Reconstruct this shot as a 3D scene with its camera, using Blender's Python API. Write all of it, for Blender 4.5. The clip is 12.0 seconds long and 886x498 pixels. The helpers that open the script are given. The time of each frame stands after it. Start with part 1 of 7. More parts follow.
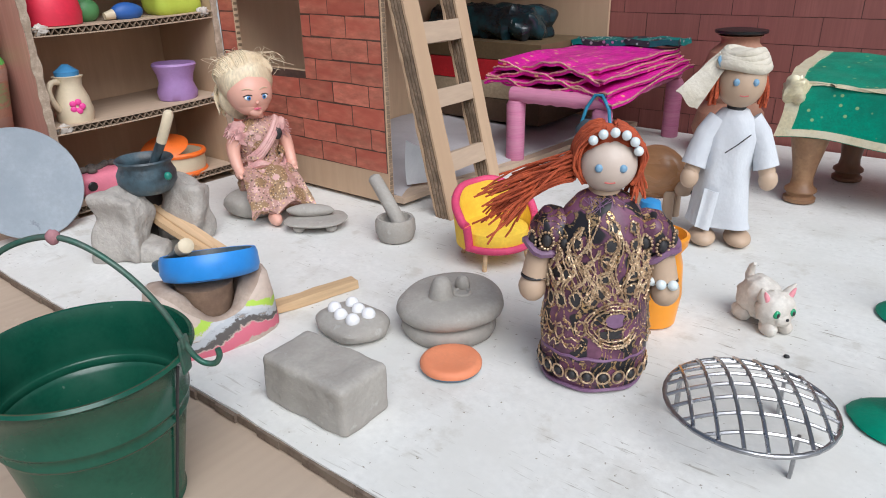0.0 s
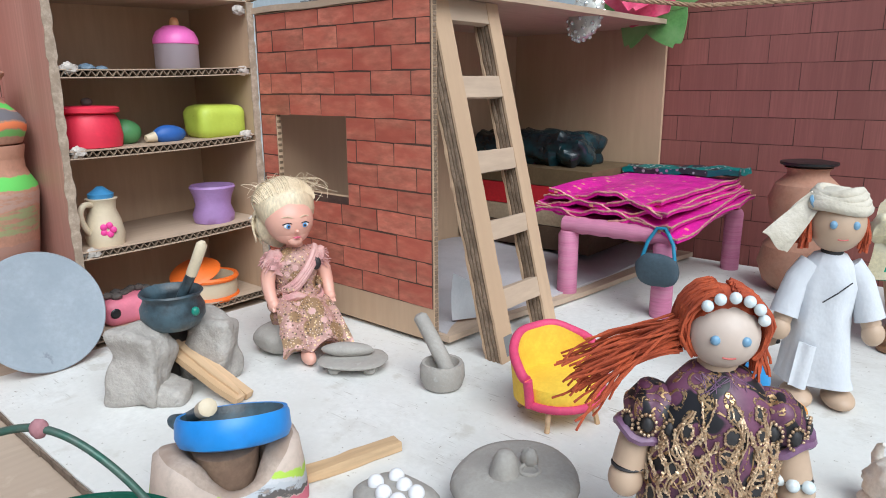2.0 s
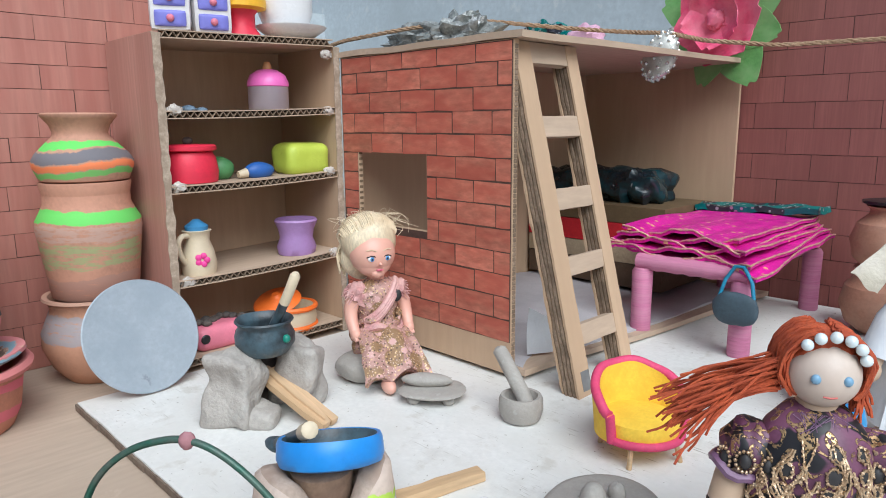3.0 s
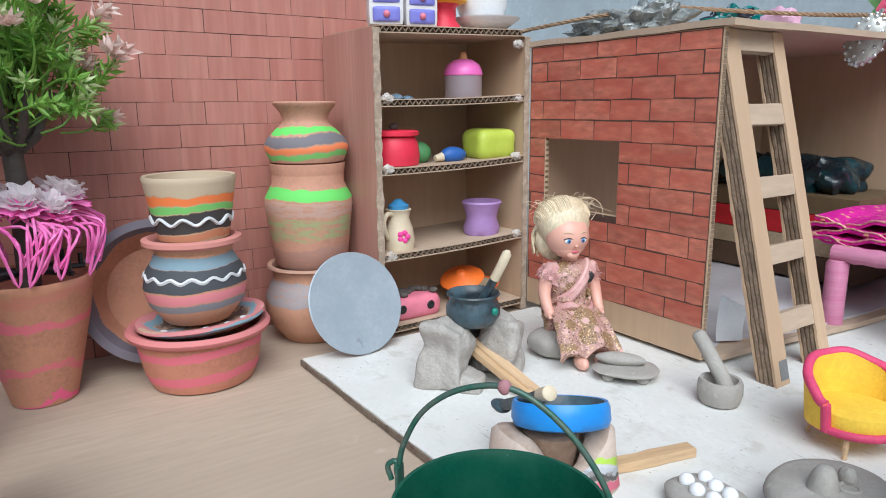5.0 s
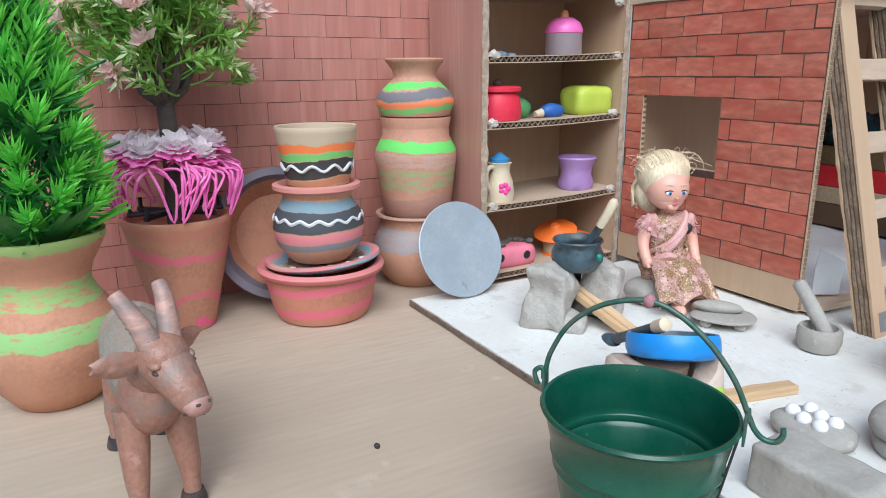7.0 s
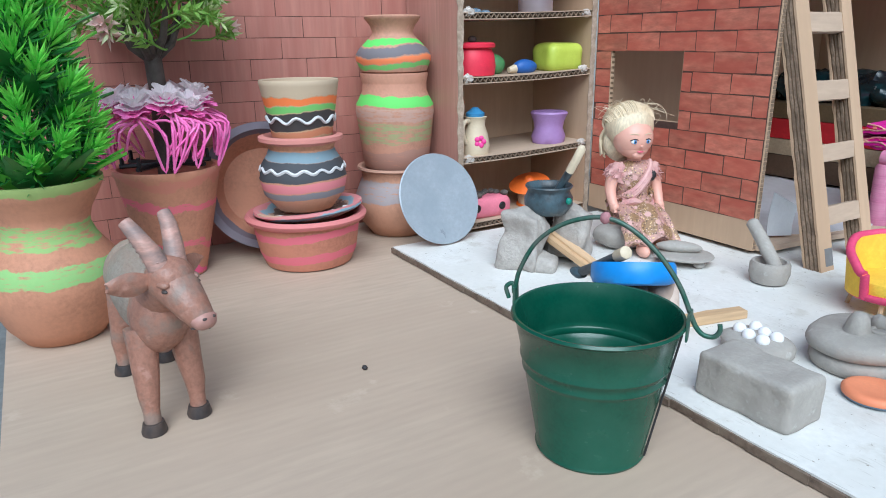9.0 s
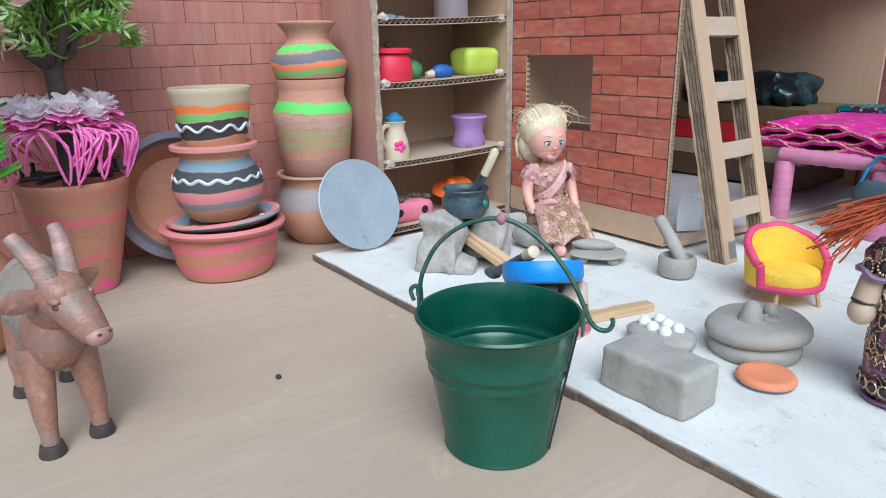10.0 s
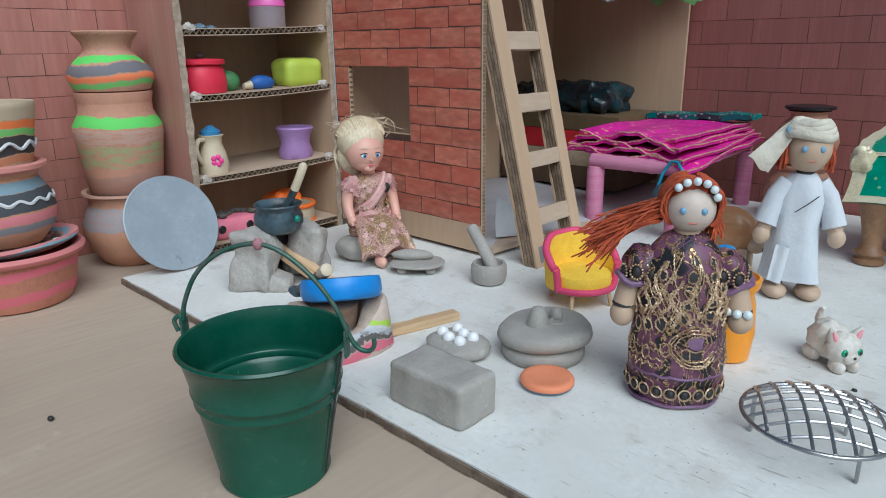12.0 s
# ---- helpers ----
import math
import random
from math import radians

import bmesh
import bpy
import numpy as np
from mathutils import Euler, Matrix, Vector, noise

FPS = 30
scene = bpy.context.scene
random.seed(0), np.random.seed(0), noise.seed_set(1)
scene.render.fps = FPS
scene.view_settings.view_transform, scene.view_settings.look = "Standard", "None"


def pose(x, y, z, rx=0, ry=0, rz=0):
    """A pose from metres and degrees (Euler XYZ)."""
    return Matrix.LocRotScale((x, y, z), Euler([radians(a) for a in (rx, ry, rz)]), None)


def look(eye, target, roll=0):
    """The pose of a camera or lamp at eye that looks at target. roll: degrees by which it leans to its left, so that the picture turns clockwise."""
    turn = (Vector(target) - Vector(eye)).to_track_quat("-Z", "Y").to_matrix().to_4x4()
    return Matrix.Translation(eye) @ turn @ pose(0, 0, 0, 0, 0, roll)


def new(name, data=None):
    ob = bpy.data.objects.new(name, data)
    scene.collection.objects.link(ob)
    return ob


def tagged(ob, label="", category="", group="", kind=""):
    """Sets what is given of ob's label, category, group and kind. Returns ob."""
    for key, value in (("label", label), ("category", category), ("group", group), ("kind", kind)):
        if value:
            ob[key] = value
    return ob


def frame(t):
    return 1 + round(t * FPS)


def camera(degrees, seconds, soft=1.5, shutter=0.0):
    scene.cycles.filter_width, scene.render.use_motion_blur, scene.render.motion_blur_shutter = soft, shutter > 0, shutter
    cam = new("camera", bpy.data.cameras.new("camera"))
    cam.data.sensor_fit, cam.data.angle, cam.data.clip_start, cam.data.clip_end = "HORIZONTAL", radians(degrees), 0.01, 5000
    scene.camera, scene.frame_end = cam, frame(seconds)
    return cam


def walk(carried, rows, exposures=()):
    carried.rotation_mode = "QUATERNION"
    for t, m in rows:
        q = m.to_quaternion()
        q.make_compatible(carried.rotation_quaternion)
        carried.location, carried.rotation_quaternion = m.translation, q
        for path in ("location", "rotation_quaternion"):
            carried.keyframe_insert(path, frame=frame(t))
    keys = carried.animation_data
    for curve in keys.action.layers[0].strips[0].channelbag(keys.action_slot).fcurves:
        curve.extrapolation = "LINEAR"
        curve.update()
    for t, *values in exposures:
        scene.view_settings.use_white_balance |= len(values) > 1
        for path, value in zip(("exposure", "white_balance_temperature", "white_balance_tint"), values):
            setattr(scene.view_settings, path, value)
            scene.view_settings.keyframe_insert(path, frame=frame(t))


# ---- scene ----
cam = camera(66.5, 12.0, 1.0)
PATH = [
    (0, (0.31497, -0.33914, 0.15410), (-0.25934, 0.38087, -0.23546), -1.1),
    (0.5, (0.30086, -0.32693, 0.15392), (-0.28625, 0.39536, -0.21159), -0.9),
    (1, (0.28900, -0.31636, 0.15450), (-0.30972, 0.40998, -0.18309), -0.4),
    (1.5, (0.28182, -0.31347, 0.15565), (-0.34041, 0.41700, -0.12585), -0.3),
    (2, (0.27561, -0.31432, 0.15772), (-0.35811, 0.42285, -0.07675), -0.3),
    (2.5, (0.27282, -0.32120, 0.16000), (-0.39232, 0.40199, -0.02596), -0.4),
    (3, (0.27255, -0.33176, 0.16044), (-0.42790, 0.35755, -0.02458), -0.4),
    (3.5, (0.27191, -0.34359, 0.16065), (-0.46352, 0.30522, -0.03478), -0.3),
    (3.7, (0.27083, -0.34833, 0.16075), (-0.47715, 0.28564, -0.03576), -0.2),
    (5.3, (0.25827, -0.39053, 0.16356), (-0.55869, 0.14676, -0.04595), -0.5),
    (5.5, (0.25749, -0.39503, 0.16350), (-0.56191, 0.13774, -0.04802), -0.5),
    (6, (0.25950, -0.40447, 0.16154), (-0.57067, 0.10713, -0.06001), -0.6),
    (6.5, (0.26484, -0.41456, 0.15888), (-0.57449, 0.07026, -0.08704), -0.5),
    (7, (0.26958, -0.42486, 0.15719), (-0.57784, 0.04190, -0.09581), -0.4),
    (7.2, (0.27219, -0.42813, 0.15676), (-0.57846, 0.02961, -0.10180), -0.3),
    (8.8, (0.29313, -0.44010, 0.14858), (-0.54483, 0.02317, -0.13989), -0.8),
    (9, (0.29549, -0.43988, 0.14801), (-0.52667, 0.04756, -0.14602), -0.7),
    (9.5, (0.30137, -0.43609, 0.14639), (-0.49661, 0.08487, -0.15662), -1.1),
    (10, (0.30594, -0.42836, 0.14824), (-0.47070, 0.13140, -0.14074), -1.1),
    (10.5, (0.31188, -0.41958, 0.15052), (-0.45629, 0.15545, -0.13102), -1.1),
    (11, (0.31970, -0.41226, 0.15202), (-0.41922, 0.19972, -0.12989), -0.8),
    (11.5, (0.32656, -0.40382, 0.15280), (-0.38651, 0.23692, -0.13177), -0.9),
    (12, (0.33283, -0.39243, 0.15415), (-0.33076, 0.29801, -0.13384), -0.7),
]
EXPOSURES = [(0.0, 0.17, 5950, 8), (1.5, 0.25, 5800, 4), (2.3, 0.33, 5750, 4), (3.0, 0.31, 5750, 4), (5.5, 0.37, 5650, 3), (7.0, 0.42, 5550, 3), (9.5, 0.37, 5330, 2), (10.5, 0.3, 5380, 2), (10.9, -0.2, 5400, 0), (12.0, -0.13, 5450, 0)]
walk(cam, [(t, look(eye, target, roll)) for t, eye, target, roll in PATH], EXPOSURES)

# ---- light: soft daylight from above, open sky ----
world = bpy.data.worlds.new("sky_world")
scene.world = world
world.use_nodes = True
wn = world.node_tree.nodes
sky = wn.new("ShaderNodeTexSky")
sky.sky_type = "NISHITA"
sky.sun_disc = False
sky.sun_elevation, sky.sun_rotation = radians(48), radians(120)
sky.air_density, sky.dust_density = 1.0, 4.0
world.node_tree.links.new(sky.outputs["Color"], wn["Background"].inputs["Color"])
wn["Background"].inputs["Strength"].default_value = 0.068
sun = new("sun", bpy.data.lights.new("sun", "SUN"))
sun.data.energy, sun.data.angle, sun.data.color = 2.5, radians(50), (1.0, 0.985, 0.965)
sun.matrix_world = look((1.45, -0.84, 1.86), (0, 0, 0))

# ---- shaping helpers; all sizes in centimetres ----
CM = 0.01


def nz(x, y, z=0.0, s=1.0):
    return noise.noise(Vector((x * s, y * s, z * s)))


class Geo:
    """Collects vertices and faces with a material slot for each face."""

    def __init__(self):
        self.v, self.f, self.m = [], [], []

    def add(self, verts, faces, mi=0, M=None):
        o = len(self.v)
        if M is not None:
            verts = [tuple(M @ Vector(p)) for p in verts]
        self.v.extend(verts)
        self.f.extend([tuple(i + o for i in f) for f in faces])
        self.m.extend([mi] * len(faces))
        return self

    def lathe(self, profile, seg=32, mi=0, M=None, wob=0.0, seed=0.0, sx=1.0, sy=1.0, mis=None, caps=(True, True)):
        v, f, ms = [], [], []
        for r, z in profile:
            for k in range(seg):
                a = 2 * math.pi * k / seg
                q = r * (1 + wob * nz(math.cos(a) * 1.3 + seed, math.sin(a) * 1.3, z * 0.5 + seed))
                v.append((q * math.cos(a) * sx, q * math.sin(a) * sy, z))
        n = len(profile)
        for i in range(n - 1):
            for k in range(seg):
                l = (k + 1) % seg
                f.append((i * seg + k, i * seg + l, (i + 1) * seg + l, (i + 1) * seg + k))
                ms.append(mis[i] if mis else mi)
        if caps[0]:
            f.append(tuple(range(seg - 1, -1, -1)))
            ms.append(mis[0] if mis else mi)
        if caps[1]:
            f.append(tuple((n - 1) * seg + k for k in range(seg)))
            ms.append(mis[-1] if mis else mi)
        o = len(self.f)
        self.add(v, f, mi, M)
        self.m[o:] = ms
        return self

    def tube(self, pts, r, seg=8, mi=0, M=None, closed=False):
        pts = [Vector(p) for p in pts]
        n = len(pts)
        v, f = [], []
        side = None
        for i, p in enumerate(pts):
            a = pts[(i - 1) % n] if closed else pts[max(i - 1, 0)]
            b = pts[(i + 1) % n] if closed else pts[min(i + 1, n - 1)]
            t = (b - a).normalized()
            if side is None:
                side = t.orthogonal().normalized()
            side = (side - t * side.dot(t)).normalized()
            up = t.cross(side)
            q = r(i / max(n - 1, 1)) if callable(r) else r
            for k in range(seg):
                w = 2 * math.pi * k / seg
                v.append(tuple(p + (side * math.cos(w) + up * math.sin(w)) * q))
        for i in range(n if closed else n - 1):
            j = (i + 1) % n
            for k in range(seg):
                l = (k + 1) % seg
                f.append((i * seg + k, i * seg + l, j * seg + l, j * seg + k))
        if not closed:
            f.append(tuple(range(seg - 1, -1, -1)))
            f.append(tuple((n - 1) * seg + k for k in range(seg)))
        return self.add(v, f, mi, M)

    def rbox(self, c, s, r=0.1, n=3, mi=0, M=None, amp=0.0, freq=1.0, seed=0.0):
        """A box with rounded edges round the centre c, of size s."""
        v, f = [], []
        h = [max(q / 2 - r, 0.0005) for q in s]
        idx = {}

        def coord(i):
            return i / n * 2 - 1

        def put(i, j, k):
            key = (i, j, k)
            if key not in idx:
                d = Vector((coord(i), coord(j), coord(k)))
                core = Vector([math.copysign(min(abs(d[a]) * s[a] / 2, h[a]), d[a]) for a in range(3)])
                out = Vector([d[a] * s[a] / 2 - core[a] for a in range(3)])
                if out.length > 1e-6:
                    out = out.normalized() * r
                p = core + out
                if amp:
                    q = Vector((p.x * freq + seed, p.y * freq, p.z * freq))
                    p = p * (1 + 0.0) + d.normalized() * amp * noise.noise(q)
                idx[key] = len(v)
                v.append(tuple(p + Vector(c)))
            return idx[key]

        for a in range(n):
            for b in range(n):
                for e, flip in ((0, True), (n, False)):
                    for q in ([(a, b, e), (a + 1, b, e), (a + 1, b + 1, e), (a, b + 1, e)],
                              [(e, a, b), (e, a + 1, b), (e, a + 1, b + 1), (e, a, b + 1)],
                              [(b, e, a), (b, e, a + 1), (b + 1, e, a + 1), (b + 1, e, a)]):
                        ids = [put(*p) for p in q]
                        f.append(tuple(reversed(ids)) if flip else tuple(ids))
        return self.add(v, f, mi, M)

    def box(self, x0, x1, y0, y1, z0, z1, mi=0, M=None, ch=0.03):
        """A sharp box with a small chamfer."""
        return self.rbox(((x0 + x1) / 2, (y0 + y1) / 2, (z0 + z1) / 2), (x1 - x0, y1 - y0, z1 - z0), ch, 3, mi, M)

    def blob(self, c, s, amp=0.0, freq=1.0, seed=0.0, mi=0, M=None, nu=20, nv=12, power=1.0):
        v, f = [], []
        for j in range(nv + 1):
            b = math.pi * j / nv - math.pi / 2
            for i in range(nu):
                a = 2 * math.pi * i / nu
                d = [math.cos(a) * math.cos(b), math.sin(a) * math.cos(b), math.sin(b)]
                d = [math.copysign(abs(q) ** power, q) for q in d]
                w = 1 + amp * nz(d[0] * freq + seed, d[1] * freq - seed, d[2] * freq)
                v.append((c[0] + s[0] * d[0] * w, c[1] + s[1] * d[1] * w, c[2] + s[2] * d[2] * w))
        for j in range(nv):
            for i in range(nu):
                l = (i + 1) % nu
                f.append((j * nu + i, j * nu + l, (j + 1) * nu + l, (j + 1) * nu + i))
        return self.add(v, f, mi, M)

    def prism(self, outline, z0, z1, mi=0, M=None):
        n = len(outline)
        v = [(x, y, z0) for x, y in outline] + [(x, y, z1) for x, y in outline]
        f = [tuple(range(n - 1, -1, -1)), tuple(range(n, 2 * n))]
        f += [(i, (i + 1) % n, n + (i + 1) % n, n + i) for i in range(n)]
        return self.add(v, f, mi, M)

    def sheet(self, fn, nu, nv, th=0.05, mi=0, M=None):
        """A thick sheet over a grid; fn(u, v) gives a point."""
        P = [[Vector(fn(i / nu, j / nv)) for i in range(nu + 1)] for j in range(nv + 1)]
        v, f = [], []
        w = nu + 1
        for s in (0, 1):
            for j in range(nv + 1):
                for i in range(nu + 1):
                    du = P[j][min(i + 1, nu)] - P[j][max(i - 1, 0)]
                    dv = P[min(j + 1, nv)][i] - P[max(j - 1, 0)][i]
                    nn = du.cross(dv)
                    nn = nn.normalized() if nn.length > 1e-9 else Vector((0, 0, 1))
                    v.append(tuple(P[j][i] - nn * th * s))
        o = w * (nv + 1)
        for j in range(nv):
            for i in range(nu):
                a = j * w + i
                f.append((a, a + 1, a + 1 + w, a + w))
                f.append((o + a + w, o + a + 1 + w, o + a + 1, o + a))
        rim = [i for i in range(w)] + [j * w + nu for j in range(1, nv + 1)] + [nv * w + i for i in range(nu - 1, -1, -1)] + [j * w for j in range(nv - 1, 0, -1)]
        for a, b in zip(rim, rim[1:] + rim[:1]):
            f.append((b, a, o + a, o + b))
        return self.add(v, f, mi, M)

    def mesh(self, name, mats, smooth=True):
        me = bpy.data.meshes.new(name)
        me.from_pydata([(x * CM, y * CM, z * CM) for x, y, z in self.v], [], self.f)
        for m in mats:
            me.materials.append(m)
        me.polygons.foreach_set("material_index", self.m)
        me.polygons.foreach_set("use_smooth", [smooth] * len(self.f))
        if smooth:
            me.set_sharp_from_angle(angle=radians(48))
        me.update()
        return me


def part(name, geo, mats, parent=None, label="", at=(0, 0, 0), rot=(0, 0, 0), smooth=True):
    """One mesh object under a thing or a part."""
    mats = mats if isinstance(mats, (list, tuple)) else [mats]
    ob = new(name, geo.mesh(name, mats, smooth))
    ob.matrix_basis = pose(at[0] * CM, at[1] * CM, at[2] * CM, *rot)
    ob.parent = parent
    if label:
        tagged(ob, label)
    return ob


def empty(name, at, rz, label, category, group="", rot=None):
    """The base of a thing made of parts."""
    ob = new(name)
    ob.empty_display_size = 0.01
    ob.matrix_basis = pose(at[0] * CM, at[1] * CM, at[2] * CM, *(rot or (0, 0, rz)))
    return tagged(ob, label, category, group)


def single(name, geo, mats, at, rz, label, category, group="", kind="", smooth=True, rot=None):
    """A thing that is one mesh."""
    ob = part(name, geo, mats, None, "", at, rot or (0, 0, rz), smooth)
    return tagged(ob, label, category, group, kind)


# ---- materials ----
def ramp(nt, fac, stops):
    r = nt.nodes.new("ShaderNodeValToRGB")
    while len(r.color_ramp.elements) < len(stops):
        r.color_ramp.elements.new(0.5)
    for e, (p, c) in zip(r.color_ramp.elements, stops):
        e.position, e.color = p, (*c, 1)
    nt.links.new(fac, r.inputs["Fac"])
    return r.outputs["Color"]


def coords(nt, scale, stretch=(1, 1, 1)):
    tc, mp = nt.nodes.new("ShaderNodeTexCoord"), nt.nodes.new("ShaderNodeMapping")
    mp.inputs["Scale"].default_value = [100 * scale * q for q in stretch]
    nt.links.new(tc.outputs["Object"], mp.inputs["Vector"])
    return mp.outputs["Vector"]


def noise_tex(nt, scale, detail=4, stretch=(1, 1, 1), rough=0.6):
    n = nt.nodes.new("ShaderNodeTexNoise")
    n.inputs["Scale"].default_value, n.inputs["Detail"].default_value, n.inputs["Roughness"].default_value = 1.0, detail, rough
    nt.links.new(coords(nt, scale, stretch), n.inputs["Vector"])
    return n.outputs["Fac"]


def smooth_path(pts, n=6):
    """A curve through the given points."""
    p = [Vector(q) for q in pts]
    out = []
    for i in range(len(p) - 1):
        a, b, c, d = p[max(i - 1, 0)], p[i], p[i + 1], p[min(i + 2, len(p) - 1)]
        for k in range(n):
            t = k / n
            out.append(tuple(0.5 * (2 * b + (c - a) * t + (2 * a - 5 * b + 4 * c - d) * t * t + (3 * b - a - 3 * c + d) * t ** 3)))
    return out + [tuple(p[-1])]


def mixc(nt, fac, a, b, mode="MIX"):
    m = nt.nodes.new("ShaderNodeMix")
    m.data_type, m.blend_type = "RGBA", mode
    for sock, val in ((m.inputs[0], fac), (m.inputs[6], a), (m.inputs[7], b)):
        if isinstance(val, (int, float)):
            sock.default_value = val
        elif isinstance(val, tuple):
            sock.default_value = (*val, 1)
        else:
            nt.links.new(val, sock)
    return m.outputs[2]


def shade(c, k):
    return tuple(min(1.0, q * k) for q in c)


def mk(name, base, second=None, coarse=0.35, fine=4.0, rough=0.7, bump=0.15, metal=0.0, var=0.18, stretch=(1, 1, 1), edges=(0.4, 0.62), vary=0.0, stain=None, coat=0.0, bscale=None, bdist=0.02):
    """A surface with grain at two scales, stains in a second colour, and fine relief."""
    m = bpy.data.materials.new(name)
    m.use_nodes = True
    nt = m.node_tree
    bs = nt.nodes["Principled BSDF"]
    grain = noise_tex(nt, fine, 5, stretch)
    col = ramp(nt, grain, [(0.3, shade(base, 1 - var)), (0.7, shade(base, 1 + var))])
    big = noise_tex(nt, coarse, 4, stretch)
    mask = ramp(nt, big, [(edges[0], (0, 0, 0)), (edges[1], (1, 1, 1))])
    col = mixc(nt, mask, col, mixc(nt, 0.8, col, second or shade(base, 1 - 1.2 * var)))
    if stain:
        spots = ramp(nt, noise_tex(nt, stain[1], 6), [(stain[2], (0, 0, 0)), (stain[2] + 0.08, (1, 1, 1))])
        col = mixc(nt, spots, col, stain[0])
    if vary:
        info = nt.nodes.new("ShaderNodeObjectInfo")
        spread = nt.nodes.new("ShaderNodeMath")
        spread.operation = "MULTIPLY"
        spread.inputs[1].default_value = 37.0
        nt.links.new(info.outputs["Random"], spread.inputs[0])
        for tex in [q for q in nt.nodes if q.bl_idname == "ShaderNodeTexNoise"]:
            tex.noise_dimensions = "4D"
            nt.links.new(spread.outputs[0], tex.inputs["W"])
        hv = nt.nodes.new("ShaderNodeHueSaturation")
        mr = nt.nodes.new("ShaderNodeMapRange")
        mr.inputs["To Min"].default_value, mr.inputs["To Max"].default_value = 1 - vary, 1 + vary
        nt.links.new(info.outputs["Random"], mr.inputs["Value"])
        nt.links.new(mr.outputs["Result"], hv.inputs["Value"])
        nt.links.new(col, hv.inputs["Color"])
        col = hv.outputs["Color"]
    nt.links.new(col, bs.inputs["Base Color"])
    bs.inputs["Metallic"].default_value = metal
    rr = nt.nodes.new("ShaderNodeMapRange")
    rr.inputs["To Min"].default_value, rr.inputs["To Max"].default_value = max(rough - 0.12, 0.03), min(rough + 0.12, 1)
    nt.links.new(big, rr.inputs["Value"])
    nt.links.new(rr.outputs["Result"], bs.inputs["Roughness"])
    if coat:
        bs.inputs["Coat Weight"].default_value = coat
        bs.inputs["Coat Roughness"].default_value = 0.15
    if bump:
        bp = nt.nodes.new("ShaderNodeBump")
        bp.inputs["Strength"].default_value, bp.inputs["Distance"].default_value = min(bump * 2, 1), bdist * CM
        h = noise_tex(nt, bscale or fine, 4, stretch)
        nt.links.new(h, bp.inputs["Height"])
        nt.links.new(bp.outputs["Normal"], bs.inputs["Normal"])
    return m


def scratched(m):
    """Adds fine dark scratches in three directions and bare specks to a painted surface."""
    nt = m.node_tree
    bs = nt.nodes["Principled BSDF"]
    col = bs.inputs["Base Color"].links[0].from_socket
    worn = ramp(nt, noise_tex(nt, 0.11, 5), [(0.47, (0.04, 0.04, 0.04)), (0.62, (1, 1, 1))])
    for rot, sc, lo in ((22, 0.45, 0.66), (-38, 0.5, 0.66), (70, 0.4, 0.665), (-8, 0.9, 0.66)):
        tc, mp = nt.nodes.new("ShaderNodeTexCoord"), nt.nodes.new("ShaderNodeMapping")
        mp.inputs["Rotation"].default_value = (0, 0, radians(rot))
        mp.inputs["Scale"].default_value = (100 * sc, 100 * sc * 11, 100)
        nt.links.new(tc.outputs["Object"], mp.inputs["Vector"])
        n = nt.nodes.new("ShaderNodeTexNoise")
        n.inputs["Scale"].default_value, n.inputs["Detail"].default_value = 1.0, 5
        nt.links.new(mp.outputs["Vector"], n.inputs["Vector"])
        k = ramp(nt, n.outputs["Fac"], [(lo, (0, 0, 0)), (lo + 0.05, (0.85, 0.85, 0.85))])
        col = mixc(nt, mixc(nt, 1.0, k, worn, "MULTIPLY"), col, (0.30, 0.27, 0.22))
    grime = ramp(nt, noise_tex(nt, 0.22, 7, rough=0.7), [(0.54, (0, 0, 0)), (0.72, (0.5, 0.5, 0.5))])
    col = mixc(nt, grime, col, (0.47, 0.44, 0.39))
    specks = ramp(nt, noise_tex(nt, 3.5, 3), [(0.68, (0, 0, 0)), (0.71, (1, 1, 1))])
    col = mixc(nt, specks, col, (0.30, 0.27, 0.22))
    nt.links.new(col, bs.inputs["Base Color"])
    return m


WHITE_BOARD = scratched(mk("white_board", (0.735, 0.73, 0.70), (0.67, 0.66, 0.62), 0.16, 3.0, 0.55, 0.15, var=0.06, stain=((0.60, 0.58, 0.53), 0.4, 0.60)))
CARD = mk("cardboard", (0.48, 0.362, 0.265), (0.43, 0.32, 0.23), 0.10, 2.5, 0.75, 0.15, var=0.11, stretch=(1, 0.15, 1))
FLOOR_CARD = mk("cardboard_sheet", (0.475, 0.376, 0.288), (0.435, 0.337, 0.255), 0.10, 2.5, 0.75, 0.15, var=0.09, stretch=(1, 0.15, 1), stain=((0.52, 0.42, 0.33), 0.35, 0.66))


def ribbed(m, pitch):
    """Faint ribs of the fluting that shows through a cardboard face."""
    nt = m.node_tree
    bs = nt.nodes["Principled BSDF"]
    w = nt.nodes.new("ShaderNodeTexWave")
    w.inputs["Scale"].default_value, w.inputs["Distortion"].default_value, w.inputs["Detail"].default_value = 0.31 / pitch, 0.6, 2
    nt.links.new(coords(nt, 1.0), w.inputs["Vector"])
    col = mixc(nt, ramp(nt, w.outputs["Fac"], [(0.0, (0.975, 0.975, 0.975)), (1.0, (1, 1, 1))]), (0, 0, 0), bs.inputs["Base Color"].links[0].from_socket)
    nt.links.new(col, bs.inputs["Base Color"])
    return m


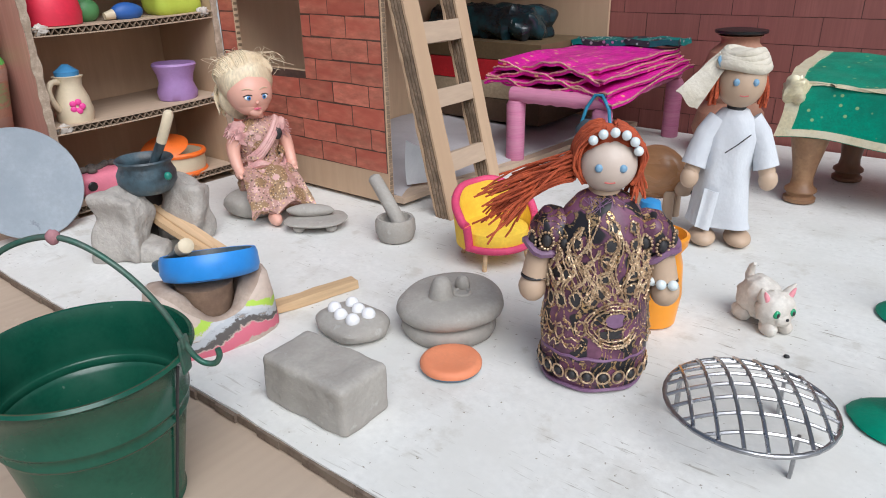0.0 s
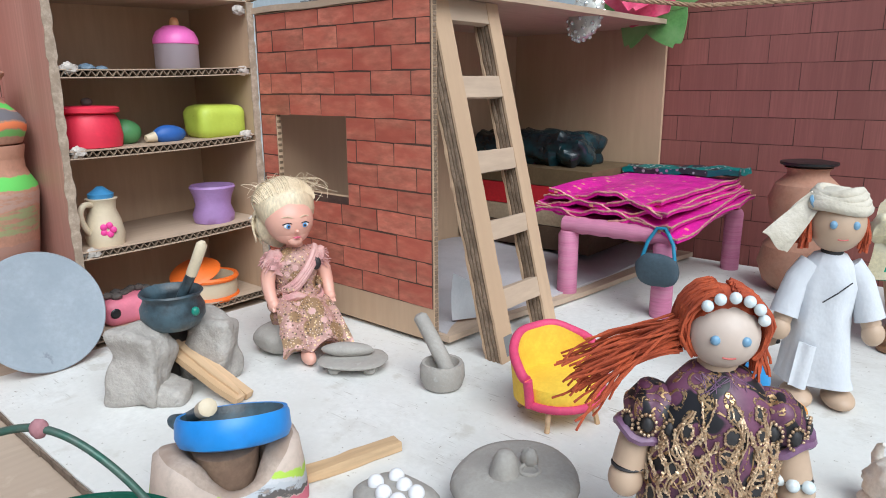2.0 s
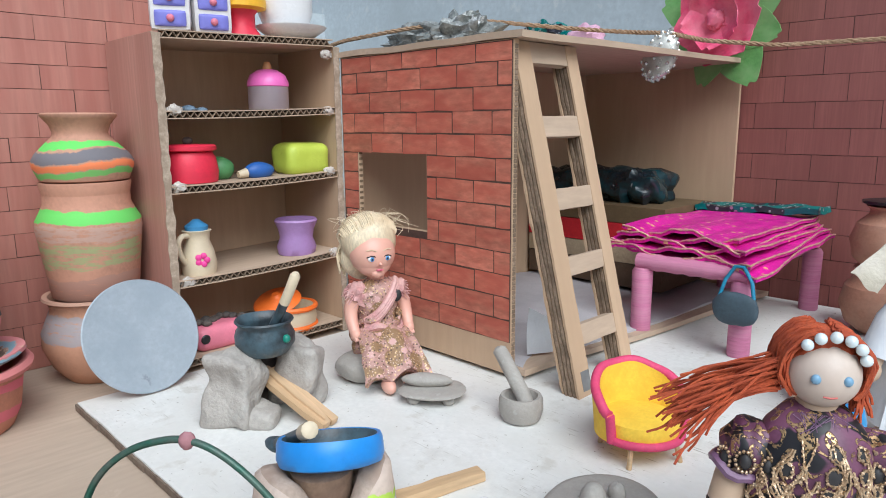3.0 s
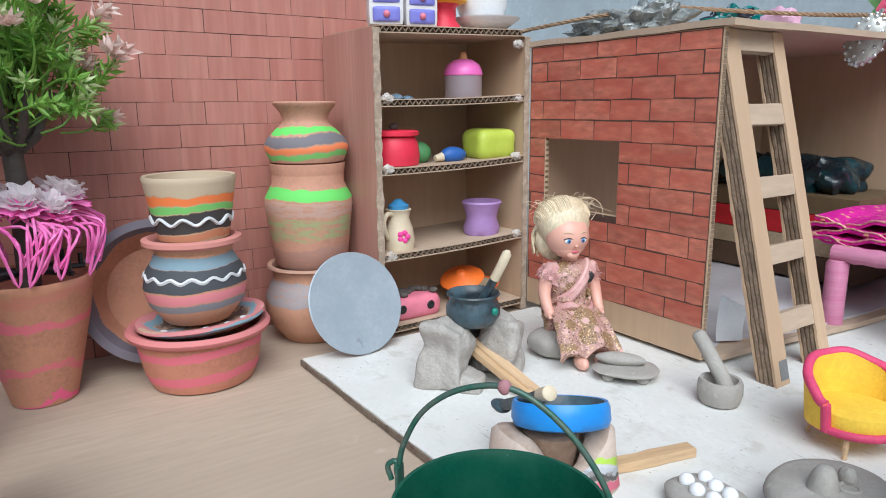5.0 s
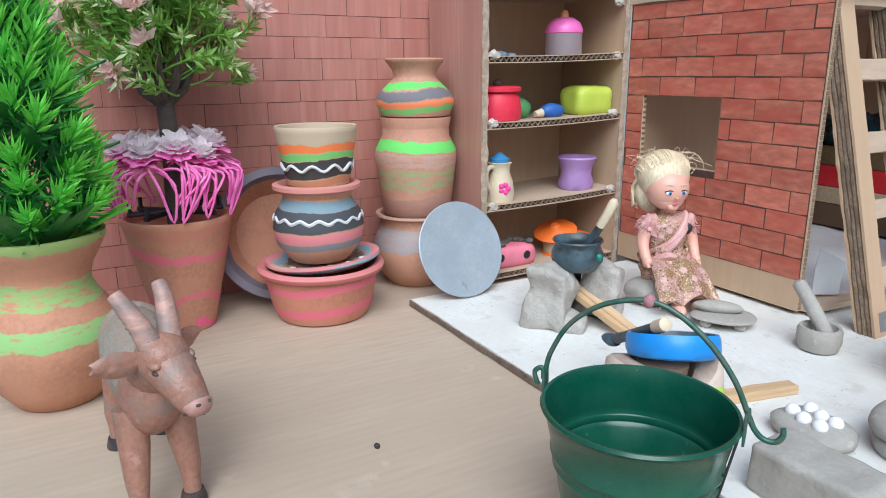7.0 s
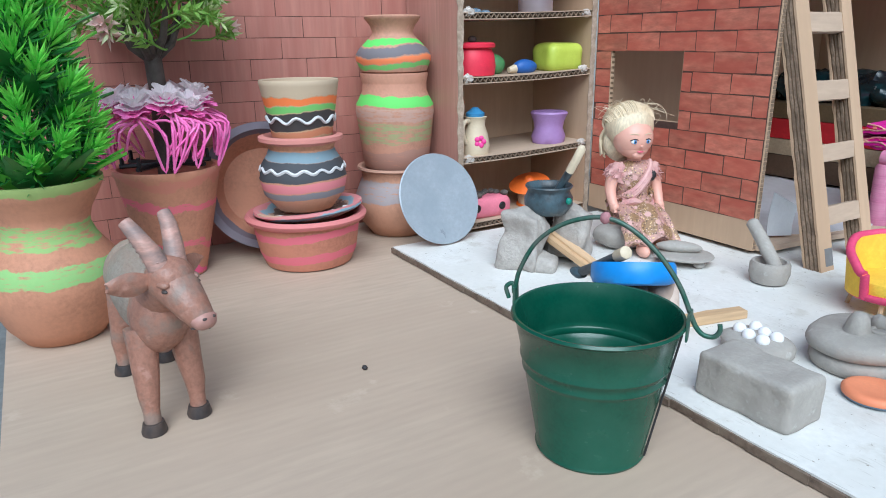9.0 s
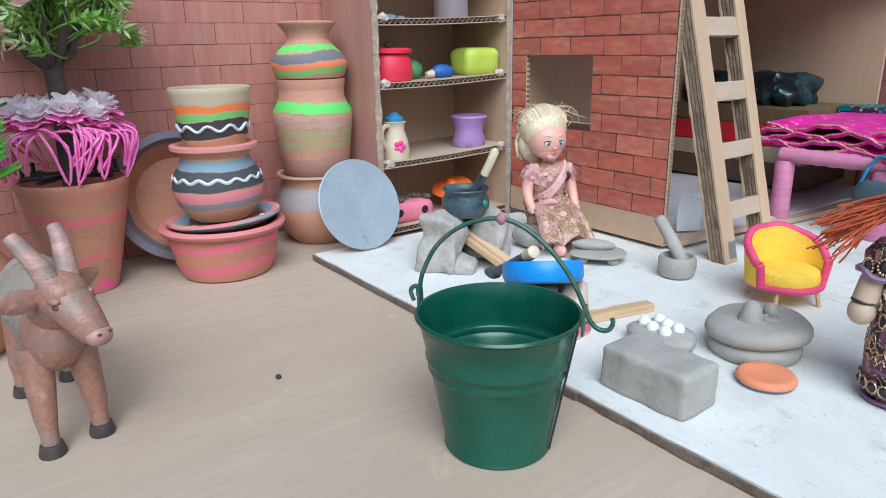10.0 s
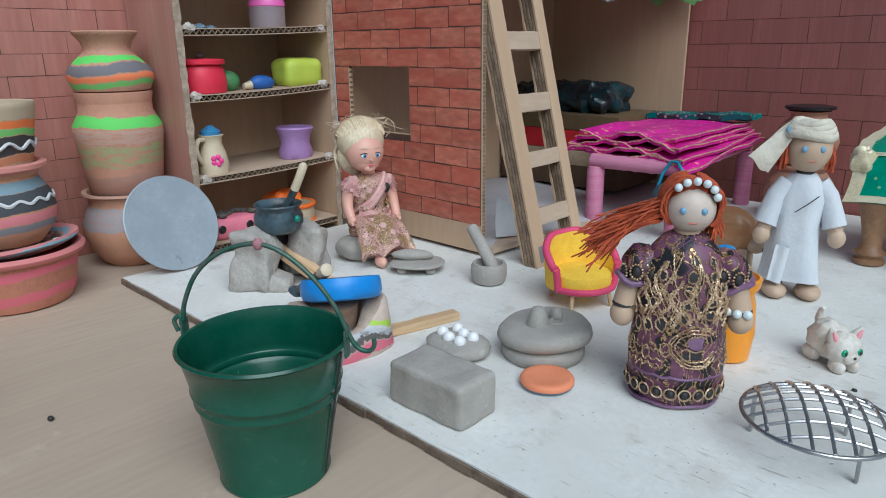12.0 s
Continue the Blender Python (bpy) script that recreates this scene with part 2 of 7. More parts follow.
ribbed(FLOOR_CARD, 0.55)
CARD_Z = mk("cardboard_upright", (0.52, 0.365, 0.24), (0.46, 0.315, 0.20), 0.12, 2.0, 0.75, 0.08, var=0.07, stretch=(1, 1, 0.12))
CARD_EDGE = mk("cardboard_edge", (0.27, 0.195, 0.135), (0.15, 0.105, 0.07), 0.6, 5.0, 0.85, 0.4, var=0.3)
CARD_DARK = mk("cardboard_fluting", (0.20, 0.135, 0.08), None, 0.6, 6.0, 0.9, 0.4, var=0.3)
BRICK_RED = mk("painted_brick", (0.50, 0.17, 0.112), (0.42, 0.09, 0.058), 0.8, 2.6, 0.62, 0.1, var=0.34, stretch=(0.35, 1, 2.2), vary=0.13)
BRICK_PAPER = mk("printed_brick_paper", (0.46, 0.205, 0.160), (0.40, 0.15, 0.118), 0.6, 1.5, 0.6, 0.1, var=0.14, stretch=(1.3, 0.12, 1), vary=0.035)
SIDE_PAPER = mk("plain_reddish_paper", (0.47, 0.25, 0.20), (0.40, 0.19, 0.15), 0.3, 3.0, 0.6, 0.1, var=0.14, stretch=(1.6, 1, 0.07))
BRICK_WALL_R = mk("brown_brick_paper", (0.295, 0.108, 0.092), (0.25, 0.088, 0.075), 0.25, 3.0, 0.5, 0.08, var=0.16, stretch=(2.0, 0.1, 1), vary=0.06)
INK = mk("marker_ink", (0.11, 0.055, 0.045), None, 0.6, 4.0, 0.7, 0.1, var=0.3)
INK_BOX = mk("dark_marker_on_card", (0.07, 0.038, 0.03), (0.12, 0.07, 0.05), 0.8, 4.0, 0.7, 0.1, var=0.3)
PLASTER = mk("grey_blue_plaster", (0.50, 0.55, 0.58), (0.42, 0.46, 0.48), 0.08, 1.2, 0.8, 0.3, var=0.1, stain=((0.6, 0.62, 0.62), 0.25, 0.6))
STONE = mk("grey_stone", (0.20, 0.21, 0.21), (0.13, 0.14, 0.14), 0.2, 2.5, 0.8, 0.4, var=0.25)


def structure(name, geo, mats, label, category, at=(0, 0, 0), rot=(0, 0, 0), smooth=True):
    return tagged(part(name, geo, mats, None, "", at, rot, smooth), label, category, "", "structure")


# stone ground under everything, one sheet
structure("ground", Geo().sheet(lambda u, v: (-2000 + 4000 * u, -2000 + 4000 * v, -1.6), 8, 8, 1.0), STONE, "grey stone floor under the cardboard base", "ground")
# plaster wall of the courtyard behind the model house
structure("wall_back", Geo().box(-160, 200, 60, 75, -1.6, 190), PLASTER, "weathered grey-blue plaster wall behind the model house", "wall")
structure("wall_side", Geo().box(-120, -105, -160, 60, -1.6, 40), PLASTER, "low grey plaster wall beside the model", "wall")
# cardboard base
structure("floor_cardboard", Geo().box(-25.5, 62, -47.3, 33, -1.0, -0.5, ch=0.05), FLOOR_CARD, "brown corrugated cardboard base sheet under the model", "floor")
# white board, with a worn edge
g = Geo()
n = 60
rim = []
for i in range(n + 1):
    x = -14.4 + 76 * i / n
    rim.append((x, -22.35 + 0.10 * nz(x, 3.1, 0, 0.9) + 0.06 * nz(x, 9.1, 0, 3.0)))
g.prism(rim + [(61.6, 30.6), (-14.4, 30.6)], -0.46, 0.0, 0)
structure("floor", g, [WHITE_BOARD], "scuffed white-painted board floor with scratches", "floor", smooth=False)
g = Geo()
for i in range(n):
    g.box(rim[i][0], rim[i + 1][0], rim[i][1] - 0.12 - 0.05 * nz(i, 5.5), rim[i][1] + 0.02, -0.44, -0.08 + 0.04 * nz(i * 1.7, 1.5), ch=0.02)
structure("trim", g, [mk("torn_dark_edge", (0.14, 0.10, 0.075), (0.20, 0.155, 0.115), 1.2, 5.0, 0.9, 0.5, var=0.4)], "torn brown cardboard edge of the white board", "edge")


def brick_wall(parent, face, along0, along1, z0, z1, bw, bh, gap, mat, rng, skip=None, tilt=0.0, proud=0.03, jit=0.08):
    """Drawn bricks as thin painted pieces; face(a, z) gives the place, pieces lie in the a-z plane."""
    variants = []
    for k in range(6):
        w, h = bw - gap, bh - gap
        o = [(-w / 2 + rng.uniform(-jit, jit) * 0.5, -h / 2 + rng.uniform(-jit, jit) * 0.6), (0, -h / 2 + rng.uniform(-jit, jit) * 0.5),
             (w / 2 + rng.uniform(-jit, jit) * 0.5, -h / 2 + rng.uniform(-jit, jit) * 0.6), (w / 2 + rng.uniform(-jit, jit) * 0.5, h / 2 + rng.uniform(-jit, jit) * 0.6),
             (0, h / 2 + rng.uniform(-jit, jit) * 0.5), (-w / 2 + rng.uniform(-jit, jit) * 0.5, h / 2 + rng.uniform(-jit, jit) * 0.6)]
        variants.append(o)
    cache = {}
    rows = int((z1 - z0) / bh + 0.999)
    for r in range(rows):
        zc = z0 + (r + 0.5) * bh
        if zc - bh * 0.25 > z1:
            continue
        off = (r % 2) * 0.5 + rng.uniform(-0.08, 0.08)
        k = -1
        while True:
            a0 = max(along0 + (k + off) * bw, along0)
            a1 = min(along0 + (k + 1 + off) * bw, along1)
            k += 1
            if a0 >= along1 - 0.15:
                break
            if a1 - a0 < 0.35:
                continue
            spans = [(a0, a1)]
            if skip and skip(a0, a1, zc):
                spans = skip(a0, a1, zc)
            for s0, s1 in spans:
                if s1 - s0 < 0.3:
                    continue
                ztop = min(zc + bh / 2, z1)
                key = (rng.randrange(6), round((s1 - s0) * 5), round((ztop - zc) * 10))
                if key not in cache:
                    sx = (s1 - s0 - gap) / (bw - gap)
                    sz = 1.0 if ztop == zc + bh / 2 else (ztop - zc + bh / 2 - gap) / (bh - gap)
                    out = [(x * sx, y * sz) for x, y in variants[key[0]]]
                    cache[key] = Geo().prism(out, 0, proud).mesh("brick", [mat], False)
                ob = new("brick", cache[key])
                ob.matrix_basis = face((s0 + s1) / 2, (zc - bh / 2 + ztop) / 2, rng.uniform(-0.5, 0.5))
                ob.parent = parent


# left brick wall, its face at x = -24
g = Geo().box(-24.6, -24.0, -47.2, -9.0, -0.5, 34.0, ch=0.05)
wall_w = structure("wall_west", g, [INK], "cardboard wall printed with reddish-brown brickwork", "wall")
# right brick wall, its face at y = 31
g = Geo().box(0.2, 62, 31.0, 31.6, -0.5, 36.0, ch=0.05).box(-4.0, 0.2, 31.0, 31.6, -0.5, 21.0, ch=0.05)
wall_n = structure("wall_north", g, [INK], "cardboard wall covered in dark red brick paper", "wall")

# ---- the cardboard room ----
room = empty("cardboard_house", (0, -1.85, 0), 0, "open cardboard box room with painted red bricks and a cut-out window", "house")
BX0, BX1, BY1, BZ = -15.4, 1.4, 32.4, 20.75
WX0, WX1, WZ0, WZ1 = -13.55, -6.1, 8.65, 13.95


def holed(xs, zs, y0, y1):
    """A panel of three by three cells with the middle one cut out."""
    v = [(x, y, z) for y in (y0, y1) for z in zs for x in xs]
    f = []
    for j in range(3):
        for i in range(3):
            if (i, j) == (1, 1):
                continue
            a = j * 4 + i
            f += [(a, a + 1, a + 5, a + 4), (16 + a + 4, 16 + a + 5, 16 + a + 1, 16 + a)]
    loops = [[0, 1, 2, 3, 7, 11, 15, 14, 13, 12, 8, 4], [5, 9, 10, 6]]
    for lp in loops:
        for a, b in zip(lp, lp[1:] + lp[:1]):
            f.append((b, a, 16 + a, 16 + b))
    return Geo().add(v, f)


front = part("front_wall", holed((BX0, WX0, WX1, BX1), (0.3, WZ0, WZ1, BZ), 0, 0.4), [CARD_Z], room, smooth=False)
part("ink_drawing", holed((BX0 + 0.06, WX0 - 0.03, WX1 + 0.03, BX1 - 0.08), (2.4, WZ0 - 0.03, WZ1 + 0.03, BZ - 0.05), -0.012, -0.002), [INK_BOX], room, "dark marker lines drawn round the bricks", smooth=False)
g = Geo()
g.box(BX0, BX0 + 0.4, 0.42, BY1, 0.3, BZ + 0.25)
part("side_wall", g, [CARD_Z], room)
part("back_wall", Geo().box(BX0 + 0.42, BX1, BY1 - 0.4, BY1, 0.3, BZ + 0.3), [CARD_Z], room)
part("roof", Geo().sheet(lambda u, v: (BX0 - 0.1 + 17.6 * u, -0.15 + 32.5 * v, BZ + 0.42 + 0.5 * u * v * 0.3 + 0.1 * nz(u * 4, v * 5)), 12, 12, 0.4), [CARD], room)
part("floor_panel", Geo().sheet(lambda u, v: (BX0 + (17.6 + 3.2 * v) * u, 0.45 + 31.4 * v, 0.5 + 0.25 * u * u * (0.5 + nz(v * 3, 1.2))), 14, 16, 0.4), [CARD], room)
# corrugated cut edge round the window and down the open corner
g = Geo()
k = WZ0
while k < WZ1:
    g.box(WX0 - 0.02, WX0 + 0.05, 0.05, 0.36, k, k + 0.2, ch=0.03)
    k += 0.42
part("window_cut_edge", g, [CARD_DARK], room)
g = Geo()
k = 0.4
while k < BZ - 0.3:
    g.box(BX1 - 0.03, BX1 + 0.05, 0.06, 0.34, k, k + 0.26, ch=0.03)
    k += 0.3
part("corner_cut_edge", g, [CARD_EDGE], room)

# ---- the shelf ----
shelf = empty("shelf_unit", (0, 0, 0), 0, "open cardboard shelf unit with corrugated shelf edges", "shelf")
SX0, SX1, SY0, SY1, SZ = -23.6, -15.6, -15.3, -2.35, 21.6
part("side_panel", Geo().box(SX0, SX1, SY0 - 0.45, SY0, -0.4, SZ), [SIDE_PAPER], shelf, "side panel covered in reddish brick paper")
part("side_panel", Geo().box(SX0, SX1, SY1, SY1 + 0.45, -0.4, SZ), [CARD_Z], shelf)
part("back_panel", Geo().box(SX0, SX0 + 0.35, SY0 + 0.01, SY1 - 0.01, -0.4, SZ), [CARD_Z], shelf)


for zb, sag in ((0.0, 0.0), (5.55, 0.2), (11.75, 0.2), (16.5, 0.15), (21.4, 0.0)):
    g = Geo()
    th = 0.52
    tilt = 0.35 if zb > 1 else 0.2
    boards = []
    for lo in (th - 0.07, 0.0):
        g = Geo().sheet(lambda u, v: (SX0 + 0.36 + (SX1 - SX0 - 0.3) * u, SY0 + 0.02 + (SY1 - SY0 - 0.04) * v, zb + lo + 0.07 + tilt * (v - 0.5) - sag * math.sin(math.pi * v) * 0.5), 4, 12, 0.07, 0)
        boards.append(part("shelf_board" if lo else "lower_liner", g, [CARD], boards[0] if boards else shelf))
    y = SY0 + 0.1
    k = 0
    sv, sf = [], []
    while y < SY1 - 0.25:
        def lift(q):
            v = (q - SY0) / (SY1 - SY0)
            return zb + tilt * (v - 0.5) - sag * math.sin(math.pi * v) * 0.5
        a = 0.08 if k % 2 == 0 else th - 0.08
        zq = lift(y) + a
        sv += [(SX0 + 0.4, y, zq), (SX1 + 0.05, y, zq), (SX1 + 0.05, y + 0.06, zq), (SX0 + 0.4, y + 0.06, zq)]
        if k:
            o = 4 * k
            sf += [(o - 4, o - 3, o + 1, o), (o - 1, o + 3, o + 2, o - 2), (o - 3, o - 2, o + 2, o + 1)]
        y += 0.25
        k += 1
    part("fluting", Geo().add(sv, sf), [CARD_EDGE], boards[0], smooth=False)
TORN = mk("torn_paper_edge", (0.43, 0.34, 0.26), (0.29, 0.22, 0.16), 1.6, 5.0, 0.9, 0.5, var=0.25)
for yc in (SY0 - 0.22, SY1 + 0.22):
    def strip(u, v, yc=yc):
        z = -0.35 + (SZ + 0.3) * v
        return (SX1 + 0.05 + 0.05 * nz(z * 2, yc), yc + (u - 0.5) * (0.52 + 0.25 * nz(z * 1.7, yc + 4)), z)
    part("torn_edge", Geo().sheet(lambda u, v: strip(1 - u, v), 3, 60, 0.06), [TORN], shelf, "pale torn corrugated edge")


def bands(name, base, stripes, wob=0.12, rough=0.75, worn=0.5):
    """Pottery with brushed paint stripes at heights (z0, z1, colour, strength) in centimetres."""
    base = shade(base, 1.12)
    m = mk(name, base, shade(base, 1.2), 0.35, 4.0, rough, 0.2, var=0.15)
    nt = m.node_tree
    bs = nt.nodes["Principled BSDF"]
    col = bs.inputs["Base Color"].links[0].from_socket
    tc, sep = nt.nodes.new("ShaderNodeTexCoord"), nt.nodes.new("ShaderNodeSeparateXYZ")
    nt.links.new(tc.outputs["Object"], sep.inputs[0])

    def math_node(op, a, b, c=None):
        n = nt.nodes.new("ShaderNodeMath")
        n.operation = op
        for s, val in zip(n.inputs, (a, b, c)):
            if val is None:
                continue
            if isinstance(val, (int, float)):
                s.default_value = val
            else:
                nt.links.new(val, s)
        return n.outputs[0]

    n1 = noise_tex(nt, 0.7, 5, rough=0.7)
    zz = math_node("MULTIPLY", sep.outputs["Z"], 100.0)
    zz = math_node("ADD", zz, math_node("MULTIPLY", math_node("SUBTRACT", n1, 0.5), wob * 5))
    zz = math_node("ADD", zz, math_node("MULTIPLY", math_node("SUBTRACT", noise_tex(nt, 0.16, 2), 0.5), wob * 9))
    streak = noise_tex(nt, 0.9, 7, (1, 1, 5.0), 0.7)
    for z0, z1, c, k in stripes:
        away = math_node("ABSOLUTE", math_node("SUBTRACT", zz, (z0 + z1) / 2), 0.0)
        inside = nt.nodes.new("ShaderNodeMapRange")
        inside.inputs["From Min"].default_value, inside.inputs["From Max"].default_value = (z1 - z0) / 2 + 0.02, (z1 - z0) / 2 - 0.03
        nt.links.new(away, inside.inputs["Value"])
        inside = inside.outputs["Result"]
        worn_mask = ramp(nt, streak, [(0.60 - 0.5 * k, (0, 0, 0)), (0.70 - 0.5 * k, (1, 1, 1))])
        w = nt.nodes.new("ShaderNodeRGBToBW")
        nt.links.new(worn_mask, w.inputs[0])
        fac = math_node("MULTIPLY", math_node("MULTIPLY", inside, w.outputs[0]), 0.65 + 0.33 * k)
        col = mixc(nt, fac, col, c)
    nt.links.new(col, bs.inputs["Base Color"])
    return m


def speckled(name, base, spots, rough=0.6, density=1.5):
    """Cloth with woven or sewn-on specks: spots is a list of (colour, scale, size, metal)."""
    m = mk(name, base, shade(base, 0.7), 0.7, 7.0, rough, 0.4, var=0.2)
    nt = m.node_tree
    bs = nt.nodes["Principled BSDF"]
    col = bs.inputs["Base Color"].links[0].from_socket
    metal = None
    for c, sc, size, met in spots:
        v = nt.nodes.new("ShaderNodeTexVoronoi")
        v.inputs["Scale"].default_value = 1.0
        nt.links.new(coords(nt, sc), v.inputs["Vector"])
        k = ramp(nt, v.outputs["Distance"], [(size, (1, 1, 1)), (size + 0.06, (0, 0, 0))])
        col = mixc(nt, k, col, c)
        if met:
            metal = k
    nt.links.new(col, bs.inputs["Base Color"])
    if metal:
        nt.links.new(metal, bs.inputs["Metallic"])
    return m


def embroidery(name):
    """Purple cloth with loops of gold thread round black patches."""
    m = mk(name, (0.085, 0.028, 0.058), (0.20, 0.075, 0.135), 0.8, 7.0, 0.45, 0.5, var=0.3)
    nt = m.node_tree
    bs = nt.nodes["Principled BSDF"]
    col = bs.inputs["Base Color"].links[0].from_socket

    def field(scale, detail, off):
        n = nt.nodes.new("ShaderNodeTexNoise")
        n.inputs["Scale"].default_value, n.inputs["Detail"].default_value = 1.0, detail
        mp = nt.nodes.new("ShaderNodeMapping")
        mp.inputs["Location"].default_value = (off, off, off)
        nt.links.new(coords(nt, scale, (1, 1, 0.75)), mp.inputs["Vector"])
        nt.links.new(mp.outputs["Vector"], n.inputs["Vector"])
        return n.outputs["Fac"]

    def rings(f, k):
        a, b = nt.nodes.new("ShaderNodeMath"), nt.nodes.new("ShaderNodeMath")
        a.operation, b.operation = "MULTIPLY", "SINE"
        a.inputs[1].default_value = k
        nt.links.new(f, a.inputs[0])
        nt.links.new(a.outputs[0], b.inputs[0])
        return b.outputs[0]

    loops = ramp(nt, rings(field(0.75, 1.2, 3.0), 74.0), [(0.55, (0, 0, 0)), (0.75, (1, 1, 1))])
    black = ramp(nt, field(1.3, 1.0, 9.0), [(0.50, (0, 0, 0)), (0.53, (1, 1, 1))])
    plain = ramp(nt, field(0.45, 1.0, 17.0), [(0.33, (0, 0, 0)), (0.37, (1, 1, 1))])
    thread = ramp(nt, noise_tex(nt, 10.0, 2), [(0.44, (0, 0, 0)), (0.52, (1, 1, 1))])
    gk = mixc(nt, 1.0, mixc(nt, 1.0, loops, thread, "MULTIPLY"), plain, "MULTIPLY")
    col = mixc(nt, black, col, (0.012, 0.011, 0.014))
    col = mixc(nt, gk, col, (0.62, 0.42, 0.22))
    nt.links.new(col, bs.inputs["Base Color"])
    nt.links.new(gk, bs.inputs["Metallic"])
    bp = nt.nodes.new("ShaderNodeBump")
    bp.inputs["Strength"].default_value, bp.inputs["Distance"].default_value = 0.9, 0.06 * CM
    nt.links.new(gk, bp.inputs["Height"])
    nt.links.new(bp.outputs["Normal"], bs.inputs["Normal"])
    return m


CLAY = mk("grey_clay", (0.375, 0.35, 0.315), (0.325, 0.30, 0.27), 0.6, 6.0, 0.75, 0.35, var=0.08, stain=((0.44, 0.42, 0.39), 1.1, 0.62), bscale=1.5, bdist=0.12)
CLAY_STAIN = mk("grey_clay_chalky", (0.42, 0.39, 0.355), (0.34, 0.31, 0.28), 0.7, 4.0, 0.8, 0.45, var=0.12, bscale=1.8, bdist=0.22, stain=((0.43, 0.41, 0.38), 0.9, 0.6))
TERRA = mk("terracotta", (0.37, 0.18, 0.115), (0.43, 0.25, 0.175), 0.3, 4.0, 0.8, 0.2, var=0.12)
GREEN_ENAMEL = mk("green_enamel", (0.008, 0.070, 0.042), (0.017, 0.090, 0.056), 0.5, 7.0, 0.24, 0.06, var=0.12, stain=((0.10, 0.17, 0.13), 2.2, 0.70))
GREEN_WORN = mk("worn_green_wire", (0.025, 0.11, 0.075), (0.12, 0.14, 0.12), 1.2, 7.0, 0.4, 0.1, 0.2, 0.2)
STEEL = mk("steel_wire", (0.46, 0.46, 0.47), (0.28, 0.28, 0.29), 0.9, 8.0, 0.28, 0.05, 0.95, 0.1)
ALU = mk("dull_aluminium", (0.40, 0.45, 0.50), (0.33, 0.38, 0.43), 0.35, 4.0, 0.5, 0.1, 0.35, 0.08, stain=((0.16, 0.17, 0.19), 0.55, 0.66))
WOOD = mk("raw_wood", (0.58, 0.40, 0.23), (0.48, 0.31, 0.16), 0.5, 3.0, 0.65, 0.25, var=0.18, stretch=(1, 0.1, 1))
WOOD_X = mk("raw_firewood", (0.62, 0.43, 0.26), (0.50, 0.33, 0.18), 0.5, 3.0, 0.7, 0.3, var=0.2, stretch=(0.1, 1, 1))
PALE_HEAD = mk("painted_pale_head", (0.60, 0.51, 0.44), (0.56, 0.45, 0.38), 0.6, 4.0, 0.5, 0.05, var=0.06)
BEECH = mk("doll_beech", (0.52, 0.38, 0.27), (0.49, 0.35, 0.245), 0.4, 3.0, 0.5, 0.04, var=0.04)
DARKWOOD = mk("dark_wood", (0.20, 0.10, 0.05), (0.13, 0.06, 0.03), 0.5, 3.0, 0.4, 0.15, var=0.2, stretch=(1, 1, 0.2))
BLUE = mk("blue_clay", (0.03, 0.24, 0.68), (0.04, 0.28, 0.74), 0.6, 4.0, 0.4, 0.15, var=0.06)
BLACKPOT = mk("blackened_clay", (0.03, 0.04, 0.048), (0.07, 0.12, 0.15), 0.7, 4.0, 0.42, 0.3, var=0.35, stain=((0.13, 0.15, 0.15), 1.2, 0.64), bscale=1.5, bdist=0.08)
SOOT = mk("sooty_clay", (0.07, 0.06, 0.055), (0.16, 0.13, 0.11), 0.6, 4.0, 0.85, 0.4)
ORANGE_CLAY = mk("orange_clay", (0.74, 0.26, 0.13), (0.70, 0.23, 0.11), 0.6, 5.0, 0.6, 0.2, var=0.06)
DUSTY_BLUE = mk("dusty_blue_clay", (0.15, 0.22, 0.30), None, 0.6, 5.0, 0.6, 0.2)
CREAM = mk("cream_clay", (0.66, 0.56, 0.40), None, 0.6, 5.0, 0.5, 0.1, var=0.06)
YELLOW = mk("yellow_foam", (0.84, 0.56, 0.05), (0.78, 0.48, 0.04), 0.8, 6.0, 0.7, 0.4, var=0.1, stain=((0.6, 0.22, 0.05), 2.5, 0.73))
HOTPINK = mk("raspberry_foam", (0.66, 0.06, 0.16), None, 0.6, 6.0, 0.65, 0.3, var=0.12)
WHITE_GLOSS = mk("white_bead", (0.82, 0.82, 0.83), None, 0.5, 5.0, 0.25, 0.0, var=0.03)
PEARL = mk("pearl", (0.66, 0.74, 0.76), (0.74, 0.76, 0.74), 1.5, 5.0, 0.2, 0.0, var=0.04, coat=0.6)
RED_YARN = mk("red_yarn", (0.46, 0.085, 0.028), (0.30, 0.05, 0.02), 1.2, 9.0, 0.8, 0.5, var=0.3)
EMBROIDERY = embroidery("gold_embroidered_purple_cloth")
GOLD_THREAD = mk("gold_thread", (0.66, 0.49, 0.32), (0.34, 0.22, 0.13), 2.2, 14.0, 0.32, 0.3, 0.6, 0.4, edges=(0.45, 0.55), bscale=9.0, bdist=0.06)
LILAC = mk("lilac_satin", (0.17, 0.085, 0.16), (0.24, 0.14, 0.24), 0.9, 6.0, 0.4, 0.3, var=0.2)
WHITE_CLOTH = mk("white_cotton", (0.62, 0.64, 0.67), (0.56, 0.58, 0.62), 0.35, 9.0, 0.88, 0.4, var=0.04, bscale=0.45, bdist=0.22, stretch=(1.2, 1.2, 0.8))
CREAM_CLOTH = mk("cream_cotton", (0.66, 0.61, 0.52), (0.55, 0.50, 0.40), 0.5, 9.0, 0.88, 0.5, var=0.06, bscale=1.2, bdist=0.2)
